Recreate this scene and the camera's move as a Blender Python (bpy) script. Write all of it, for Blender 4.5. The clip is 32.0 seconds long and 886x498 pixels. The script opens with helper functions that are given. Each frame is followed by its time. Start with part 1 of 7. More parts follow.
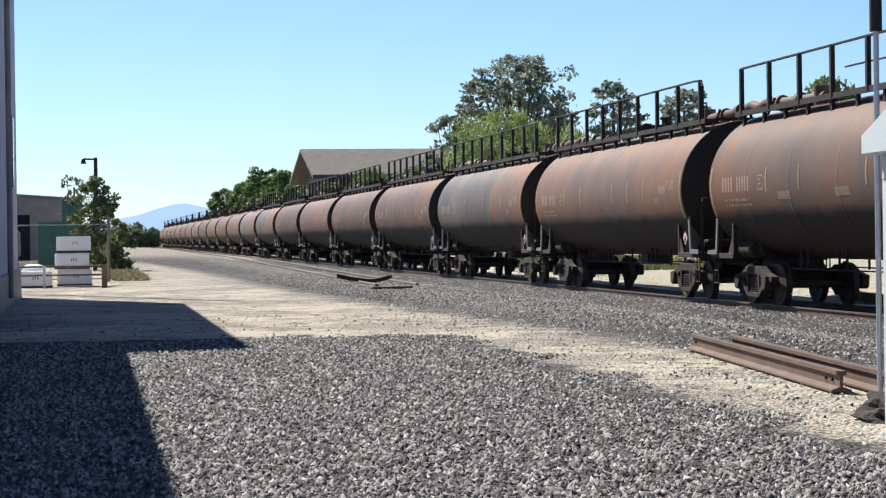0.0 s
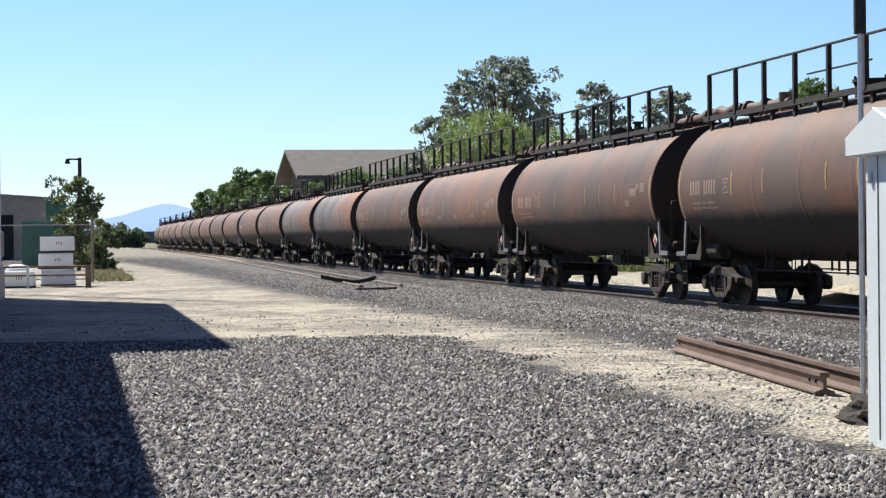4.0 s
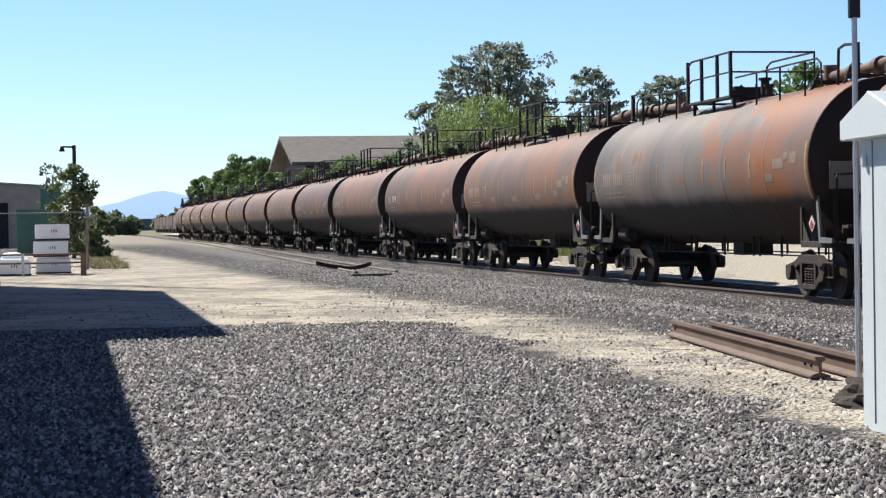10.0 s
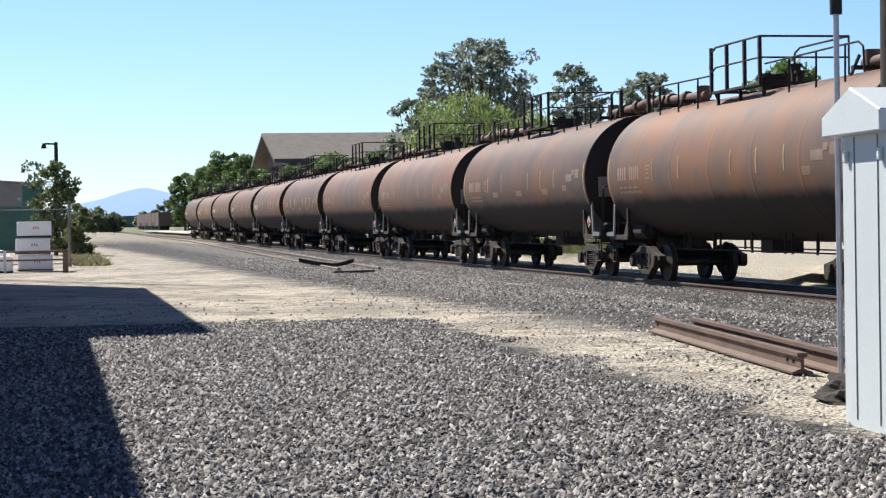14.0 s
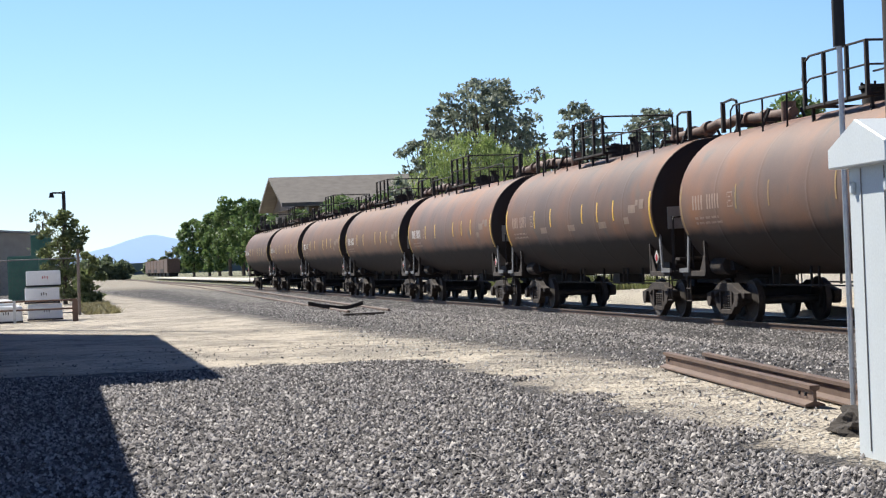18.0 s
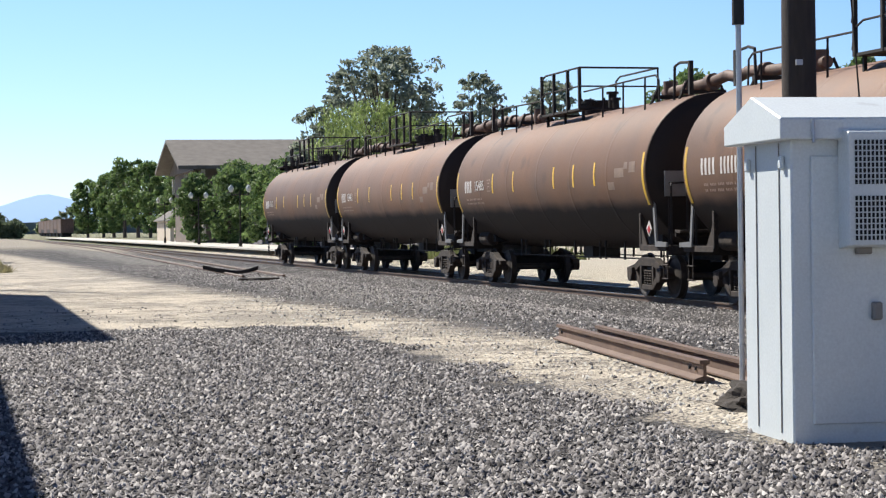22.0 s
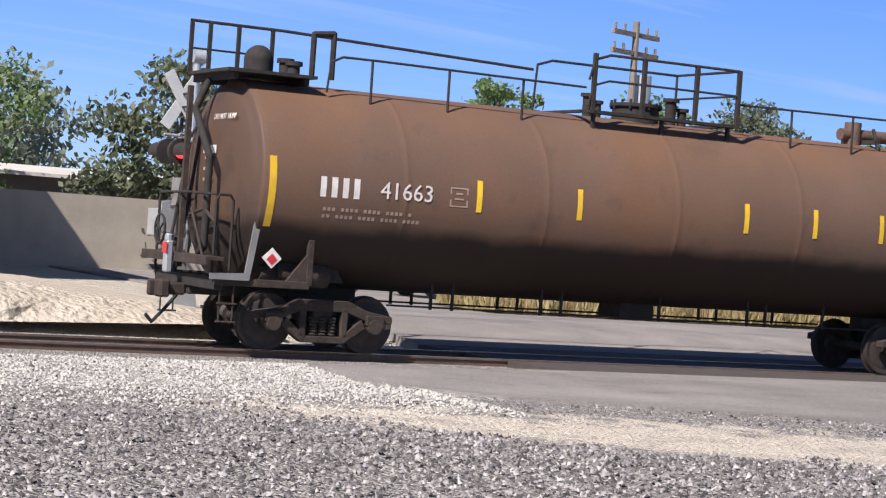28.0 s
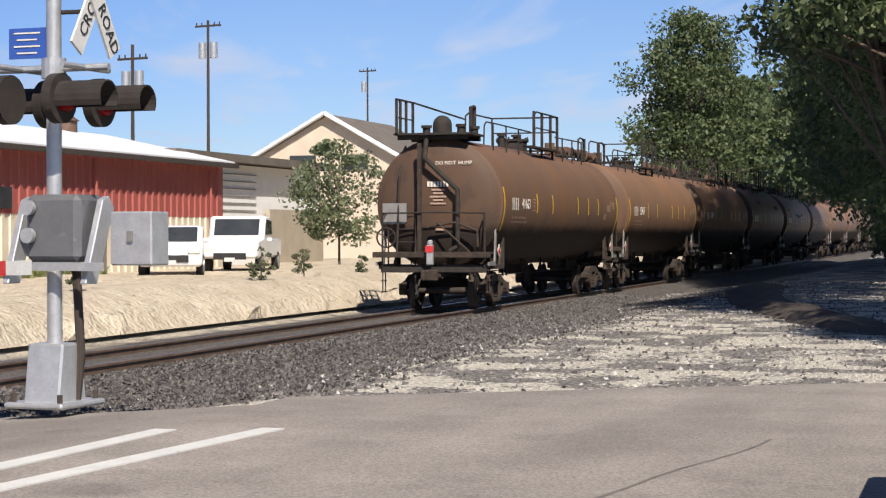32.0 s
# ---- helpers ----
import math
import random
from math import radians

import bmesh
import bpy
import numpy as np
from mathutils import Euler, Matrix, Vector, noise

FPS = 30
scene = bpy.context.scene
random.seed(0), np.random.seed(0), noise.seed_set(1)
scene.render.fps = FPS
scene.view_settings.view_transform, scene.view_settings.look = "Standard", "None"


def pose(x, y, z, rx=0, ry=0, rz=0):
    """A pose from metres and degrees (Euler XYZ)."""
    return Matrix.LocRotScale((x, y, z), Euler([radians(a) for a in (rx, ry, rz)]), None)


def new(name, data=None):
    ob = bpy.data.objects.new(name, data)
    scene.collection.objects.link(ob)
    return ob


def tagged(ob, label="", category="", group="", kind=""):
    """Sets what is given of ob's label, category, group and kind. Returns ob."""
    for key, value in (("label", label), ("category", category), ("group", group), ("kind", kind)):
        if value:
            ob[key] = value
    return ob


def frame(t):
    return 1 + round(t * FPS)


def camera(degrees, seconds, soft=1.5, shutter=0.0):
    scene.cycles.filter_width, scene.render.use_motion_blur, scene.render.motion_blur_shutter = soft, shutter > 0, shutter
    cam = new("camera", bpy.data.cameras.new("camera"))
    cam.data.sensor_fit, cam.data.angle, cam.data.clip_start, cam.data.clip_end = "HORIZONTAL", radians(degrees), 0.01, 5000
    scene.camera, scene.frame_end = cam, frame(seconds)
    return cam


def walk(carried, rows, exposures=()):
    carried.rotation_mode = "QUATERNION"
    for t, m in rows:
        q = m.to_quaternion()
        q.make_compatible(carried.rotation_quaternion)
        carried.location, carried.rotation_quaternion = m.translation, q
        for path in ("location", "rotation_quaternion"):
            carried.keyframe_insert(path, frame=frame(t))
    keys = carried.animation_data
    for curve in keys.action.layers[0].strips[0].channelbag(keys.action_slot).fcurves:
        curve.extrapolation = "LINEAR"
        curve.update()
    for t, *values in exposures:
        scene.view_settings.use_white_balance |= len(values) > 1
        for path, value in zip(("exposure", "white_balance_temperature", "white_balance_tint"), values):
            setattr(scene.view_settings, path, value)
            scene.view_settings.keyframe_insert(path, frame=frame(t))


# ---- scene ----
cam = camera(25.62, 32.0, soft=1.25)

PATH = [
    (0, pose(0.000, 0.000, 1.350, 89.639, 0.748, 79.711)),
    (0.5, pose(0.000, 0.000, 1.350, 89.608, 0.758, 79.827)),
    (1, pose(0.000, 0.000, 1.350, 89.725, 0.567, 79.987)),
    (1.5, pose(0.000, 0.000, 1.350, 89.737, 0.659, 80.042)),
    (2, pose(0.000, 0.000, 1.350, 89.679, 0.534, 79.859)),
    (2.5, pose(0.000, 0.000, 1.350, 89.715, 0.479, 79.588)),
    (3, pose(0.000, 0.000, 1.350, 89.853, 0.511, 79.338)),
    (3.5, pose(0.000, 0.000, 1.350, 89.748, 0.548, 79.262)),
    (5.5, pose(0.000, 0.000, 1.350, 89.518, 0.639, 79.326)),
    (6, pose(0.000, 0.000, 1.350, 89.557, 0.480, 79.319)),
    (6.5, pose(0.000, 0.000, 1.350, 89.535, 0.442, 79.193)),
    (7, pose(0.000, 0.000, 1.350, 89.342, 0.490, 79.139)),
    (7.5, pose(0.000, 0.000, 1.350, 89.300, 0.680, 79.080)),
    (8, pose(0.000, 0.000, 1.350, 89.142, 0.749, 79.057)),
    (8.5, pose(0.000, 0.000, 1.350, 89.136, 0.926, 79.106)),
    (9, pose(0.000, 0.000, 1.350, 89.243, 0.854, 79.054)),
    (9.5, pose(0.000, 0.000, 1.350, 89.318, 0.912, 79.023)),
    (10, pose(0.000, 0.000, 1.350, 89.249, 0.881, 79.108)),
    (10.5, pose(0.000, 0.000, 1.350, 89.084, 0.907, 78.898)),
    (11, pose(0.000, 0.000, 1.350, 89.111, 0.992, 78.765)),
    (11.5, pose(0.000, 0.000, 1.350, 89.098, 1.113, 78.841)),
    (12, pose(0.000, 0.000, 1.350, 89.033, 1.029, 78.746)),
    (12.5, pose(0.000, 0.000, 1.350, 88.929, 1.027, 78.716)),
    (13, pose(0.000, 0.000, 1.350, 88.894, 1.080, 78.668)),
    (13.5, pose(0.000, 0.000, 1.350, 89.029, 1.027, 78.641)),
    (15.5, pose(0.000, 0.000, 1.350, 89.236, 0.807, 78.472)),
    (16, pose(0.000, 0.000, 1.350, 89.178, 0.891, 78.254)),
    (16.5, pose(0.000, 0.000, 1.350, 89.195, 0.624, 77.643)),
    (17, pose(0.000, 0.000, 1.350, 89.419, 0.545, 77.723)),
    (17.5, pose(0.000, 0.000, 1.350, 89.697, 1.005, 79.186)),
    (18, pose(0.000, 0.000, 1.350, 90.339, 2.198, 78.847)),
    (18.5, pose(0.000, 0.000, 1.350, 90.639, 1.427, 78.016)),
    (19, pose(0.000, 0.000, 1.350, 90.617, 2.204, 76.955)),
    (19.5, pose(0.000, 0.000, 1.350, 90.150, 1.822, 76.921)),
    (20, pose(0.000, 0.000, 1.350, 89.772, 1.241, 77.374)),
    (20.5, pose(0.000, 0.000, 1.350, 89.567, 0.878, 77.465)),
    (21, pose(0.000, 0.000, 1.350, 89.480, 0.866, 77.118)),
    (21.5, pose(0.000, 0.000, 1.350, 89.438, 0.914, 76.617)),
    (22, pose(0.000, 0.000, 1.350, 89.326, 0.791, 75.803)),
    (22.5, pose(0.000, 0.000, 1.350, 89.195, 0.903, 75.057)),
    (23, pose(0.000, 0.000, 1.350, 89.062, 1.014, 73.819)),
    (23.5, pose(-0.040, 0.047, 1.378, 88.905, 1.351, 72.438)),
    (24, pose(1.124, -0.159, 1.397, 88.785, 0.978, 70.319)),
    (24.5, pose(4.007, -0.733, 1.165, 89.576, -0.132, 68.845)),
    (25, pose(13.052, -5.106, 1.369, 89.287, 0.289, 63.977)),
    (25.5, pose(19.796, -11.503, 1.364, 89.409, 0.709, 55.385)),
    (26, pose(20.092, -11.381, 1.290, 89.509, -0.005, 52.261)),
    (26.5, pose(17.818, -12.503, 1.912, 88.459, 0.114, 43.370)),
    (28.5, pose(-17.791, -13.841, 1.652, 90.552, -4.061, -48.390)),
    (29, pose(-25.327, -9.158, 1.354, 90.837, -3.456, -62.182)),
    (29.5, pose(-21.454, -5.280, 1.581, 90.304, -4.587, -67.349)),
    (30, pose(-6.475, 0.567, 1.810, 89.979, -4.863, -70.558)),
    (30.5, pose(0.129, 1.704, 1.723, 90.014, -3.432, -72.737)),
    (31, pose(2.465, 1.544, 1.892, 89.438, -1.368, -74.153)),
    (31.5, pose(6.142, 1.795, 1.802, 89.304, -1.292, -74.151)),
    (32, pose(8.995, 2.239, 1.662, 89.542, 0.123, -74.306)),
]
walk(cam, PATH, exposures=[(0, 0.62, 6400, 8), (23, 0.68, 6420, 9), (24.5, 0.70, 6420, 7), (25.5, 0.60, 6200, 9), (26.5, 0.57, 6180, 12), (28.5, 0.58, 6350, 17), (29.2, 0.58, 6450, 17), (30, 0.40, 6560, 12), (31, 0.46, 6900, 13), (32, 0.46, 6900, 13)])

# ---- world and sun ----
SUN_EL, SUN_AZ = 45.0, 29.0          # degrees: height; turn from the track towards the camera's side
to_sun = Vector((-math.cos(radians(SUN_AZ)) * math.cos(radians(SUN_EL)),
                 -math.sin(radians(SUN_AZ)) * math.cos(radians(SUN_EL)), math.sin(radians(SUN_EL))))
sun = new("sun", bpy.data.lights.new("sun", "SUN"))
sun.data.energy, sun.data.angle, sun.data.color = 5.0, radians(0.55), (1.0, 0.955, 0.88)
sun.rotation_mode = "QUATERNION"
sun.rotation_quaternion = to_sun.to_track_quat("Z", "Y")

world = bpy.data.worlds.new("sky")
scene.world = world
world.use_nodes = True
wn, wl = world.node_tree.nodes, world.node_tree.links
sky = wn.new("ShaderNodeTexSky")
sky.sky_type, sky.sun_disc = "NISHITA", False
sky.sun_elevation = radians(SUN_EL)
sky.sun_rotation = math.atan2(to_sun.x, to_sun.y)
sky.altitude = 200.0
sky.air_density, sky.dust_density, sky.ozone_density = 1.0, 0.0, 3.0
# thin cirrus over the far end of the line
wco = wn.new("ShaderNodeTexCoord")
wse = wn.new("ShaderNodeSeparateXYZ")
wl.new(wco.outputs["Generated"], wse.inputs["Vector"])
wlift = wn.new("ShaderNodeMath")
wlift.operation = "MAXIMUM"
wlift.inputs[1].default_value = 0.02
wl.new(wse.outputs["Z"], wlift.inputs[0])
wflat = wn.new("ShaderNodeVectorMath")          # the sheet of cloud seen from below
wflat.operation = "DIVIDE"
wl.new(wco.outputs["Generated"], wflat.inputs[0])
wl.new(wlift.outputs["Value"], wflat.inputs[1])
wmap = wn.new("ShaderNodeMapping")
wmap.vector_type = "TEXTURE"
wmap.inputs["Rotation"].default_value = (0, 0, 0.36)
wmap.inputs["Scale"].default_value = (3.4, 0.62, 1.0)
wl.new(wflat.outputs["Vector"], wmap.inputs["Vector"])
wno = wn.new("ShaderNodeTexNoise")
wno.inputs["Scale"].default_value, wno.inputs["Detail"].default_value, wno.inputs["Distortion"].default_value = 1.0, 7.0, 0.35
wl.new(wmap.outputs["Vector"], wno.inputs["Vector"])
wra = wn.new("ShaderNodeValToRGB")
wra.color_ramp.elements[0].position, wra.color_ramp.elements[1].position = 0.50, 0.78
wl.new(wno.outputs["Fac"], wra.inputs["Fac"])
wmr = wn.new("ShaderNodeMapRange")
wmr.inputs["From Min"].default_value, wmr.inputs["From Max"].default_value = 0.1, 0.75
wl.new(wse.outputs["X"], wmr.inputs["Value"])
wmu = wn.new("ShaderNodeMath")
wmu.operation = "MULTIPLY"
wl.new(wra.outputs["Color"], wmu.inputs[0])
wl.new(wmr.outputs["Result"], wmu.inputs[1])
wmx = wn.new("ShaderNodeMix")
wmx.data_type = "RGBA"
wl.new(wmu.outputs["Value"], wmx.inputs["Factor"])
wl.new(sky.outputs["Color"], wmx.inputs["A"])
wmx.inputs["B"].default_value = (9.0, 8.6, 7.8, 1)
bg = wn["Background"]
bg.inputs["Strength"].default_value = 0.079
wtint = wn.new("ShaderNodeMix")          # clear dry air: a little bluer than the model's horizon
wtint.data_type, wtint.blend_type = "RGBA", "MULTIPLY"
wtint.inputs["Factor"].default_value = 1.0
wside = wn.new("ShaderNodeMix")          # deepest away from the sun
wside.data_type = "RGBA"
wside.inputs["A"].default_value, wside.inputs["B"].default_value = (0.80, 0.93, 1.23, 1), (0.57, 0.71, 1.03, 1)
wl.new(wmr.outputs["Result"], wside.inputs["Factor"])
wl.new(wside.outputs["Result"], wtint.inputs["B"])
wl.new(wmx.outputs["Result"], wtint.inputs["A"])
wzen = wn.new("ShaderNodeMapRange")          # a deep clear zenith over the bright band of the horizon
wzen.interpolation_type = "SMOOTHSTEP"
wzen.inputs["From Min"].default_value, wzen.inputs["From Max"].default_value = 0.12, 0.75
wzen.inputs["To Min"].default_value, wzen.inputs["To Max"].default_value = 1.0, 0.42
wl.new(wse.outputs["Z"], wzen.inputs["Value"])
wnor = wn.new("ShaderNodeMapRange")          # and deepest across the track, far from the sun's side
wnor.interpolation_type = "SMOOTHSTEP"
wnor.inputs["From Min"].default_value, wnor.inputs["From Max"].default_value = 0.32, 0.66
wl.new(wse.outputs["Y"], wnor.inputs["Value"])
wblue = wn.new("ShaderNodeMix")
wblue.data_type, wblue.blend_type = "RGBA", "MULTIPLY"
wblue.inputs["B"].default_value = (0.66, 0.77, 0.94, 1)
wl.new(wnor.outputs["Result"], wblue.inputs["Factor"])
wl.new(wtint.outputs["Result"], wblue.inputs["A"])
wdeep = wn.new("ShaderNodeVectorMath")
wdeep.operation = "SCALE"
wl.new(wblue.outputs["Result"], wdeep.inputs[0])
wl.new(wzen.outputs["Result"], wdeep.inputs["Scale"])
wl.new(wdeep.outputs["Vector"], bg.inputs["Color"])


# ---- materials ----
def mat(name, a, b, scale=4.0, rough=0.7, metal=0.0, bump=0.0, bscale=40.0, c=None, cfrac=0.62, spread=0.0, stretch=(1, 1, 1),
        glow=None):
    """Two-scale mottled surface: a and b mixed by a broad noise, c as sparse stains, a fine grain and bump."""
    m = bpy.data.materials.new(name)
    m.use_nodes = True
    n, l = m.node_tree.nodes, m.node_tree.links
    p = n["Principled BSDF"]
    co = n.new("ShaderNodeTexCoord")
    mp = n.new("ShaderNodeMapping")
    mp.inputs["Scale"].default_value = stretch
    l.new(co.outputs["Object"], mp.inputs["Vector"])
    n1 = n.new("ShaderNodeTexNoise")
    n1.inputs["Scale"].default_value, n1.inputs["Detail"].default_value = scale, 5.0
    l.new(mp.outputs["Vector"], n1.inputs["Vector"])
    n2 = n.new("ShaderNodeTexNoise")
    n2.inputs["Scale"].default_value, n2.inputs["Detail"].default_value = bscale, 3.0
    l.new(mp.outputs["Vector"], n2.inputs["Vector"])
    r1 = n.new("ShaderNodeValToRGB")
    r1.color_ramp.elements[0].position, r1.color_ramp.elements[1].position = 0.32, 0.68
    r1.color_ramp.elements[0].color, r1.color_ramp.elements[1].color = (*a, 1), (*b, 1)
    l.new(n1.outputs["Fac"], r1.inputs["Fac"])
    out = r1.outputs["Color"]
    if c:
        n3 = n.new("ShaderNodeTexNoise")
        n3.inputs["Scale"].default_value, n3.inputs["Detail"].default_value = scale * 2.7, 8.0
        l.new(mp.outputs["Vector"], n3.inputs["Vector"])
        r3 = n.new("ShaderNodeValToRGB")
        r3.color_ramp.elements[0].position, r3.color_ramp.elements[1].position = cfrac, cfrac + 0.1
        l.new(n3.outputs["Fac"], r3.inputs["Fac"])
        mx = n.new("ShaderNodeMix")
        mx.data_type = "RGBA"
        l.new(r3.outputs["Color"], mx.inputs["Factor"])
        l.new(out, mx.inputs["A"])
        mx.inputs["B"].default_value = (*c, 1)
        out = mx.outputs["Result"]
    hs = n.new("ShaderNodeHueSaturation")
    ma = n.new("ShaderNodeMapRange")
    ma.inputs["To Min"].default_value, ma.inputs["To Max"].default_value = 0.86, 1.14
    l.new(n2.outputs["Fac"], ma.inputs["Value"])
    val = ma.outputs["Result"]
    if spread:
        oi = n.new("ShaderNodeObjectInfo")
        mo = n.new("ShaderNodeMapRange")
        mo.inputs["To Min"].default_value, mo.inputs["To Max"].default_value = 1 - spread, 1 + spread
        l.new(oi.outputs["Random"], mo.inputs["Value"])
        mm = n.new("ShaderNodeMath")
        mm.operation = "MULTIPLY"
        l.new(val, mm.inputs[0])
        l.new(mo.outputs["Result"], mm.inputs[1])
        val = mm.outputs["Value"]
    l.new(val, hs.inputs["Value"])
    l.new(out, hs.inputs["Color"])
    l.new(hs.outputs["Color"], p.inputs["Base Color"])
    p.inputs["Roughness"].default_value, p.inputs["Metallic"].default_value = rough, metal
    if bump:
        bu = n.new("ShaderNodeBump")
        bu.inputs["Strength"].default_value, bu.inputs["Distance"].default_value = min(1, bump), 0.02
        l.new(n2.outputs["Fac"], bu.inputs["Height"])
        l.new(bu.outputs["Normal"], p.inputs["Normal"])
    if glow:
        p.inputs["Emission Color"].default_value = (*glow[:3], 1)
        p.inputs["Emission Strength"].default_value = glow[3]
    return m


def tank_mat(name, a, b, c, worn=1.0, rust=None):
    """Weathered tank paint: rust mottling, vertical streaks, an oily dark belly with its shade painted in."""
    m = mat(name, a, b, 0.55, 0.62, 0.0, 0.12, 30.0, c, 0.60, 0.16, (1, 1, 0.8))
    n, l = m.node_tree.nodes, m.node_tree.links
    p = n["Principled BSDF"]
    src = p.inputs["Base Color"].links[0].from_socket
    co = n.new("ShaderNodeTexCoord")
    oi = n.new("ShaderNodeObjectInfo")
    ad = n.new("ShaderNodeVectorMath")
    ad.operation = "ADD"
    l.new(co.outputs["Object"], ad.inputs[0])
    sc = n.new("ShaderNodeVectorMath")
    sc.operation = "SCALE"
    sc.inputs[0].default_value = (37, 0, 0)
    l.new(oi.outputs["Random"], sc.inputs["Scale"])
    l.new(sc.outputs["Vector"], ad.inputs[1])
    for nd in list(n):
        if nd.bl_idname == "ShaderNodeMapping":
            l.new(ad.outputs["Vector"], nd.inputs["Vector"])
    # streaks that run down the shell
    mp = n.new("ShaderNodeMapping")
    mp.inputs["Scale"].default_value = (0.75, 0.2, 0.34)
    l.new(ad.outputs["Vector"], mp.inputs["Vector"])
    st = n.new("ShaderNodeTexNoise")
    st.inputs["Scale"].default_value, st.inputs["Detail"].default_value = 1.3, 6.0
    l.new(mp.outputs["Vector"], st.inputs["Vector"])
    rs = n.new("ShaderNodeValToRGB")
    rs.color_ramp.elements[0].position, rs.color_ramp.elements[1].position = 0.42, 0.72
    l.new(st.outputs["Fac"], rs.inputs["Fac"])
    m1 = n.new("ShaderNodeMix")
    m1.data_type = "RGBA"
    mf = n.new("ShaderNodeMath")
    mf.operation = "MULTIPLY"
    mf.inputs[1].default_value = 0.16 + 0.22 * worn
    l.new(rs.outputs["Color"], mf.inputs[0])
    l.new(mf.outputs["Value"], m1.inputs["Factor"])
    l.new(src, m1.inputs["A"])
    m1.inputs["B"].default_value = (*c, 1)
    # broad sun-bleached and dull patches
    bp = n.new("ShaderNodeTexNoise")
    bp.inputs["Scale"].default_value, bp.inputs["Detail"].default_value = 0.42, 3.0
    l.new(ad.outputs["Vector"], bp.inputs["Vector"])
    br = n.new("ShaderNodeMapRange")
    br.inputs["From Min"].default_value, br.inputs["From Max"].default_value = 0.36, 0.64
    br.inputs["To Min"].default_value, br.inputs["To Max"].default_value = 1 - 0.30 * worn, 1 + 0.22 * worn
    l.new(bp.outputs["Fac"], br.inputs["Value"])
    bh = n.new("ShaderNodeHueSaturation")
    l.new(br.outputs["Result"], bh.inputs["Value"])
    l.new(br.outputs["Result"], bh.inputs["Saturation"])
    l.new(m1.outputs["Result"], bh.inputs["Color"])
    if rust:
        # bare rust that has spread from the leading end, ragged and streaked
        sx = n.new("ShaderNodeSeparateXYZ")
        l.new(co.outputs["Object"], sx.inputs["Vector"])
        rn = n.new("ShaderNodeTexNoise")
        rn.inputs["Scale"].default_value, rn.inputs["Detail"].default_value = 0.75, 9.0
        rn.inputs["Roughness"].default_value = 0.68
        l.new(ad.outputs["Vector"], rn.inputs["Vector"])
        ru = n.new("ShaderNodeMath")
        ru.operation = "MULTIPLY_ADD"
        ru.inputs[1].default_value = 28.0
        l.new(rn.outputs["Fac"], ru.inputs[0])
        l.new(sx.outputs["X"], ru.inputs[2])
        rm = n.new("ShaderNodeMapRange")
        rm.inputs["From Min"].default_value, rm.inputs["From Max"].default_value = 16.2, 18.4
        rm.inputs["To Max"].default_value = 0.85
        l.new(ru.outputs["Value"], rm.inputs["Value"])
        m4 = n.new("ShaderNodeMix")
        m4.data_type = "RGBA"
        l.new(rm.outputs["Result"], m4.inputs["Factor"])
        l.new(m1.outputs["Result"], m4.inputs["A"])
        m4.inputs["B"].default_value = (*rust, 1)
        l.new(m4.outputs["Result"], bh.inputs["Color"])
    # grimy belly with an uneven edge, the underside's shade painted in
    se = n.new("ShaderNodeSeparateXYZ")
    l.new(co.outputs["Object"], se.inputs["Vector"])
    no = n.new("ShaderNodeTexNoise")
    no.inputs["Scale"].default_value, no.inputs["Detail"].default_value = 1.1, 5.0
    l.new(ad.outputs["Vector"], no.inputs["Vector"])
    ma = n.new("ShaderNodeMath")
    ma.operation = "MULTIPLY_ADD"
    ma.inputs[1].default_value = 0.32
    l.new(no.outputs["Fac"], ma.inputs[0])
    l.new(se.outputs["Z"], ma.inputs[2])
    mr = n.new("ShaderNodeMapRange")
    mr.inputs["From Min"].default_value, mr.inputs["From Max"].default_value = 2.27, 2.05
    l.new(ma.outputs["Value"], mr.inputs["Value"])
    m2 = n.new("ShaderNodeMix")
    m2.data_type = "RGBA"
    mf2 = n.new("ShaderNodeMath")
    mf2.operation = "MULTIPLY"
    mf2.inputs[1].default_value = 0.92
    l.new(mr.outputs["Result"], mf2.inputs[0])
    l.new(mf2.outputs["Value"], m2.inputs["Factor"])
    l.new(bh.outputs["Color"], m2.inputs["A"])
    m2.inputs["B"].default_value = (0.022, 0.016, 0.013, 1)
    # sooty heads, the +x one painted blacker to carry its shade
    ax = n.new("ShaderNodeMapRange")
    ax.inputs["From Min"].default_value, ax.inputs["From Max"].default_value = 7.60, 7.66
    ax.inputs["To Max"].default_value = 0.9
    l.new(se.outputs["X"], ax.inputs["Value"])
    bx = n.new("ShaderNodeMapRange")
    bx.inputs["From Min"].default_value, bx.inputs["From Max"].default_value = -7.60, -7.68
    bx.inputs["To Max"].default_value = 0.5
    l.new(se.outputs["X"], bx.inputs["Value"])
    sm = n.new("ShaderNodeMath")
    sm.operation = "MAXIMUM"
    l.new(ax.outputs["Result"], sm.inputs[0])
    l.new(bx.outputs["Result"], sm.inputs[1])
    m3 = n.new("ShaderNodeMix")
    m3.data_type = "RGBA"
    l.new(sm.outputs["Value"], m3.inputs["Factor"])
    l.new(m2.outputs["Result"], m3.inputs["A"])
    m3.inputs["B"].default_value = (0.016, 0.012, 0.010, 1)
    p.inputs["Specular IOR Level"].default_value = 0.25
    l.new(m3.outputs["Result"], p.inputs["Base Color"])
    return m


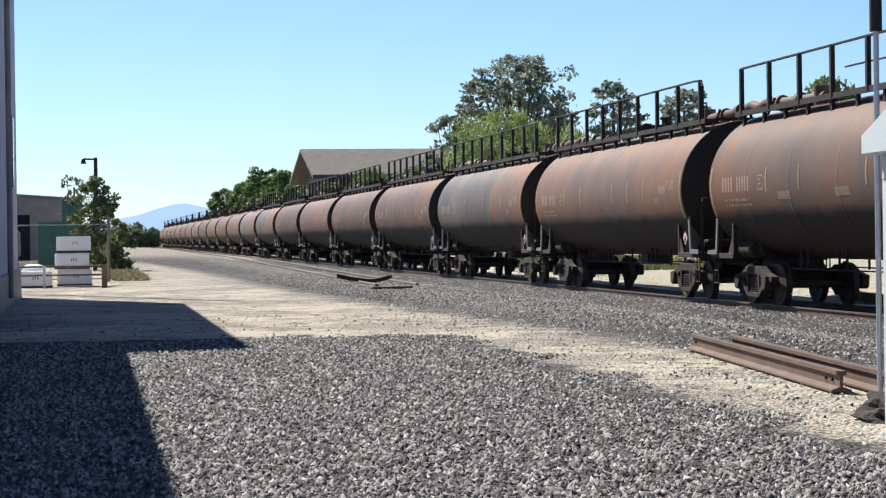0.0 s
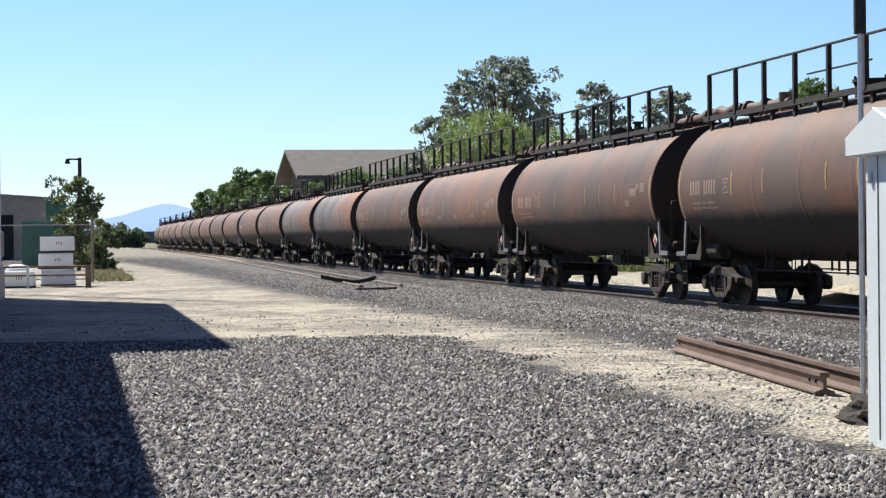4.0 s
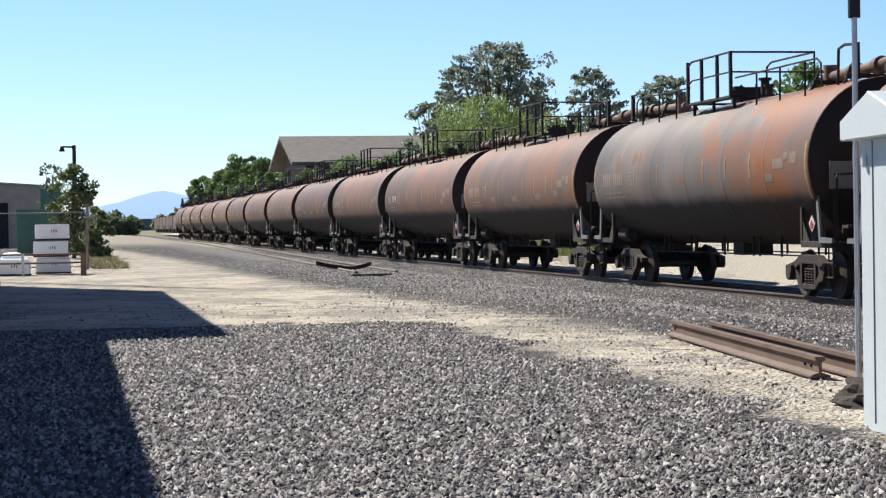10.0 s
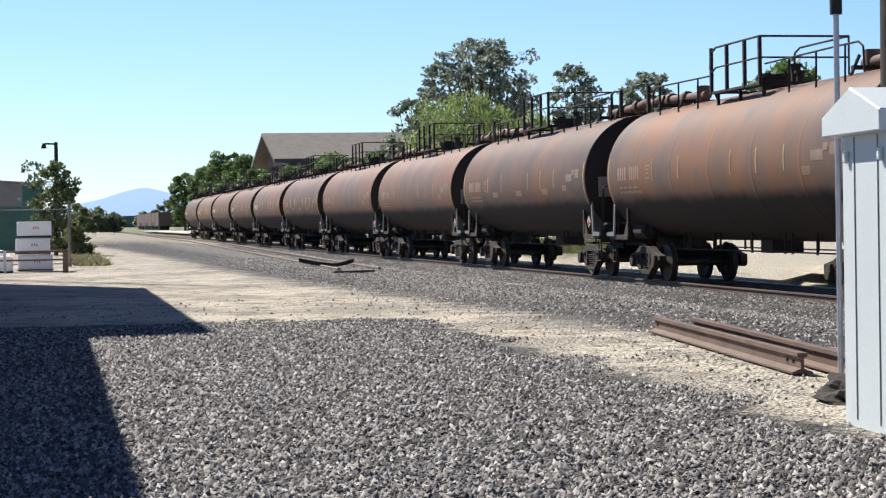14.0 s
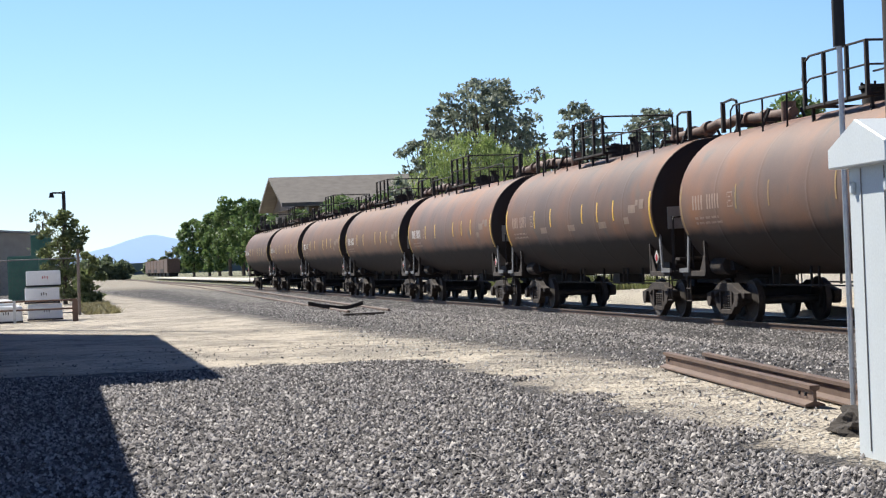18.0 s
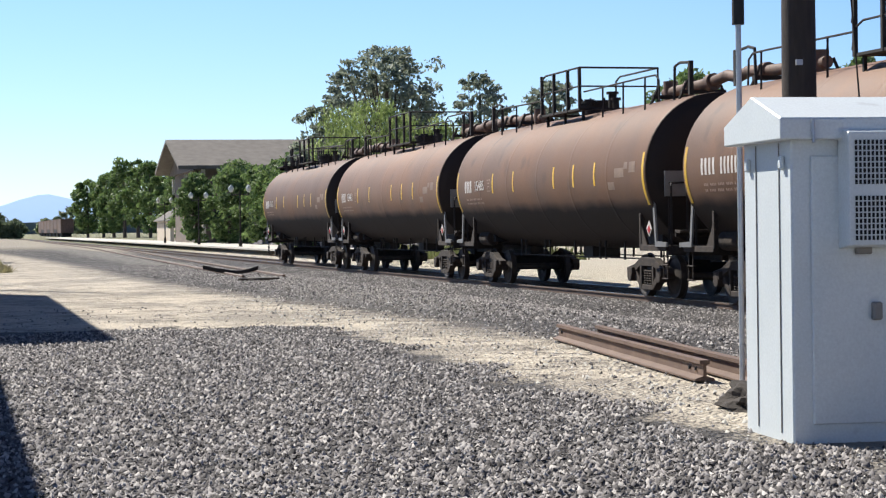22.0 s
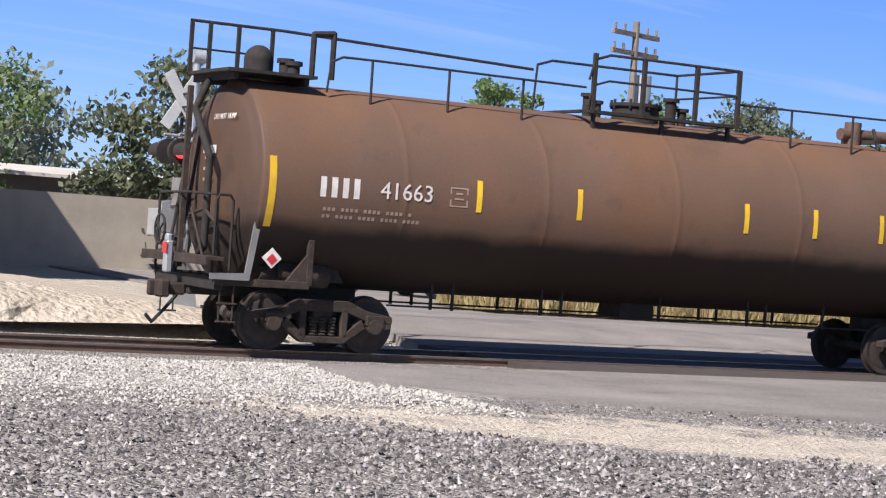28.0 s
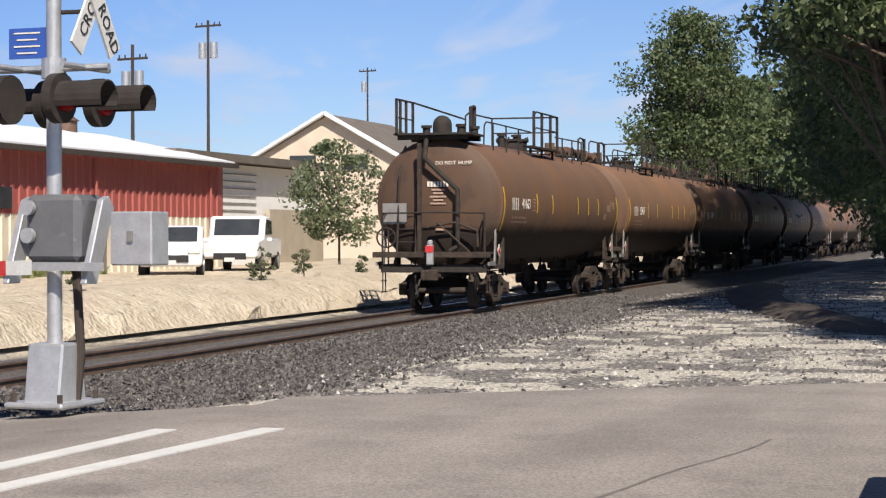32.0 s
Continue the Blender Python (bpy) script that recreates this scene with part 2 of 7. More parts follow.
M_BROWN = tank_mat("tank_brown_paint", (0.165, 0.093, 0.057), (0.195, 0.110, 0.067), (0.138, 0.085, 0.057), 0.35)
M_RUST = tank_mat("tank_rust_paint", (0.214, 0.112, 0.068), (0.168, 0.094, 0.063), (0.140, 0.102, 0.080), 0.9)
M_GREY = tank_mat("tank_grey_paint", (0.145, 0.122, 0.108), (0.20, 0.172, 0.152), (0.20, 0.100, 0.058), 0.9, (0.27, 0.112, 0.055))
M_BLACK = mat("sooty_black_steel", (0.016, 0.013, 0.011), (0.032, 0.025, 0.021), 6, 0.85, 0.0, 0.2, 60, (0.06, 0.035, 0.022), 0.64)
M_TRUCK = mat("dusty_cast_steel", (0.024, 0.017, 0.013), (0.052, 0.036, 0.026), 5, 0.9, 0.0, 0.3, 50, (0.09, 0.058, 0.037), 0.60)
M_WHEEL = mat("worn_wheel_steel", (0.026, 0.020, 0.016), (0.052, 0.038, 0.029), 7, 0.7, 0.1, 0.1, 60)
M_TREAD = mat("polished_steel", (0.42, 0.40, 0.38), (0.55, 0.53, 0.5), 20, 0.25, 0.9)
M_PIPE = mat("rusty_pipe", (0.10, 0.06, 0.042), (0.16, 0.095, 0.065), 5, 0.7, 0.1, 0.2, 50, (0.05, 0.035, 0.03), 0.6)
M_PANEL = mat("dull_grey_panel", (0.20, 0.19, 0.18), (0.26, 0.25, 0.235), 3, 0.5, 0.2, 0.05, 40, (0.14, 0.11, 0.09), 0.66)
M_MOTOR = mat("dark_grey_housing_paint", (0.105, 0.108, 0.115), (0.14, 0.143, 0.15), 3, 0.5, 0.2, 0.05, 40, (0.2, 0.2, 0.2), 0.66)
M_YELLOW = mat("yellow_reflector", (0.80, 0.50, 0.02), (0.72, 0.42, 0.03), 6, 0.4, 0, 0, 40, (0.35, 0.2, 0.05), 0.72, 0.15)
M_FADED = mat("faded_yellow_reflector", (0.42, 0.28, 0.08), (0.33, 0.2, 0.09), 6, 0.6, 0, 0, 40, (0.2, 0.11, 0.06), 0.6, 0.2)
M_WHITE = mat("white_stencil_paint", (0.72, 0.68, 0.62), (0.62, 0.56, 0.5), 9, 0.6)
M_FAINT = mat("worn_stencil_paint", (0.40, 0.28, 0.21), (0.33, 0.22, 0.16), 9, 0.7)
M_PATCH = mat("pale_repaint_patch", (0.27, 0.185, 0.125), (0.21, 0.14, 0.095), 5, 0.6, 0, 0, 40, (0.2, 0.12, 0.08), 0.6)
M_RED = mat("red_paint", (0.55, 0.03, 0.03), (0.45, 0.03, 0.03), 8, 0.5)
M_CAB = mat("light_grey_cabinet_paint", (0.66, 0.70, 0.70), (0.71, 0.75, 0.75), 1.5, 0.45, 0.1, 0.02, 60, (0.55, 0.57, 0.56), 0.7)
M_DARK = mat("dark_opening", (0.012, 0.012, 0.013), (0.02, 0.02, 0.02), 5, 0.9)
M_GALV = mat("galvanised_steel", (0.45, 0.46, 0.47), (0.54, 0.55, 0.56), 8, 0.42, 0.6, 0.05, 40, (0.36, 0.36, 0.36), 0.65)
M_POLE = mat("creosoted_pole_wood", (0.035, 0.026, 0.022), (0.055, 0.042, 0.034), 3, 0.85, 0, 0.4, 30, (0.08, 0.06, 0.05), 0.66, 0, (6, 6, 0.6))
M_GREYWOOD = mat("weathered_pole_wood", (0.19, 0.15, 0.12), (0.26, 0.21, 0.17), 3, 0.85, 0, 0.4, 30, (0.12, 0.09, 0.07), 0.62, 0, (6, 6, 0.6))
M_RAIL = mat("rusty_rail_steel", (0.10, 0.064, 0.046), (0.15, 0.096, 0.068), 4, 0.75, 0.1, 0.25, 60, (0.09, 0.055, 0.04), 0.6)
M_LOOSE = mat("loose_rail_rust", (0.115, 0.07, 0.048), (0.165, 0.105, 0.073), 3, 0.75, 0, 0.2, 50, (0.13, 0.07, 0.05), 0.6)
M_TIE = mat("oiled_tie_wood", (0.05, 0.04, 0.033), (0.09, 0.07, 0.055), 4, 0.9, 0, 0.4, 30, None, 0.6, 0.2)
M_WALL = mat("white_painted_block", (0.55, 0.56, 0.60), (0.60, 0.61, 0.64), 1.2, 0.8, 0, 0.15, 20, (0.46, 0.46, 0.48), 0.66)
M_ROOF = mat("dull_roof_sheet", (0.30, 0.30, 0.29), (0.36, 0.35, 0.34), 2, 0.6, 0.1)
M_TAN = mat("tan_sheet_metal", (0.36, 0.31, 0.24), (0.42, 0.37, 0.29), 1.5, 0.6, 0, 0.05, 30)
M_SHINGLE = mat("grey_brown_shingles", (0.115, 0.10, 0.085), (0.16, 0.14, 0.12), 1.2, 0.9, 0, 0.3, 8)
M_BARK = mat("tree_bark", (0.09, 0.065, 0.05), (0.14, 0.11, 0.085), 6, 0.9, 0, 0.5, 20)
M_CONC = mat("pale_concrete", (0.50, 0.46, 0.40), (0.58, 0.54, 0.47), 0.8, 0.85, 0, 0.1, 30, (0.40, 0.36, 0.30), 0.64)
M_TAR = mat("dark_tar", (0.125, 0.113, 0.102), (0.18, 0.162, 0.146), 3, 0.85)
M_PAINT = mat("white_road_paint", (0.60, 0.60, 0.57), (0.53, 0.53, 0.51), 4, 0.7, 0, 0.1, 40, (0.42, 0.41, 0.39), 0.68)
M_BIN = mat("white_plastic_bin", (0.84, 0.84, 0.82), (0.78, 0.78, 0.77), 3, 0.5, 0, 0, 40, (0.5, 0.47, 0.42), 0.7)
M_GREENBOX = mat("green_container_paint", (0.06, 0.16, 0.11), (0.08, 0.2, 0.14), 3, 0.55, 0, 0, 40, (0.10, 0.11, 0.08), 0.7)
M_REDWALL = mat("red_corrugated_siding", (0.31, 0.080, 0.066), (0.36, 0.095, 0.078), 0.8, 0.6, 0.0, 0.03, 20, (0.29, 0.085, 0.07), 0.68)
M_CREAM = mat("cream_corrugated_siding", (0.62, 0.54, 0.42), (0.68, 0.60, 0.47), 0.8, 0.6, 0, 0.03, 20, (0.54, 0.46, 0.35), 0.68)
M_WROOF = mat("white_metal_roof", (0.82, 0.83, 0.84), (0.76, 0.77, 0.78), 1, 0.45, 0.1, 0.02, 20)
M_STUCCO = mat("beige_stucco", (0.56, 0.46, 0.36), (0.62, 0.52, 0.41), 1.2, 0.9, 0, 0.2, 30)
M_GLASS = mat("dark_window_glass", (0.03, 0.035, 0.04), (0.045, 0.05, 0.055), 2, 0.08, 0.0)
M_CARWHITE = mat("white_car_paint", (0.80, 0.81, 0.82), (0.78, 0.79, 0.80), 2, 0.22)
M_CARDARK = mat("dark_blue_car_paint", (0.045, 0.05, 0.065), (0.055, 0.06, 0.075), 2, 0.2, 0.2)
M_RUBBER = mat("black_rubber", (0.015, 0.015, 0.016), (0.025, 0.025, 0.026), 6, 0.8)
M_LENS = mat("red_signal_lens", (0.32, 0.01, 0.01), (0.25, 0.008, 0.008), 6, 0.15)
M_LENSLIT = mat("lit_red_signal_lens", (0.6, 0.02, 0.02), (0.5, 0.02, 0.02), 6, 0.2, glow=(1.0, 0.05, 0.05, 1.5))
M_BLUE = mat("blue_sign_sheet", (0.03, 0.09, 0.36), (0.03, 0.08, 0.3), 6, 0.4)
M_ORANGE = mat("orange_sign_sheet", (0.90, 0.19, 0.03), (0.82, 0.16, 0.03), 6, 0.5)
M_SOIL = mat("damp_dark_soil", (0.035, 0.028, 0.022), (0.06, 0.048, 0.038), 6, 0.95, 0, 0.8, 30)
M_GLOBE = mat("milky_globe_glass", (0.66, 0.66, 0.58), (0.72, 0.72, 0.64), 3, 0.3)
M_BANK = mat("dry_sandy_bank", (0.42, 0.355, 0.265), (0.53, 0.46, 0.355), 1.5, 0.95, 0, 1.0, 7, (0.27, 0.225, 0.165), 0.60)
for nd in M_BANK.node_tree.nodes:
    if nd.bl_idname == "ShaderNodeBump":
        nd.inputs["Distance"].default_value = 0.14
M_HILL = mat("hazy_blue_hill", (0.36, 0.47, 0.62), (0.39, 0.50, 0.65), 0.004, 1.0, glow=(0.40, 0.55, 0.80, 0.66))
M_FARWOOD = mat("far_dusky_woods", (0.10, 0.135, 0.14), (0.13, 0.165, 0.165), 0.05, 1.0)


def leaf_mat(name, a, b):
    m = bpy.data.materials.new(name)
    m.use_nodes = True
    n, l = m.node_tree.nodes, m.node_tree.links
    p = n["Principled BSDF"]
    g = n.new("ShaderNodeNewGeometry")
    r = n.new("ShaderNodeValToRGB")
    r.color_ramp.elements[0].color, r.color_ramp.elements[1].color = (*a, 1), (*b, 1)
    l.new(g.outputs["Random Per Island"], r.inputs["Fac"])
    l.new(r.outputs["Color"], p.inputs["Base Color"])
    p.inputs["Roughness"].default_value = 0.6
    t = n.new("ShaderNodeBsdfTranslucent")
    l.new(r.outputs["Color"], t.inputs["Color"])
    x = n.new("ShaderNodeMixShader")
    x.inputs["Fac"].default_value = 0.4
    l.new(p.outputs["BSDF"], x.inputs[1])
    l.new(t.outputs["BSDF"], x.inputs[2])
    l.new(x.outputs["Shader"], n["Material Output"].inputs["Surface"])
    return m


L_OAK = leaf_mat("oak_leaves", (0.10, 0.135, 0.07), (0.23, 0.265, 0.15))
# oak leaves paled and greyed: distance haze put into the colour
L_HAZY = leaf_mat("hazy_oak_leaves", (0.17, 0.20, 0.15), (0.33, 0.36, 0.27))
L_WILLOW = leaf_mat("pale_green_leaves", (0.17, 0.24, 0.07), (0.38, 0.45, 0.16))
L_STREET = leaf_mat("street_tree_leaves", (0.085, 0.145, 0.045), (0.21, 0.285, 0.10))
L_PINE = leaf_mat("pine_needles", (0.05, 0.082, 0.036), (0.15, 0.188, 0.082))
L_OLIVE = leaf_mat("grey_green_leaves", (0.09, 0.11, 0.06), (0.18, 0.20, 0.11))
L_PLUM = leaf_mat("dark_purple_leaves", (0.035, 0.015, 0.018), (0.08, 0.03, 0.035))
L_BUSH = leaf_mat("fresh_green_leaves", (0.10, 0.13, 0.05), (0.23, 0.26, 0.11))
L_DRYWEED = leaf_mat("half_dry_weeds", (0.15, 0.14, 0.065), (0.32, 0.28, 0.15))
L_GRASS = leaf_mat("dry_grass_blades", (0.34, 0.27, 0.12), (0.46, 0.38, 0.19))
L_WEED = leaf_mat("green_weeds", (0.12, 0.15, 0.05), (0.24, 0.24, 0.10))


# ---- mesh helpers ----
def box(bm, size, at, rot=None):
    """A box of that size with its centre at a place; rot: Euler degrees."""
    m = pose(*at, *(rot or (0, 0, 0))) @ Matrix.Diagonal((*size, 1))
    bmesh.ops.create_cube(bm, size=1, matrix=m)
    return bm


def cyl(bm, p, q, r, seg=10, r2=None):
    """A capped tube from p to q."""
    p, q = Vector(p), Vector(q)
    d = q - p
    m = Matrix.Translation((p + q) / 2) @ d.to_track_quat("Z", "Y").to_matrix().to_4x4()
    bmesh.ops.create_cone(bm, cap_ends=True, segments=seg, radius1=r, radius2=r if r2 is None else r2, depth=d.length, matrix=m)
    return bm


def pipe(bm, pts, r, seg=8):
    """Tubes joined along a line of points."""
    for p, q in zip(pts, pts[1:]):
        cyl(bm, p, q, r, seg)
    for p in pts[1:-1]:
        bmesh.ops.create_icosphere(bm, subdivisions=1, radius=r * 1.03, matrix=Matrix.Translation(p))
    return bm


def lathe(bm, prof, seg=32, m=Matrix.Identity(4)):
    """Turns a profile of (along x, radius) about the x axis."""
    rings = []
    for x, r in prof:
        rings.append([bm.verts.new(m @ Vector((x, r * math.cos(2 * math.pi * k / seg), r * math.sin(2 * math.pi * k / seg))))
                      for k in range(seg)])
    for a, b in zip(rings, rings[1:]):
        for k in range(seg):
            bm.faces.new((a[k], a[(k + 1) % seg], b[(k + 1) % seg], b[k]))
    bm.faces.new(rings[0][::-1])
    bm.faces.new(rings[-1])
    return bm


def prism(bm, outline, lo, hi, axis="y"):
    """Extrudes an outline in (x, z), or in (y, z) for axis x, or in (x, y) for axis z, from lo to hi."""
    def at(p, h):
        if axis == "y":
            return (p[0], h, p[1])
        if axis == "x":
            return (h, p[0], p[1])
        return (p[0], p[1], h)
    a = [bm.verts.new(at(p, lo)) for p in outline]
    b = [bm.verts.new(at(p, hi)) for p in outline]
    bm.faces.new(a)
    bm.faces.new(b[::-1])
    for i in range(len(a)):
        j = (i + 1) % len(a)
        bm.faces.new((a[i], b[i], b[j], a[j]))
    bmesh.ops.recalc_face_normals(bm, faces=bm.faces)
    return bm


def mesh_of(bm, name, material, smooth=False, bevel=0.0):
    if bevel:
        bmesh.ops.bevel(bm, geom=[e for e in bm.edges], offset=bevel, segments=1, affect="EDGES", clamp_overlap=True)
    me = bpy.data.meshes.new(name)
    bm.to_mesh(me)
    bm.free()
    me.materials.append(material)
    if smooth:
        me.polygons.foreach_set("use_smooth", [True] * len(me.polygons))
        me.set_sharp_from_angle(angle=radians(38))
    return me


def part(name, bm, material, parent, label="", smooth=False, bevel=0.0, at=None):
    """Links a bmesh, or a mesh already made, as one object under a thing or a part."""
    me = bm if isinstance(bm, bpy.types.Mesh) else mesh_of(bm, name, material, smooth, bevel)
    ob = new(name, me)
    ob.parent = parent
    if at is not None:
        ob.matrix_basis = at
    if label:
        tagged(ob, label)
    return ob


def thing(name, at, label, category, group="", kind=""):
    ob = new(name)
    ob.empty_display_size = 0.2
    ob.matrix_basis = at
    return tagged(ob, label, category, group, kind)


def solid(name, bm, material, label, category="", group="", kind="", smooth=False, bevel=0.0, at=None):
    ob = new(name, mesh_of(bm, name, material, smooth, bevel))
    if at is not None:
        ob.matrix_basis = at
    return tagged(ob, label, category, group, kind)


def B():
    return bmesh.new()


def lettering(text, size, material):
    """A mesh of the words in the built-in font, centred, 4 mm thick."""
    cu = bpy.data.curves.new("letters", "FONT")
    cu.body, cu.size, cu.align_x, cu.align_y, cu.extrude, cu.resolution_u = text, size, "CENTER", "CENTER", 0.003, 2
    tmp = bpy.data.objects.new("letters", cu)
    scene.collection.objects.link(tmp)
    dg = bpy.context.evaluated_depsgraph_get()
    me = bpy.data.meshes.new_from_object(tmp.evaluated_get(dg))
    bpy.data.objects.remove(tmp)
    me.materials.clear()
    me.materials.append(material)
    return me


# ---- tank cars ----
PITCH, TRACK_Y, RAIL_Z = 17.4, 15.4, -0.22
RAD, AXIS_Z, HALF = 1.63, 2.63, 7.95


def on_shell(x, ang, out=0.0):
    """A place on the tank's near side: ang degrees above its middle."""
    r, ang = RAD + out, ang - 2.8
    return Vector((x, -r * math.cos(radians(ang)), AXIS_Z + r * math.sin(radians(ang))))


def shell_strip(bm, x, w, a0, a1, out=0.006, n=6, side=-1):
    """A curved strip that lies on the shell from angle a0 to a1."""
    rows = []
    for k in range(n + 1):
        p = on_shell(0, a0 + (a1 - a0) * k / n, out)
        rows.append((bm.verts.new((x - w / 2, -side * p.y, p.z)), bm.verts.new((x + w / 2, -side * p.y, p.z))))
    for a, b in zip(rows, rows[1:]):
        bm.faces.new((a[0], a[1], b[1], b[0]))
    return bm


def tank_shell():
    bm = B()
    prof = []
    for k in range(1, 8):
        u = k / 8 * math.pi / 2
        prof.append((-HALF + 0.26 * (1 - math.cos(u)) ** 1.0, (RAD - 0.11) * math.sin(u)))
    for u, w in ((0.275, RAD - 0.07), (0.29, RAD - 0.025), (0.305, RAD - 0.008), (0.33, RAD)):
        prof.append((-HALF + u, w))
    head = list(prof)
    prof.append((-HALF + 0.42, RAD))
    for x in (-5.2, -2.6, 0.0, 2.6, 5.2):
        prof += [(x - 0.12, RAD), (x - 0.03, RAD), (x - 0.02, RAD + 0.002), (x + 0.02, RAD + 0.002), (x + 0.03, RAD), (x + 0.12, RAD)]
    prof.append((HALF - 0.42, RAD))
    prof += [(-x, r) for x, r in head][::-1]
    lathe(bm, prof, 56, Matrix.Translation((0, 0, AXIS_Z)))
    return bm


def wheel_set():
    """Two wheels and their axle, about the y axis."""
    turn = pose(0, 0, 0, 0, 0, 90)
    bm = B()
    prof = [(-0.07, 0.12), (-0.07, 0.30), (-0.05, 0.37), (-0.065, 0.40), (-0.065, 0.45), (0.045, 0.455), (0.05, 0.485), (0.072, 0.485),
            (0.075, 0.40), (0.04, 0.36), (0.03, 0.2), (0.075, 0.15), (0.075, 0.12)]
    return bm, prof, turn


def truck_side(y):
    """A cast side frame with two windows, seen from the side as a bow with pedestals."""
    bm = B()
    s = 1 if y > 0 else -1
    t = 0.09
    lo, hi = y - t, y + t
    top = [(-1.20, 0.50), (-1.20, 0.62), (-0.75, 0.70), (-0.42, 0.84), (0.42, 0.84), (0.75, 0.70), (1.20, 0.62), (1.20, 0.50), (0.72, 0.54),
           (0.40, 0.66), (-0.40, 0.66), (-0.72, 0.54)]
    prism(bm, top, lo, hi)
    prism(bm, [(-0.74, 0.42), (-0.66, 0.56), (-0.30, 0.26), (-0.36, 0.16)], lo, hi)
    prism(bm, [(0.74, 0.42), (0.36, 0.16), (0.30, 0.26), (0.66, 0.56)], lo, hi)
    prism(bm, [(-0.36, 0.16), (-0.30, 0.27), (0.30, 0.27), (0.36, 0.16)], lo, hi)
    for x in (-0.36, 0.36):
        box(bm, (0.11, 2 * t, 0.46), (x, y, 0.48))
    return bm


WHEELS = {(a, s): [] for a in (-0.875, 0.875) for s in (-1, 1)}


def build_truck(parent, x, protos):
    tk = part("truck", protos["bolster"], None, parent, at=pose(x, 0, 0))
    for s in (-1, 1):
        part("side_frame", protos["side%d" % s], None, tk)
        for dx in (-0.16, 0.0, 0.16):
            part("spring", protos["spring"], None, tk, at=pose(dx, s * 1.03, 0))
        for ax in (-0.875, 0.875):
            part("bearing_cap", protos["cap"], None, tk, at=pose(ax, s * 1.10, 0.45))
    for ax in (-0.875, 0.875):
        part("axle", protos["axle"], None, tk, at=pose(ax, 0, 0.45))
        for s in (-1, 1):
            WHEELS[(ax, s)].append(part("wheel", protos["wheel"], None, tk, at=pose(ax, s * 0.76, 0.45, 0, 0, -90 if s > 0 else 90)))
    return tk


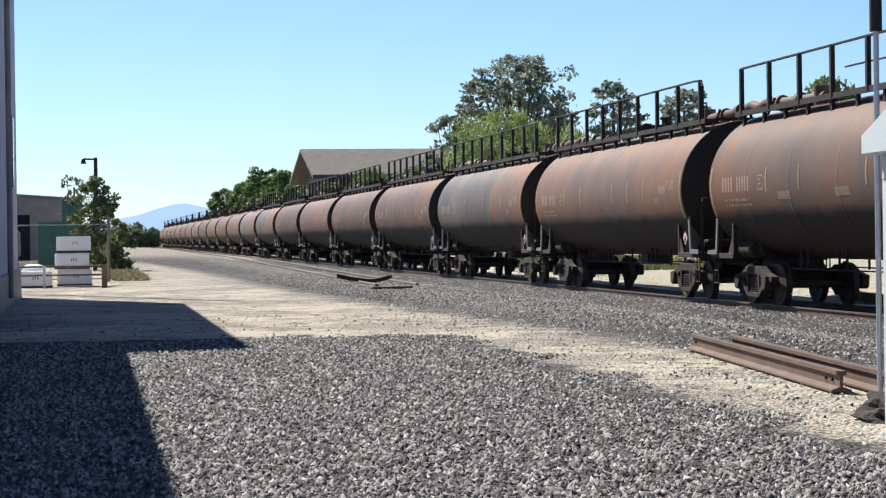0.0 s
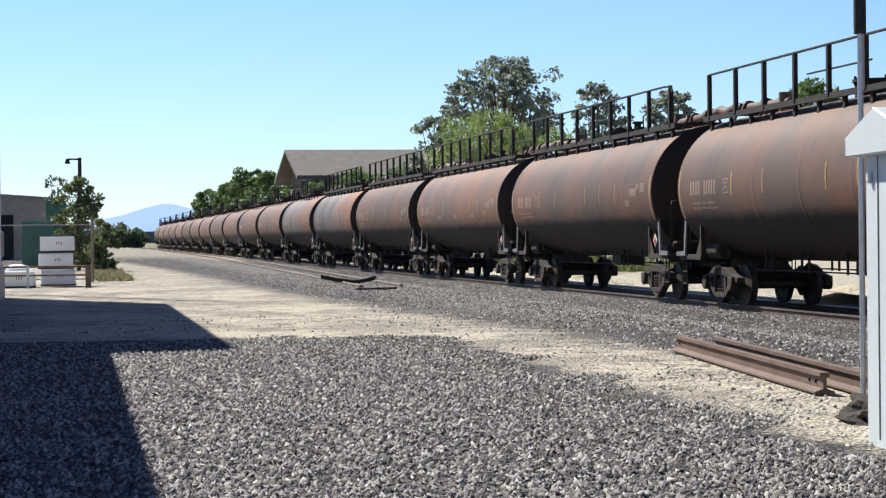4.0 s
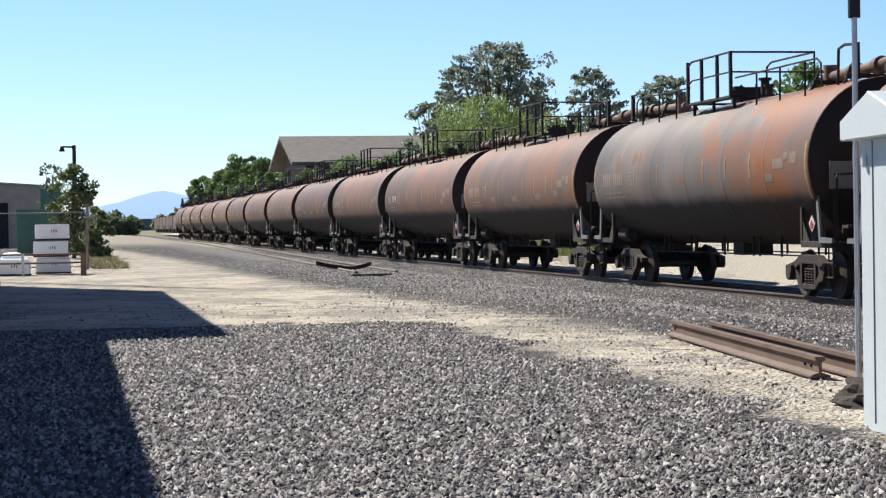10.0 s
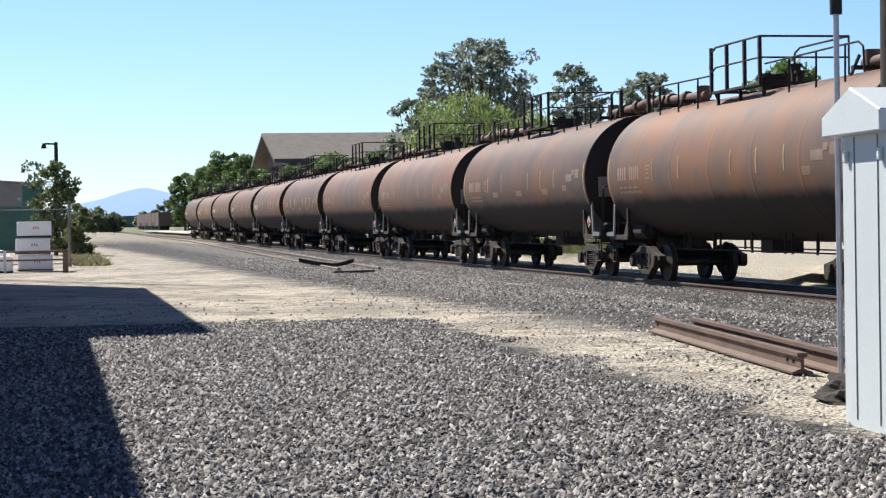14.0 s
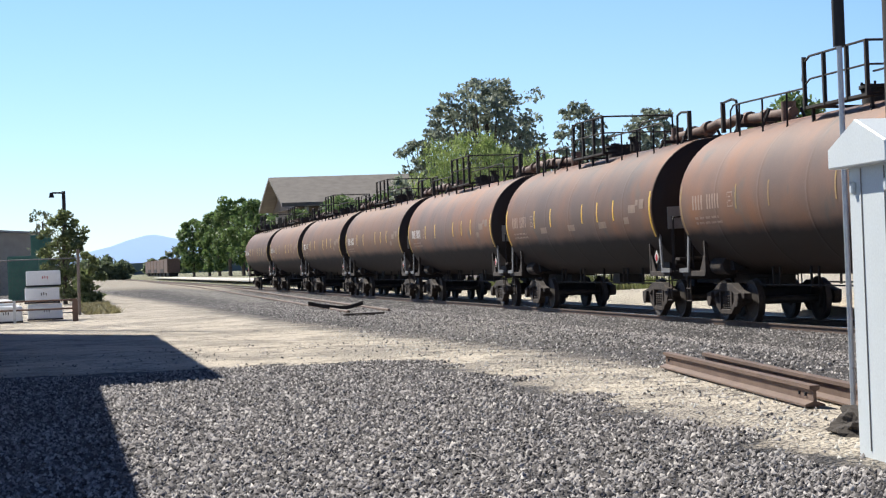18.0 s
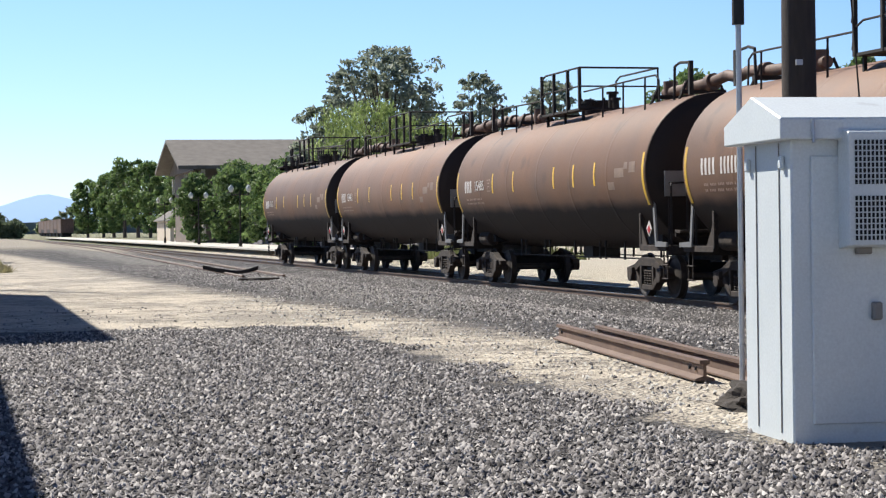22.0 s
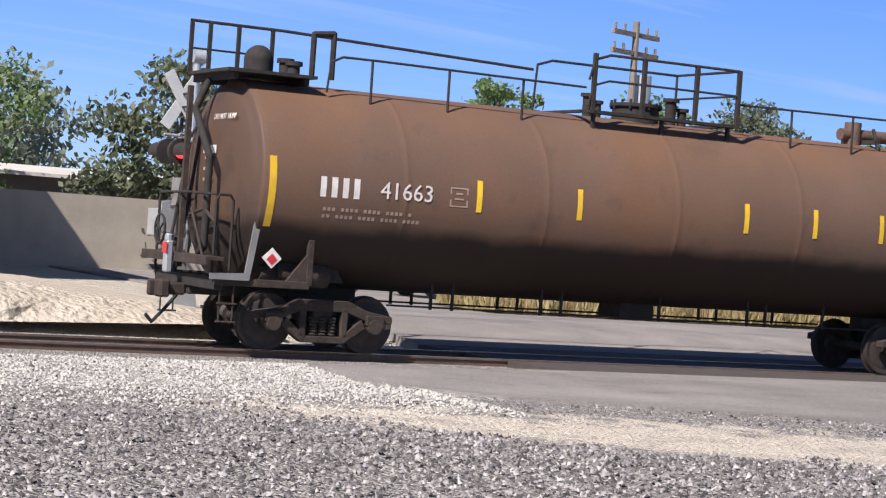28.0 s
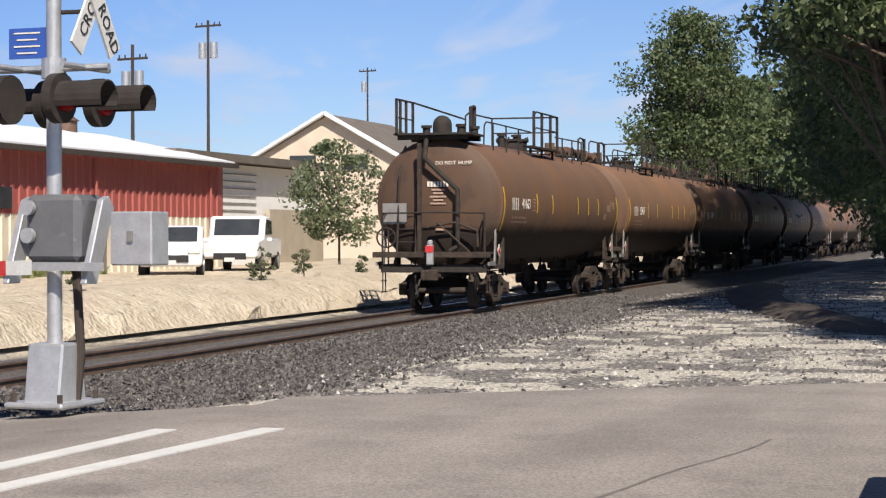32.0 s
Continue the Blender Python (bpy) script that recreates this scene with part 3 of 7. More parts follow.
def proto_meshes():
    P = {}
    bm = B()
    box(bm, (0.34, 2.1, 0.26), (0, 0, 0.60))
    box(bm, (0.5, 0.5, 0.22), (0, 0, 0.80))
    P["bolster"] = mesh_of(bm, "truck", M_BLACK, bevel=0.02)
    for s in (-1, 1):
        P["side%d" % s] = mesh_of(truck_side(s * 1.02), "side_frame", M_TRUCK, bevel=0.012)
    bm = B()
    prof = []
    for k in range(6):
        prof += [(0.052 * k, 0.058), (0.052 * k + 0.026, 0.082)]
    lathe(bm, prof + [(0.312, 0.058)], 10, pose(0, 0, 0.58, 0, 90, 0))
    P["spring"] = mesh_of(bm, "spring", M_TRUCK, True)
    bm, prof, turn = wheel_set()
    lathe(bm, prof, 32)
    for k in range(3):
        a = k * 2.094
        cyl(bm, (-0.074, 0.24 * math.cos(a), 0.24 * math.sin(a)), (-0.05, 0.24 * math.cos(a), 0.24 * math.sin(a)), 0.035, 8)
    P["wheel"] = mesh_of(bm, "wheel", M_WHEEL, True)
    bm = B()
    cyl(bm, (0, -1.08, 0), (0, 1.08, 0), 0.085, 12)
    P["axle"] = mesh_of(bm, "axle", M_WHEEL, True)
    bm = B()
    cyl(bm, (0, -0.09, 0), (0, 0.09, 0), 0.125, 14)
    box(bm, (0.30, 0.16, 0.16), (0, 0, 0.10))
    P["cap"] = mesh_of(bm, "bearing_cap", M_TRUCK, bevel=0.01)
    # tank shells in three paints
    for key, m in (("brown", M_BROWN), ("rust", M_RUST), ("grey", M_GREY)):
        P[key] = mesh_of(tank_shell(), "tank", m, True)
    # stub sill, end platform and coupler of one end, towards +x
    for s in (-1, 1):
        bm = B()
        box(bm, (2.9, 0.36, 0.34), (s * 6.75, 0, 0.96))
        box(bm, (0.16, 2.7, 0.20), (s * 8.16, 0, 1.02))
        P["sill%d" % s] = mesh_of(bm, "stub_sill", M_BLACK, bevel=0.015)
        bm = B()
        prism(bm, [(s * 5.9, 1.12), (s * 6.9, 1.12), (s * 6.9, 1.9), (s * 6.4, 1.9)], -0.98, 0.98)
        P["saddle%d" % s] = mesh_of(bm, "saddle", M_BLACK)
        for w, y in ((0, -1.36), (1, 1.36)):
            bm = B()
            box(bm, (1.55, 0.10, 0.12), (s * 7.45, y, 1.06))
            box(bm, (0.10, 0.09, 0.72), (s * 6.68, y, 1.42))
            prism(bm, [(s * 6.70, 1.10), (s * 7.08, 1.10), (s * 6.70, 1.58)], y - 0.03, y + 0.03)
            cyl(bm, (s * 7.9, y * 0.98, 1.06), (s * 7.9, y * 0.98, 0.42), 0.018, 6)
            cyl(bm, (s * 8.12, y * 0.98, 1.06), (s * 8.12, y * 0.98, 0.42), 0.018, 6)
            box(bm, (0.32, 0.06, 0.03), (s * 8.0, y * 0.98, 0.44))
            box(bm, (0.32, 0.06, 0.03), (s * 8.0, y * 0.98, 0.72))
            P["step%d%d" % (s, w)] = mesh_of(bm, "end_platform", M_TRUCK, bevel=0.008)
        for w, y in ((0, -1.43), (1, 1.43)):
            bm = B()
            prism(bm, [(s * 7.56, 2.02), (s * 7.66, 2.06), (s * 7.78, 1.20), (s * 8.34, 1.18), (s * 8.34, 1.09), (s * 7.70, 1.09)], y - 0.02, y + 0.02)
            P["frame%d%d" % (s, w)] = mesh_of(bm, "end_frame", M_PANEL)
        bm = B()
        box(bm, (0.42, 0.16, 0.20), (s * 8.42, 0, 0.86))
        box(bm, (0.16, 0.32, 0.28), (s * 8.60, s * 0.06, 0.86))
        box(bm, (0.14, 0.10, 0.26), (s * 8.71, -s * 0.12, 0.86))
        P["coupler%d" % s] = mesh_of(bm, "coupler", M_TRUCK, bevel=0.03)
        bm = B()
        pipe(bm, [(s * 8.2, 0.35, 0.75), (s * 8.4, 0.36, 0.5), (s * 8.6, 0.33, 0.30), (s * 8.72, 0.3, 0.42)], 0.03)
        P["hose%d" % s] = mesh_of(bm, "air_hose", M_RUBBER, True)
        bm = B()
        for y in (-1.3, 1.3):
            pipe(bm, [(s * 8.26, y, 1.05), (s * 8.26, y, 2.30), (s * 8.2, y * 0.98, 2.38), (s * 8.02, y * 0.96, 2.38), (s * 7.96, y * 0.95, 2.30), (s * 7.96, y * 0.95, 1.1)], 0.022, 6)
        pipe(bm, [(s * 8.26, -1.3, 2.38), (s * 8.28, 0, 2.40), (s * 8.26, 1.3, 2.38)], 0.02, 6)
        P["grab%d" % s] = mesh_of(bm, "end_handrail", M_BLACK, True)
    P["ladder"] = []
    for y in (0.95, 0.47):
        bm = B()
        pipe(bm, [(-8.22, y, 1.1), (-8.06, y, 2.3), (-7.95, y, 3.3), (-7.55, y, 3.95), (-7.4, y, 4.05)], 0.03, 6)
        P["ladder"].append(("ladder_rail", mesh_of(bm, "ladder_rail", M_BLACK)))
    for k in range(8):
        z = 1.35 + 0.32 * k
        x = -8.19 + 0.09 * k if k < 6 else -7.85 + 0.2 * (k - 6)
        bm = B()
        cyl(bm, (x, 0.95, z), (x, 0.47, z), 0.016, 6)
        P["ladder"].append(("ladder_rung", mesh_of(bm, "ladder_rung", M_BLACK)))
    bm = B()
    pipe(bm, [(-7.3, 0.25, 4.24), (-7.95, 0.25, 4.19), (-8.14, 0.25, 3.74), (-8.16, -0.6, 2.95), (-8.16, -0.6, 1.56), (-8.16, -0.4, 1.45)], 0.06, 10)
    P["end_pipe"] = mesh_of(bm, "transfer_pipe", M_BLACK, True)
    bm = B()
    box(bm, (0.03, 0.62, 0.52), (-8.04, 1.05, 2.37))
    P["panel"] = mesh_of(bm, "end_panel", M_PANEL, bevel=0.006)
    bm = B()
    box(bm, (0.03, 0.62, 0.52), (8.04, -1.05, 2.37))
    P["panel2"] = mesh_of(bm, "end_panel", M_PANEL, bevel=0.006)
    bm = B()
    box(bm, (0.26, 3.0, 0.06), (-8.28, 0, 1.40))
    box(bm, (0.05, 3.0, 0.14), (-8.42, 0, 1.36))
    P["board"] = mesh_of(bm, "crossover_board", M_TRUCK, bevel=0.006)
    bm = B()
    pipe(bm, [(-8.26, 1.2 + 0.24 * math.cos(a), 1.78 + 0.24 * math.sin(a)) for a in np.linspace(0, 6.2832, 17)], 0.022, 6)
    for a in (0.5, 2.6, 4.7):
        cyl(bm, (-8.26, 1.2, 1.78), (-8.26, 1.2 + 0.24 * math.cos(a), 1.78 + 0.24 * math.sin(a)), 0.016, 6)
    P["brake_wheel"] = mesh_of(bm, "brake_wheel", M_BLACK)
    bm = B()
    cyl(bm, (-7.1, -0.95, 1.22), (-6.2, -0.95, 1.22), 0.2, 14)
    cyl(bm, (-7.35, -0.95, 1.22), (-7.1, -0.95, 1.22), 0.12, 10)
    P["brake_cylinder"] = mesh_of(bm, "brake_cylinder", M_TRUCK, True, 0.01)
    # underside pipework
    bm = B()
    for y in (-0.75, 0.75):
        cyl(bm, (-5.0, y, 0.80), (5.0, y, 0.80), 0.016, 6)
    for x in (-4.2, -3.8, -2.1, -1.7, 0.3, 2.2, 2.6, 3.9):
        for y in (-0.75, 0.75):
            box(bm, (0.045, 0.04, 0.46), (x, y, 0.99))
    box(bm, (0.7, 0.7, 0.34), (0.1, 0, 0.92))
    P["under"] = mesh_of(bm, "underside_pipe", M_BLACK)
    # top fittings: manway, valves, crossover pipes
    top = AXIS_Z + RAD
    bm = B()
    cyl(bm, (0, 0, top - 0.05), (0, 0, top + 0.24), 0.42, 22)
    cyl(bm, (0, 0, top + 0.24), (0, 0, top + 0.30), 0.47, 22)
    for k in range(8):
        a = k * math.pi / 4
        cyl(bm, (0.44 * math.cos(a), 0.44 * math.sin(a), top + 0.2), (0.44 * math.cos(a), 0.44 * math.sin(a), top + 0.36), 0.025, 6)
    P["manway"] = mesh_of(bm, "manway", M_BLACK, True)
    P["valves"] = []
    for x, h, r in ((-0.95, 0.35, 0.09), (-0.75, 0.24, 0.07), (0.8, 0.42, 0.1), (1.05, 0.26, 0.08)):
        bm = B()
        cyl(bm, (x, 0.08, top - 0.02), (x, 0.08, top + h), r, 12)
        cyl(bm, (x, 0.08, top + h), (x, 0.08, top + h + 0.06), r * 1.5, 12)
        P["valves"].append(mesh_of(bm, "safety_valve", M_BLACK, True))
    for sx in (-1, 1):
        bm = B()
        pipe(bm, [(sx * 4.6, 0.0, top + 0.18), (sx * 6.3, 0.0, top + 0.2), (sx * 7.5, 0.0, top + 0.24), (sx * 8.15, 0.0, top + 0.30), (sx * 8.70, 0.0, top + 0.22)], 0.115, 12)
        cyl(bm, (sx * 4.9, 0, top - 0.05), (sx * 4.9, 0, top + 0.42), 0.16, 12)
        cyl(bm, (sx * 6.0, 0, top + 0.2), (sx * 6.25, 0, top + 0.2), 0.17, 12)
        cyl(bm, (sx * 7.2, 0, top + 0.22), (sx * 7.42, 0, top + 0.23), 0.18, 12)
        P["crossover%d" % sx] = mesh_of(bm, "crossover_pipe", M_PIPE, True)
    for sx in (-1, 1):
        P["pipe_bracket%d" % sx] = []
        for x in (5.1, 6.8):
            bm = B()
            box(bm, (0.12, 1.0, 0.08), (sx * x, 0, top + 0.06))
            for y in (-0.35, 0.35):
                pipe(bm, [(sx * x, y, top + 0.30), (sx * x, y * 1.6, top - 0.16)], 0.035, 6)
                cyl(bm, (sx * x, y * 1.6, top - 0.16), (sx * x + 0.12, y * 1.75, top - 0.3), 0.03, 6)
            P["pipe_bracket%d" % sx].append(mesh_of(bm, "pipe_bracket", M_BLACK))
    # short platform with a rail round the manway
    bm = B()
    for y in (-0.86, 0.86):
        box(bm, (3.1, 0.28, 0.05), (0, y, top - 0.20 + 0.22))
        for x in (-1.4, 0.0, 1.4):
            box(bm, (0.06, 0.06, 0.34), (x, y, top - 0.12))
    for x in (-1.5, 1.5):
        box(bm, (0.10, 1.9, 0.05), (x, 0, top + 0.03))
    P["deck"] = mesh_of(bm, "platform_deck", M_BLACK)
    P["posts"] = []
    for x in (-1.5, -0.5, 0.6, 1.5):
        bm = B()
        box(bm, (0.07, 0.07, 1.02), (x, -0.98, top + 0.50))
        P["posts"].append(mesh_of(bm, "rail_post", M_BLACK))
    bm = B()
    z = top + 1.0
    for zz, rr in ((z, 0.024), (top + 0.56, 0.02)):
        pipe(bm, [(1.5, 0.98, zz), (1.5, -0.98, zz), (-1.2, -0.98, zz), (-1.5, -0.98, zz - 0.1), (-1.6, -0.98, zz - 0.45)], rr, 6)
    pipe(bm, [(1.5, 0.98, top + 0.02), (1.5, 0.98, z), (-1.2, 0.98, z), (-1.5, 0.98, z - 0.1), (-1.55, 0.98, top)], 0.024, 6)
    P["rail"] = mesh_of(bm, "handrail", M_BLACK, True)
    # low handrail that runs on to both ends
    for s in (-1, 1):
        bm = B()
        pipe(bm, [(s * 1.6, -0.9, top + 0.42), (s * 5.4, -0.82, top + 0.46), (s * 6.1, -0.8, top + 0.46), (s * 6.3, -0.8, top + 0.36), (s * 6.35, -0.8, top - 0.12)], 0.02, 6)
        for x in (2.8, 4.2, 5.6):
            cyl(bm, (s * x, -0.86, top - 0.30), (s * x, -0.85, top + 0.44), 0.022, 6)
        P["low_rail%d" % s] = mesh_of(bm, "low_handrail", M_BLACK)
    # end platform hoops over the heads
    for s in (-1, 1):
        bm = B()
        pipe(bm, [(s * 7.5, -0.55, top - 0.05), (s * 7.5, -0.55, top + 0.62), (s * 6.9, -0.55, top + 0.66), (s * 6.6, -0.55, top + 0.6), (s * 6.55, -0.55, top - 0.1)], 0.03, 6)
        box(bm, (0.09, 0.09, 0.7), (s * 7.5, -0.55, top + 0.3))
        P["hoop%d" % s] = mesh_of(bm, "end_hoop", M_BLACK)
    # full-length walkway of the older cars
    bm = B()
    box(bm, (15.2, 0.34, 0.05), (0, -0.80, top + 0.0))
    box(bm, (15.2, 0.05, 0.12), (0, -0.98, top - 0.02))
    for k in range(12):
        x = -7.2 + 14.4 * k / 11
        prism(bm, [(x - 0.05, top - 0.5), (x + 0.05, top - 0.5), (x + 0.05, top), (x - 0.05, top)], -0.95, -0.88)
    P["walk"] = mesh_of(bm, "walkway", M_BLACK)
    P["wposts"] = []
    for k in range(9):
        x = -7.2 + 14.4 * k / 8
        bm = B()
        box(bm, (0.09, 0.09, 1.0), (x, -0.98, top + 0.48))
        P["wposts"].append(mesh_of(bm, "rail_post", M_BLACK))
    bm = B()
    pipe(bm, [(-7.2, -0.98, top + 0.98), (6.7, -0.98, top + 0.98), (7.25, -0.98, top + 0.95), (7.4, -0.98, top + 0.8), (7.4, -0.98, top + 0.0)], 0.028, 6)
    pipe(bm, [(-1.2, -0.95, top + 0.5), (2.0, -0.95, top + 0.5)], 0.02, 6)
    pipe(bm, [(-1.4, 0.9, top - 0.1), (-1.4, 0.9, top + 0.75), (-1.2, 0.9, top + 0.8), (1.9, 0.9, top + 0.8), (2.0, 0.9, top - 0.1)], 0.022, 6)
    P["wrail"] = mesh_of(bm, "handrail", M_BLACK, True)
    # markings on the near and far side
    P["stripes"] = []
    for x, a0, a1, w in ((-7.50, -22, 17, 0.12), (-3.9, -5, 13, 0.10), (-2.0, -5, 13, 0.10), (1.4, -5, 13, 0.10), (2.9, -5, 13, 0.10), (4.4, -5, 13, 0.10), (7.50, -22, 17, 0.12)):
        for side in (-1, 1):
            P["stripes"].append((mesh_of(shell_strip(B(), x, w, a0, a1, side=-side), "reflector_stripe", M_YELLOW),
                                 mesh_of(shell_strip(B(), x, w * 0.7, a0, a1, side=-side), "reflector_stripe", M_FADED)))
    bm = B()
    for row, (w, n) in enumerate(((0.07, 20), (0.06, 22))):
        for k in range(n):
            if (k + row) % 5 != 3:
                shell_strip(bm, -6.6 + k * 0.078, 0.05, -10.5 - row * 4.0, -8.6 - row * 4.0, 0.005, 1)
    P["stencil"] = mesh_of(bm, "stencil_text", M_FAINT)
    bm = B()
    for k in range(4):
        shell_strip(bm, -6.65 + k * 0.19, 0.10, -3.0, 8.0, 0.005, 2)
    P["mark"] = mesh_of(bm, "owner_mark", M_WHITE)
    bm = B()
    for x, w, a0, a1 in ((-4.42, 0.025, -3, 8), (-4.12, 0.025, -3, 8), (-4.27, 0.3, -3, -2.2), (-4.27, 0.3, 7.2, 8), (-4.27, 0.12, 4, 5), (-4.27, 0.16, 1, 2)):
        shell_strip(bm, x, w, a0, a1, 0.005, 1)
    P["box_mark"] = mesh_of(bm, "inspection_mark", M_FAINT)
    P["mark_faint"] = P["mark"].copy()
    P["mark_faint"].materials.clear()
    P["mark_faint"].materials.append(M_FAINT)
    P["patches"] = []
    for x, w, a0, a1 in ((6.05, 0.6, 0, 7), (6.85, 0.38, 3, 11), (6.45, 0.22, 6, 11), (5.5, 0.42, -9, -3)):
        bm = B()
        shell_strip(bm, x, w, a0, a1, 0.004, 3)
        P["patches"].append(mesh_of(bm, "data_panel", M_PATCH))
    P["repaint"] = []
    for k in range(3):
        bm = B()
        shell_strip(bm, -2.9 + k * 3.1, 0.7, -11, -5, 0.004, 3)
        P["repaint"].append(mesh_of(bm, "repaint_patch", M_PATCH))
    bm = B()
    box(bm, (0.23, 0.012, 0.23), (0, 0, 0), (0, 45, 0))
    P["placard"] = mesh_of(bm, "placard", M_WHITE)
    bm = B()
    box(bm, (0.13, 0.012, 0.13), (0.0, -0.008, -0.02), (0, 45, 0))
    P["placard_red"] = mesh_of(bm, "placard_centre", M_RED)
    return P


PRO = proto_meshes()
NUMBERS = {0: "41663", 1: "15461", 2: "15485", 3: "", 7: "", 10: "15114"}
CARS = []


def tank_car(i):
    old = i >= 13
    paint = "grey" if i in (12, 13, 18) else ("rust" if i >= 4 else "brown")
    words = {"grey": "grey weathered tank car with rust patches and sooty belly", "rust": "rust-red weathered tank car with sooty black belly",
             "brown": "brown tank car with yellow reflector stripes and black trucks"}[paint]
    if old:
        words = words.replace(" with rust patches and sooty belly", ", full-length top walkway").replace(" with sooty black belly", " with full-length top walkway")
    elif i == 0:
        words = "brown rearmost tank car with end ladder and bent transfer pipe"
    car = thing("tank_car", pose(0, TRACK_Y, RAIL_Z), words, "tank car", "cars of the train")
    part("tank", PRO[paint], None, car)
    for x in (-6.25, 6.25):
        build_truck(car, x, PRO)
    for s in (-1, 1):
        for key, nm in (("sill", "stub_sill"), ("saddle", "saddle"), ("coupler", "coupler"), ("hose", "air_hose"), ("grab", "end_handrail")):
            part(nm, PRO["%s%d" % (key, s)], None, car)
        for w in (0, 1):
            part("end_platform", PRO["step%d%d" % (s, w)], None, car)
            part("end_frame", PRO["frame%d%d" % (s, w)], None, car, "pale grey bent frame beside the end platform")
        if not (i == 0 and s < 0):
            part("crossover_pipe", PRO["crossover%d" % s], None, car, "rusty crossover pipe along the top")
            for me in PRO["pipe_bracket%d" % s]:
                part("pipe_bracket", me, None, car)
        if not old:
            part("low_handrail", PRO["low_rail%d" % s], None, car)
            if not (i == 0 and s < 0):
                part("end_hoop", PRO["hoop%d" % s], None, car)
    for nm, me in PRO["ladder"]:
        part(nm, me, None, car)
    part("brake_cylinder", PRO["brake_cylinder"], None, car)
    part("brake_wheel", PRO["brake_wheel"], None, car)
    part("underside_pipe", PRO["under"], None, car)
    part("manway", PRO["manway"], None, car)
    for me in PRO["valves"]:
        part("safety_valve", me, None, car)
    if old:
        part("walkway", PRO["walk"], None, car)
        part("handrail", PRO["wrail"], None, car)
        for me in PRO["wposts"]:
            part("rail_post", me, None, car)
    else:
        part("platform_deck", PRO["deck"], None, car)
        part("handrail", PRO["rail"], None, car)
        for me in PRO["posts"]:
            part("rail_post", me, None, car)
        part("end_panel", PRO["panel"], None, car, "dull grey panel on the tank end")
        part("end_panel", PRO["panel2"], None, car, "dull grey panel on the tank end")
    part("crossover_board", PRO["board"], None, car)
    if i == 0:
        part("transfer_pipe", PRO["end_pipe"], None, car, "thick bent black pipe down the tank end")
    for bright, faded in PRO["stripes"]:
        part("reflector_stripe", faded if i > 5 else bright, None, car)
    tagged(part("stencil_text", PRO["stencil"], None, car), kind="stuff")
    part("owner_mark", PRO["mark"] if i < 5 else PRO["mark_faint"], None, car)
    part("inspection_mark", PRO["box_mark"], None, car)
    for me in PRO["patches"]:
        part("data_panel", me, None, car)
    if i in (5, 8, 11, 15, 20):
        for me in PRO["repaint"]:
            part("repaint_patch", me, None, car)
    if NUMBERS.get(i):
        part("car_number", lettering(NUMBERS[i], 0.38, M_WHITE), None, car, at=Matrix.Translation(on_shell(-5.2, 2.5, 0.008)) @ pose(0, 0, 0, 92, 0, 0))
    else:
        bm = B()
        for k in range(5):
            shell_strip(bm, -5.7 + k * 0.17, 0.085, -3.0, 8.0, 0.005, 2)
        part("car_number", bm, M_FAINT if i > 4 else M_WHITE, car)
    for x in (-7.35, 7.35) if i < 2 else (7.35,):
        pl = part("placard", PRO["placard"], None, car, at=pose(x, -1.44, 1.46))
        part("placard_centre", PRO["placard_red"], None, pl)
    return car


for i in range(25):
    CARS.append(tank_car(i))
# what only the rear end shows: platform, stencils and end-of-train device
tail = CARS[0]
TOP = AXIS_Z + RAD
bm = B()
box(bm, (1.5, 1.95, 0.05), (-7.3, 0.1, TOP + 0.08))
for x in (-7.9, -6.7):
    box(bm, (0.08, 1.8, 0.12), (x, 0.1, TOP + 0.0))
part("end_platform_deck", bm, M_BLACK, tail)
for x in (-8.02, -7.7, -7.2, -6.6):
    bm = B()
    box(bm, (0.06, 0.06, 0.92), (x, 1.0, TOP + 0.5))
    part("rail_post", bm, M_BLACK, tail)
bm = B()
pipe(bm, [(-8.05, 1.0, TOP + 0.95), (-6.4, 1.0, TOP + 0.95), (-1.6, 0.95, TOP + 0.80)], 0.026, 6)
part("end_platform_rail", bm, M_BLACK, tail)
bm = B()
pipe(bm, [(-8.05, 1.0, TOP + 0.5), (-6.6, 1.0, TOP + 0.5)], 0.018, 6)
part("end_platform_rail", bm, M_BLACK, tail)
bm = B()
cyl(bm, (-7.2, 0.05, TOP + 0.1), (-7.2, 0.05, TOP + 0.32), 0.24, 18)
bmesh.ops.create_uvsphere(bm, u_segments=16, v_segments=10, radius=0.24, matrix=Matrix.Translation((-7.2, 0.05, TOP + 0.34)))
part("valve_housing", bm, M_BLACK, tail, "black domed valve housing on the end platform", smooth=True)
bm = B()
pipe(bm, [(-6.5, -0.5, TOP + 0.1), (-6.5, -0.5, TOP + 0.80), (-6.15, -0.5, TOP + 0.84), (-6.15, -0.5, TOP + 0.1)], 0.05, 8)
part("vent_pipe", bm, M_BLACK, tail)
for y, h in ((-0.35, 0.30), (-0.7, 0.24), (0.55, 0.28)):
    bm = B()
    cyl(bm, (-6.9, y, TOP + 0.05), (-6.9, y, TOP + h), 0.1, 12)
    cyl(bm, (-6.9, y, TOP + h), (-6.9, y, TOP + h + 0.07), 0.14, 12)
    part("valve", bm, M_BLACK, tail, smooth=True)
bm = B()
box(bm, (0.08, 0.09, 2.9), (-8.2, 0.36, 2.65))
part("ladder_post", bm, M_TRUCK, tail)
bm = B()
pipe(bm, [(-8.22, -0.1, 2.15), (-8.3, -0.95, 1.42)], 0.022, 6)
part("brace", bm, M_TRUCK, tail)
bm = B()
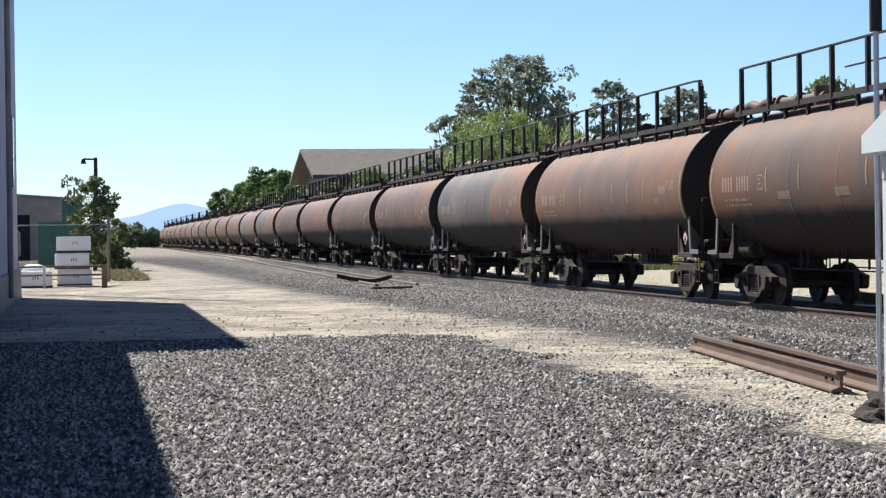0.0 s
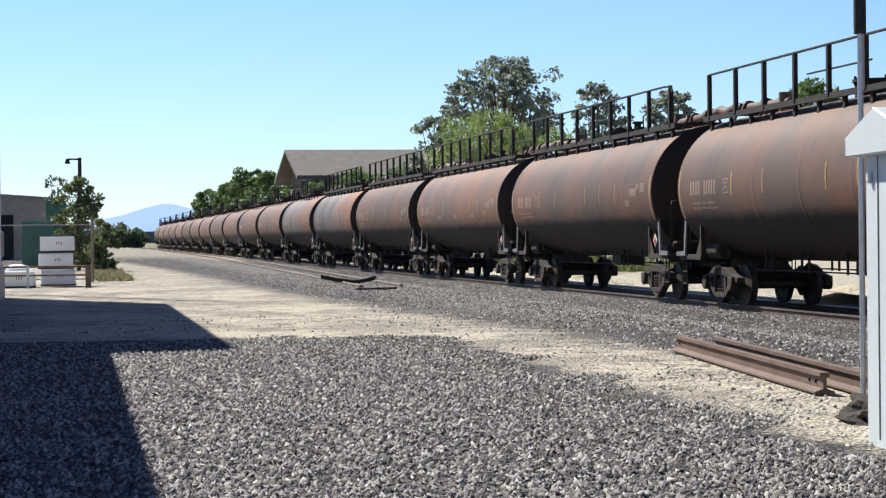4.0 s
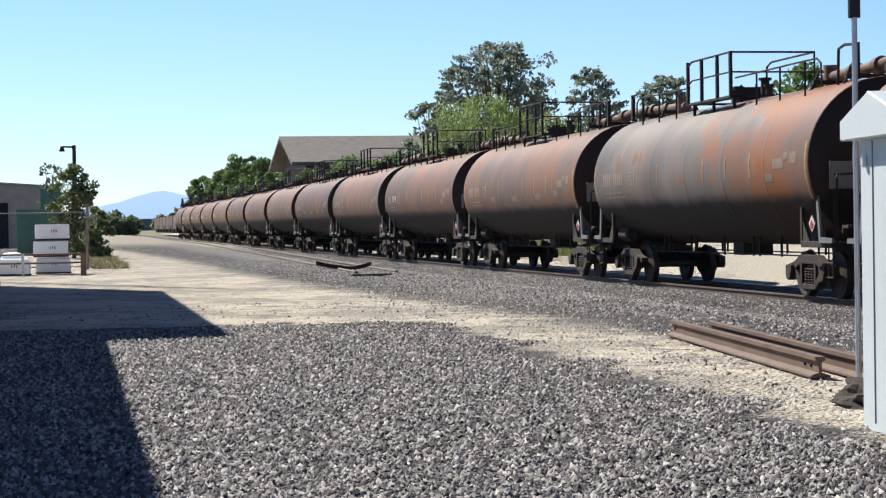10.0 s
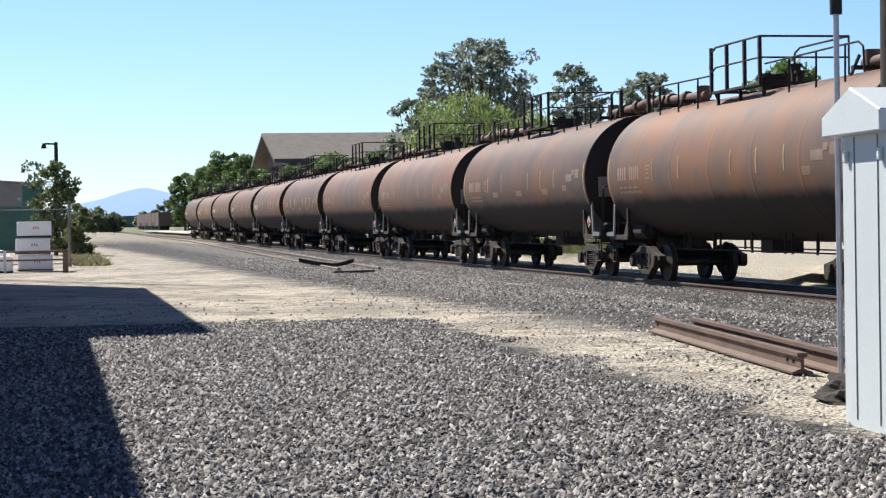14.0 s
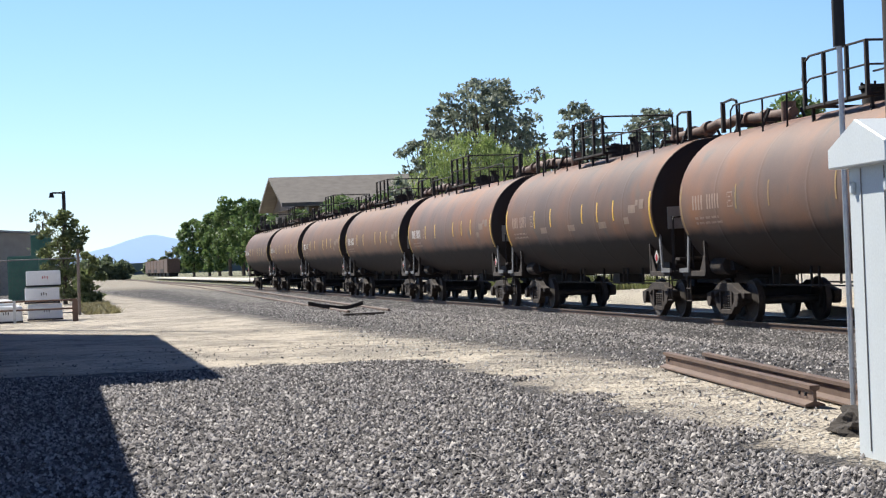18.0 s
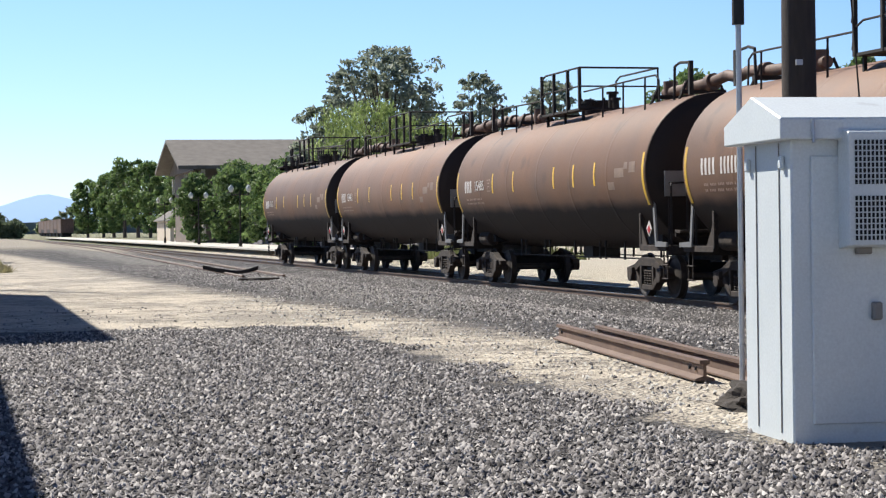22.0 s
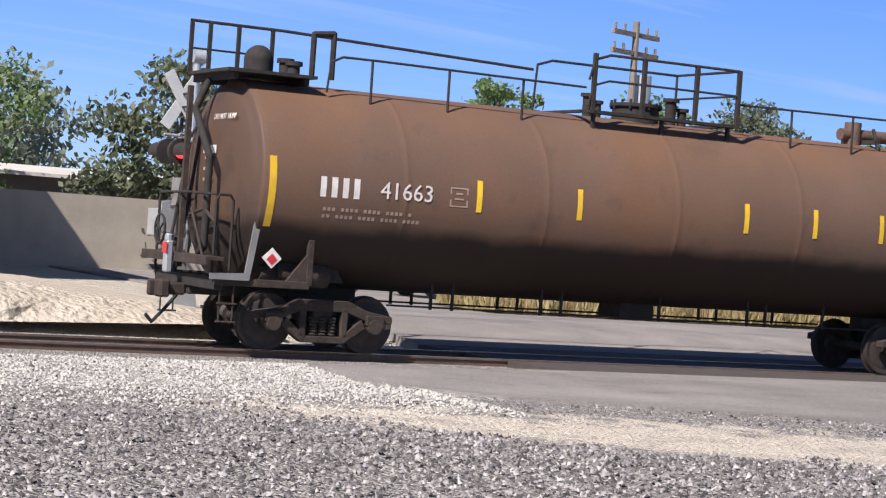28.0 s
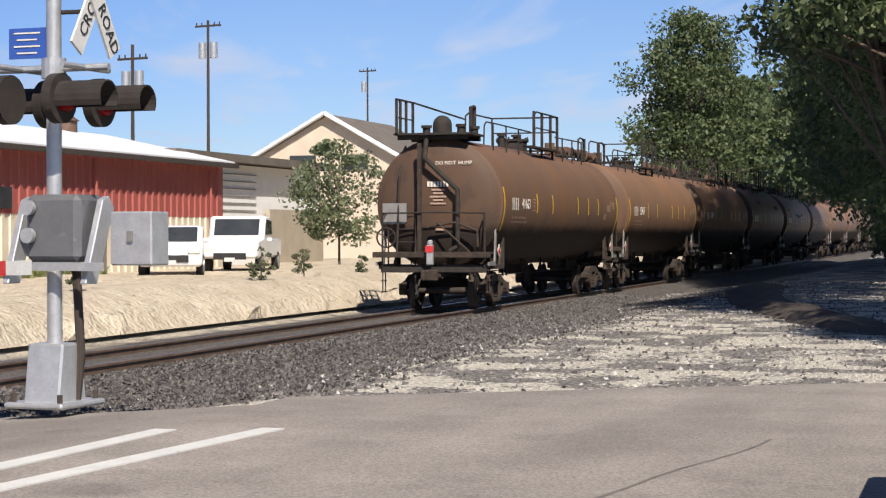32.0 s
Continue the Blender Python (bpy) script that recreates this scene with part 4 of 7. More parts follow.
pipe(bm, [(-8.16, 0.1, 2.05), (-8.18, -0.55, 2.15), (-8.18, -1.1, 1.95), (-8.18, -1.12, 1.55)], 0.03, 8)
part("brake_pipe", bm, M_TRUCK, tail)
part("end_words", lettering("DO NOT", 0.13, M_WHITE), None, tail, at=pose(-7.885, -0.22, 3.62, 90, 0, -90) @ pose(0, 0, 0, -8, 0, 0))
part("end_words", lettering("HUMP", 0.13, M_WHITE), None, tail, at=pose(-7.885, -0.72, 3.62, 90, 0, -90) @ pose(0, 0, 0, -8, 0, 0))
bm = B()
for k in range(7):
    box(bm, (0.012, 0.055, 0.13), (-7.955, 0.2 - 0.08 * k, 3.10))
part("end_mark", bm, M_WHITE, tail)
for k, w in enumerate((0.34, 0.26, 0.42, 0.26, 0.4)):
    bm = B()
    box(bm, (0.012, w, 0.045), (-7.965, -0.05, 2.96 - 0.085 * k))
    part("end_stencil", bm, M_FAINT, tail)
bm = B()
box(bm, (0.012, 0.22, 0.05), (-7.965, -0.1, 1.98))
part("end_stencil", bm, M_FAINT, tail)
bm = B()
box(bm, (0.11, 0.17, 0.5), (-8.52, 0.0, 1.36))
cyl(bm, (-8.52, 0.0, 1.6), (-8.52, 0.0, 1.72), 0.07, 10)
eot = part("end_of_train_device", bm, M_GALV, tail, "red and silver end-of-train device on the coupler", bevel=0.02)
bm = B()
box(bm, (0.012, 0.2, 0.16), (-8.582, 0.0, 1.50))
part("marker_plate", bm, M_RED, eot, "red marker plate")


# ---- ground ----
def zone_ground():
    """Gravel, sand track, ballast dirt and dry land, told apart by place, with ragged edges."""
    m = bpy.data.materials.new("yard_ground")
    m.use_nodes = True
    n, l = m.node_tree.nodes, m.node_tree.links
    p = n["Principled BSDF"]
    co = n.new("ShaderNodeTexCoord")
    se = n.new("ShaderNodeSeparateXYZ")
    l.new(co.outputs["Object"], se.inputs["Vector"])
    X, Y = se.outputs["X"], se.outputs["Y"]

    def op(kind, a, b=0.0, c=0.0):
        q = n.new("ShaderNodeMath")
        q.operation = kind
        for k, v in enumerate((a, b, c)):
            if isinstance(v, (int, float)):
                q.inputs[k].default_value = v
            else:
                l.new(v, q.inputs[k])
        return q.outputs["Value"]

    def step(v, lo, hi):
        q = n.new("ShaderNodeMapRange")
        q.interpolation_type = "SMOOTHSTEP"
        q.inputs["From Min"].default_value, q.inputs["From Max"].default_value = lo, hi
        l.new(v, q.inputs["Value"])
        return q.outputs["Result"]

    def noise_of(scale, detail=5.0):
        q = n.new("ShaderNodeTexNoise")
        q.inputs["Scale"].default_value, q.inputs["Detail"].default_value = scale, detail
        l.new(co.outputs["Object"], q.inputs["Vector"])
        return q.outputs["Fac"]

    def mix(f, a, b):
        q = n.new("ShaderNodeMix")
        q.data_type = "RGBA"
        l.new(f, q.inputs["Factor"])
        for key, v in (("A", a), ("B", b)):
            if isinstance(v, tuple):
                q.inputs[key].default_value = (*v, 1)
            else:
                l.new(v, q.inputs[key])
        return q.outputs["Result"]

    def ramp(f, stops):
        q = n.new("ShaderNodeValToRGB")
        e = q.color_ramp.elements
        while len(e) < len(stops):
            e.new(0.5)
        for k, (pos, col) in enumerate(stops):
            e[k].position, e[k].color = pos, (*col, 1)
        l.new(f, q.inputs["Fac"])
        return q.outputs["Color"]

    big, mid, fine = noise_of(0.35), noise_of(1.6), noise_of(14.0, 6.0)
    wob = op("MULTIPLY_ADD", mid, 1.5, -0.75)
    wob2 = op("ADD", wob, op("MULTIPLY_ADD", fine, 0.7, -0.35))
    Yw = op("ADD", Y, wob2)
    Xw = op("ADD", X, op("MULTIPLY", wob2, 2.0))
    vo = n.new("ShaderNodeTexVoronoi")
    vo.inputs["Scale"].default_value = 24.0
    l.new(co.outputs["Object"], vo.inputs["Vector"])
    vs = n.new("ShaderNodeSeparateXYZ")
    l.new(vo.outputs["Color"], vs.inputs["Vector"])
    stone = ramp(vs.outputs["X"], [(0.0, (0.07, 0.063, 0.058)), (0.35, (0.20, 0.183, 0.168)), (0.75, (0.37, 0.34, 0.312)), (1.0, (0.62, 0.57, 0.53))])
    gravel = mix(step(vo.outputs["Distance"], 0.025, 0.05), stone, mix(step(big, 0.45, 0.6), (0.075, 0.067, 0.062), (0.12, 0.108, 0.10)))
    sand = ramp(fine, [(0.3, (0.50, 0.425, 0.325)), (0.55, (0.60, 0.52, 0.405)), (0.75, (0.68, 0.60, 0.475))])
    sand = mix(step(mid, 0.48, 0.70), sand, (0.45, 0.385, 0.30))
    pale = ramp(vs.outputs["X"], [(0.0, (0.30, 0.275, 0.24)), (0.5, (0.50, 0.46, 0.40)), (1.0, (0.70, 0.66, 0.58))])
    dirt = mix(step(fine, 0.4, 0.62), (0.62, 0.545, 0.42), (0.74, 0.66, 0.53))
    land = mix(step(big, 0.4, 0.6), (0.32, 0.29, 0.18), (0.22, 0.23, 0.12))
    # sand track along the yard, then a strip beside the loose rails
    up = op("ADD", op("MULTIPLY_ADD", step(X, -62, -14), 2.1, 4.9), op("MULTIPLY_ADD", step(X, -170, -60), 2.9, -2.9))
    low = op("MULTIPLY_ADD", step(op("ADD", Xw, op("MULTIPLY", Y, 0.15)), -27.5, -25.6), 7.8, -3.0)
    band = op("MULTIPLY", step(op("SUBTRACT", Yw, low), -0.2, 0.25), op("SUBTRACT", 1.0, step(op("SUBTRACT", Yw, up), -0.9, 0.7)))
    band = op("MULTIPLY", band, op("MULTIPLY_ADD", step(fine, 0.38, 0.54), 0.2, 0.8))
    band = op("MULTIPLY", band, op("MULTIPLY_ADD", step(op("ADD", big, op("MULTIPLY", mid, 0.5)), 0.62, 0.90), -0.38, 1.0))
    band = op("MULTIPLY", band, op("SUBTRACT", 1.0, step(Xw, -13, -8)))
    band = op("MULTIPLY", band, step(X, -260, -200))
    # bare patches by the signal and pale crushed stone round it
    ex = op("MULTIPLY", op("SUBTRACT", Xw, 6.4), 0.15)
    ey = op("MULTIPLY", op("SUBTRACT", op("SUBTRACT", Yw, 0.6), op("MULTIPLY", op("SUBTRACT", Xw, 6.4), -0.5)), 0.55)
    round_ = op("ADD", op("POWER", ex, 2.0), op("POWER", ey, 2.0))
    patch = op("SUBTRACT", 1.0, step(op("ADD", round_, op("MULTIPLY_ADD", mid, 1.6, -0.8)), 0.55, 1.25))
    patch = op("MULTIPLY", patch, op("MULTIPLY_ADD", step(fine, 0.38, 0.55), 0.25, 0.75))
    band = op("MAXIMUM", band, patch)
    bright = op("MULTIPLY", step(Xw, -11, -6), op("MULTIPLY", step(Yw, 4.2, 5.6), op("SUBTRACT", 1.0, step(Yw, 12.4, 13.2))))
    bright = op("MULTIPLY", bright, op("SUBTRACT", 1.0, step(Xw, 9, 13)))
    c = mix(bright, gravel, pale)
    # dusty trodden ground towards the road, and old asphalt south of it
    worn = mix(step(fine, 0.42, 0.6), (0.30, 0.27, 0.235), (0.40, 0.36, 0.31))
    worn = mix(step(vs.outputs["Y"], 0.55, 0.95), worn, (0.24, 0.215, 0.185))
    worn = mix(step(vs.outputs["Z"], 0.8, 1.0), worn, (0.68, 0.63, 0.55))
    c = mix(op("MULTIPLY", op("SUBTRACT", 1.0, bright), op("MULTIPLY", step(Xw, -7.0, -3.0), op("SUBTRACT", 1.0, step(Xw, 40, 42)))), c, worn)
    tar = mix(step(mid, 0.4, 0.65), (0.43, 0.385, 0.345), (0.51, 0.46, 0.41))
    tar = mix(step(big, 0.5, 0.62), tar, (0.56, 0.50, 0.42))
    c = mix(op("MULTIPLY", step(op("MULTIPLY", Yw, -1.0), 4.6, 5.2), op("MULTIPLY", step(op("SUBTRACT", Xw, Yw), -15.0, -13.0), op("SUBTRACT", 1.0, step(Xw, -3.0, 0.5)))), c, tar)
    # bare dusty ground before the yard's shed
    bare = op("MULTIPLY", op("MULTIPLY", step(op("MULTIPLY", Yw, -1.0), 1.0, 1.5), step(Xw, -9.6, -8.6)), op("SUBTRACT", 1.0, step(Xw, -5.0, -4.0)))
    c = mix(bare, c, mix(step(fine, 0.42, 0.6), (0.50, 0.44, 0.36), (0.62, 0.555, 0.45)))
    # grey between sand and ballast, further off a dustier grey
    dust = op("MULTIPLY", op("MULTIPLY", step(Yw, 6.0, 8.0), op("SUBTRACT", 1.0, step(Yw, 10.5, 12.2))), op("MULTIPLY", step(X, -22, -40), 0.6))
    c = mix(dust, c, (0.42, 0.385, 0.33))
    speck = noise_of(4.5, 3.0)
    far_off = step(op("MULTIPLY", X, -1.0), 38, 62)
    c = mix(op("MULTIPLY", far_off, step(speck, 0.50, 0.60)), c, (0.10, 0.090, 0.082))
    c = mix(op("MULTIPLY", far_off, step(noise_of(3.1, 4.0), 0.56, 0.66)), c, (0.46, 0.42, 0.37))
    band = op("MULTIPLY", band, op("MULTIPLY_ADD", op("MULTIPLY", step(speck, 0.52, 0.62), step(noise_of(0.55, 3.0), 0.46, 0.6)), -0.6, 1.0))
    c = mix(band, c, sand)
    # beyond the track, and by the crossing
    c = mix(step(Yw, 17.6, 18.6), c, dirt)
    right = op("MULTIPLY", step(Xw, 25.0, 27.0), op("SUBTRACT", 1.0, step(Yw, 17, 18)))
    rc = mix(step(op("ADD", noise_of(0.8, 5.0), op("MULTIPLY", fine, 0.28)), 0.60, 0.69), mix(step(fine, 0.4, 0.6), (0.13, 0.12, 0.11), (0.34, 0.31, 0.275)), mix(step(fine, 0.42, 0.6), (0.56, 0.51, 0.42), (0.84, 0.79, 0.68)))
    ballast = mix(step(fine, 0.42, 0.6), (0.09, 0.08, 0.072), (0.19, 0.17, 0.15))
    c = mix(right, c, mix(step(Yw, 9.6, 11.4), rc, ballast))
    c = mix(op("MAXIMUM", step(X, -130, -190), op("MAXIMUM", step(Y, 60, 90), step(Y, -30, -60))), c, mix(step(op("ABSOLUTE", op("SUBTRACT", Y, 5.0)), 9, 12), (0.46, 0.40, 0.31), land))
    l.new(c, p.inputs["Base Color"])
    p.inputs["Roughness"].default_value = 0.95
    bu = n.new("ShaderNodeBump")
    bu.inputs["Strength"].default_value, bu.inputs["Distance"].default_value = 0.8, 0.028
    h = op("ADD", op("MULTIPLY", vo.outputs["Distance"], -6.0), fine)
    hb = op("MULTIPLY", h, op("SUBTRACT", 1.0, op("MULTIPLY", band, 0.8)))
    l.new(hb, bu.inputs["Height"])
    l.new(bu.outputs["Normal"], p.inputs["Normal"])
    return m


M_GROUND = zone_ground()
bm = B()
cross = [(-4600, 0), (-300, 0), (9.0, 0), (12.4, -0.42), (18.2, -0.42), (20.5, 0), (300, 0), (4600, 0)]
cols = [[bm.verts.new((x, y, z)) for y, z in cross] for x in (-4600, -700, -120, 40, 300, 4600)]
for a, b in zip(cols, cols[1:]):
    for i in range(len(cross) - 1):
        bm.faces.new((a[i], b[i], b[i + 1], a[i + 1]))
solid("ground", bm, M_GROUND, "gravel yard with sandy track and dry land", "ground", kind="structure")

M_STONE = leaf_mat("crushed_stone", (0.030, 0.026, 0.025), (0.50, 0.465, 0.43))
stone_ramp = next(q for q in M_STONE.node_tree.nodes if q.bl_idname == "ShaderNodeValToRGB").color_ramp.elements
for spot, tone in ((0.35, (0.125, 0.113, 0.108, 1)), (0.80, (0.325, 0.298, 0.283, 1))):
    stone_ramp.new(spot).color = tone
stone_bsdf = M_STONE.node_tree.nodes["Principled BSDF"]
M_STONE.node_tree.links.new(stone_bsdf.outputs["BSDF"], M_STONE.node_tree.nodes["Material Output"].inputs["Surface"])
stone_bsdf.inputs["Roughness"].default_value = 0.9
M_DIMSTONE = leaf_mat("dark_ballast_stone", (0.035, 0.032, 0.031), (0.27, 0.25, 0.235))
M_PALESTONE = mat("pale_stone", (0.42, 0.39, 0.34), (0.55, 0.52, 0.46), 3, 0.9)


def stones(name, spots, lo, hi, label, material, rng):
    """Loose angular stones as one mesh: uneven, tilted tops half sunk into the ground at the spots (x, y, z)."""
    k = len(spots)
    base = np.array([(1, 0, -0.3), (-1, 0, -0.3), (0, 1, -0.3), (0, -1, -0.3), (0, 0, 1)], float)
    tri = np.array([(0, 2, 4), (2, 1, 4), (1, 3, 4), (3, 0, 4)])
    s = rng.uniform(lo, hi, (k, 1, 1)) * rng.uniform(0.6, 1.25, (k, 5, 1))
    a, b = rng.uniform(0, 6.28, k), rng.uniform(-0.6, 0.6, k)
    base = base[None] + np.concatenate([np.zeros((k, 4, 3)), rng.uniform(-0.6, 0.6, (k, 1, 3)) * np.array([1, 1, 0.3])], 1)
    v = base * s * np.array([1.1, 0.85, 0.85])
    ca, sa, cb, sb = np.cos(a)[:, None], np.sin(a)[:, None], np.cos(b)[:, None], np.sin(b)[:, None]
    x, y, z = v[..., 0], v[..., 1], v[..., 2]
    x, z = cb * x + sb * z, -sb * x + cb * z
    x, y = ca * x - sa * y, sa * x + ca * y
    v = np.stack([x, y, z], -1) + np.asarray(spots)[:, None]
    f = (tri[None] + 5 * np.arange(k)[:, None, None]).reshape(-1, 3)
    me = bpy.data.meshes.new(name)
    me.vertices.add(5 * k)
    me.vertices.foreach_set("co", v.reshape(-1))
    me.loops.add(f.size)
    me.loops.foreach_set("vertex_index", f.reshape(-1).astype(np.int32))
    me.polygons.add(len(f))
    me.polygons.foreach_set("loop_start", np.arange(0, f.size, 3, dtype=np.int32))
    me.update(calc_edges=True)
    me.materials.append(material)
    return tagged(new(name, me), label, "gravel", kind="stuff")


rng = np.random.default_rng(5)


def ease(v, lo, hi):
    s = np.clip((v - lo) / (hi - lo), 0, 1)
    return s * s * (3 - 2 * s)


def sand_top(x):
    return 4.9 + 2.1 * ease(x, -62, -14) - 2.9 * (1 - ease(x, -170, -60))


def scatter(k, x0, x1, y0, y1, z, keep):
    # denser towards the camera's usual stand
    u = rng.random(k)
    x = x1 - (x1 - x0) * u ** 1.5
    y = rng.uniform(y0, y1, k)
    ok = keep(x, y)
    dip = np.interp(y[ok], [9.0, 12.4, 12.7, 13.5, 14.6], [0, -0.42, -0.425, -0.35, -0.35])
    return np.stack([x[ok], y[ok], dip + z + rng.uniform(-0.012, 0.012, ok.sum())], -1)


def off_sand(x, y):
    d = y - sand_top(x) + 0.35 * np.sin(x * 1.3) + 0.25 * np.sin(x * 3.1 + y)
    return rng.random(len(x)) < np.clip(0.08 + d * 0.55, 0.05, 1)


def yard(x, y):
    edge = 4.75 + 0.3 * np.sin(x * 1.7) + 0.18 * np.sin(x * 4.1)
    return (y < edge) & (x > -26.4 + 0.15 * (3 - y) + 0.25 * np.sin(y * 2.3)) | (rng.random(len(x)) < 0.015)


def by_signal(x, y):
    on_road = x > np.interp(y, [-6.0, -0.8, 2.6, 4.0, 5.2, 6.6, 9.0], [14.6, 13.4, 10.0, 6.8, 4.2, 3.0, 3.4])
    on_patch = on_road | (((x - 6.4) * 0.15) ** 2 + ((y - 0.6 + 0.5 * (x - 6.4)) * 0.55) ** 2 < 0.9 + 0.35 * np.sin(x * 2.3 + y) + 0.2 * np.sin(x * 5.1 - y * 3))
    bare = (y < -1.2 + 0.3 * np.sin(x * 2.1)) & (x > -9) & (x < -4.6)
    return ~on_patch & ~(bare & (rng.random(len(x)) < 0.93)) & (rng.random(len(x)) < np.where(y > 4.5, 0.16, 1.0) * np.where((x > 2.5) & (y > 1.2), 0.12, np.where((x > -5) & (y > 2.8), 0.35, 1.0)))


stones("gravel", scatter(128000, -34, -7.5, -2.5, 6.0, 0.010, yard), 0.008, 0.026, "loose dark grey crushed stone on the yard", M_STONE, rng)
stones("ballast_gravel", scatter(80000, -75, -9, 5.4, 14.55, 0.012, off_sand), 0.010, 0.029, "loose grey ballast stone beside the rails", M_STONE, rng)
stones("road_gravel", scatter(105000, -9, 14, -5, 12.2, 0.012, by_signal), 0.010, 0.031, "loose grey crushed stone near the signal", M_STONE, rng)
stones("near_gravel", scatter(38000, 0.0, 15.5, -10.0, -4.6, 0.012, lambda x, y: (x > 1.0 + 0.4 * np.sin(y * 1.7)) & (x < 14.9 + 0.0 * y)), 0.010, 0.031, "loose grey crushed stone on the open yard", M_STONE, rng)
stones("crossing_gravel", scatter(10000, 25.8, 75, 2, 12.6, 0.012, lambda x, y: (rng.random(len(x)) < 0.8) & (x > 30.3 - 0.62 * (y - 4.4))), 0.012, 0.045, "loose broken stone beside the crossing", M_STONE, rng)
stones("crossing_ballast", scatter(38000, 72, 25.5, 8.6, 14.5, 0.012, lambda x, y: (x > 27.6) & (rng.random(len(x)) < np.clip((y - 8.4) * 0.45, 0.1, 1.0))), 0.014, 0.042, "grey ballast stone beyond the crossing", M_DIMSTONE, rng)
stones("signal_chips", scatter(20000, -9, 3.5, 3.2, 11.0, 0.010, lambda x, y: rng.random(len(x)) < np.clip((y - 2.8) * 0.5, 0, 1)), 0.008, 0.024, "pale crushed stone round the signal mast", M_PALESTONE, rng)
stones("sand_pebbles", scatter(3000, -45, -8, 3, 8, 0.006, lambda x, y: (y > 4.8) & (y < sand_top(x) + 0.4)), 0.010, 0.028, "scattered pebbles on the sand", M_PALESTONE, rng)

# ---- track ----
bm = B()
prism(bm, [(12.7, -0.43), (13.5, -0.35), (17.3, -0.35), (18.1, -0.43), (18.1, -0.7), (12.7, -0.7)], -620, 12.0, "x")
solid("ballast_bed", bm, M_GROUND, "grey stone ballast bed under the track", "ballast", kind="structure")
bm = B()
prism(bm, [(12.7, -0.43), (13.5, -0.35), (17.3, -0.35), (18.1, -0.43), (18.1, -0.7), (12.7, -0.7)], 27.0, 420, "x")
solid("ballast_bed", bm, M_GROUND, "grey stone ballast bed beyond the crossing", "ballast", kind="structure")


def rail_outline(y, z):
    return [(y - 0.075, z - 0.17), (y + 0.075, z - 0.17), (y + 0.075, z - 0.155), (y + 0.012, z - 0.13), (y + 0.012, z - 0.045), (y + 0.037, z - 0.035),
            (y + 0.037, z - 0.004), (y - 0.037, z - 0.004), (y - 0.037, z - 0.035), (y - 0.012, z - 0.045), (y - 0.012, z - 0.13), (y - 0.075, z - 0.155)]


track = thing("railway_track", pose(0, 0, 0), "main line of rusty rails on dark wooden ties", "railway track", kind="structure")
for y in (TRACK_Y - 0.7525, TRACK_Y + 0.7525):
    bm = B()
    prism(bm, rail_outline(y, RAIL_Z), -600, 400, "x")
    rl = part("rail", bm, M_RAIL, track)
    bm = B()
    box(bm, (1000, 0.05, 0.006), (-100, y, RAIL_Z - 0.003))
    part("rail_head", bm, M_TREAD, rl, "shiny worn running surface")
bm = B()
box(bm, (0.22, 2.6, 0.16), (0, 0, 0))
tie_me = mesh_of(bm, "tie", M_TIE, bevel=0.012)
for k in range(230):
    x = -112 + 0.54 * k
    part("tie", tie_me, None, track, at=pose(x, TRACK_Y + random.uniform(-0.05, 0.05), -0.455, 0, 0, random.uniform(-1, 1)))
for k in range(60):
    part("tie", tie_me, None, track, at=pose(27.4 + 0.54 * k, TRACK_Y, -0.455, 0, 0, random.uniform(-1, 1)))
side = thing("siding_track", pose(0, 0, 0), "half-buried rusty siding rails in gravel", "railway track", kind="structure")
for y in (9.0, 10.5):
    bm = B()
    cyl(bm, (-330, y + 3.0, 0.03), (-150, y + 1.4, 0.03), 0.045, 6)
    cyl(bm, (-150, y + 1.4, 0.03), (-53, y - 1.25 + (9.0 - y) * 0.25, 0.04), 0.045, 6)
    part("rail", bm, M_RAIL, side)

# loose rails laid on the sand
for k, (p, q, roll) in enumerate((((-21.6, 6.85), (-15.3, 6.12), 0), ((-21.1, 7.15), (-11.6, 6.0), 0))):
    ln = math.dist(p, q)
    bm = B()
    prism(bm, [(y * 1.15, z * 1.05) for y, z in rail_outline(0, 0.17)], 0, ln, "x")
    ob = solid("loose_rail", bm, M_LOOSE, "loose rusty steel rail lying on the sand", "rail", "loose rails", at=pose(*p, 0.02 + 0.03 * (roll > 0), roll, 0, math.degrees(math.atan2(q[1] - p[1], q[0] - p[0]))))
    bm = B()
    for x in (ln - 0.22, ln - 0.42, 0.2):
        cyl(bm, (x, -0.03, 0.09), (x, 0.03, 0.09), 0.016, 8)
    part("bolt_hole", bm, M_DARK, ob)

# bent channel scrap on the ground
bm = B()
pts = [(-0.82, 0.17), (-0.38, 0.07), (0.1, 0.0), (0.3, 0.0), (0.55, 0.05), (0.82, 0.13)]
prism(bm, pts + [(x, z + 0.12) for x, z in pts[::-1]], -0.12, 0.12)
solid("scrap_channel", bm, M_BLACK, "bent black steel channel lying on the siding", "scrap", at=pose(-57.6, 8.05, 0, 0, 0, 82), bevel=0.01)
bm = B()
box(bm, (0.16, 1.1, 0.07), (0, 0, 0.035))
solid("scrap_tie", bm, M_TIE, "old dark tie end beside the siding", "scrap", at=pose(-50.2, 7.75, 0, 0, 0, 10), bevel=0.01)

# dark soil heap by the cabinet
bm = B()
bmesh.ops.create_icosphere(bm, subdivisions=4, radius=1)
for v in bm.verts:
    v.co *= 1 + 0.35 * noise.noise(v.co * 3.1) + 0.15 * noise.noise(v.co * 9)
    v.co = Vector((v.co.x * 0.55, v.co.y * 0.32, max(-0.05, v.co.z * 0.17)))
solid("dirt_mound", bm, M_SOIL, "small heap of dark damp soil", "soil", at=pose(-13.2, 5.75, 0.0, 0, 0, -15))


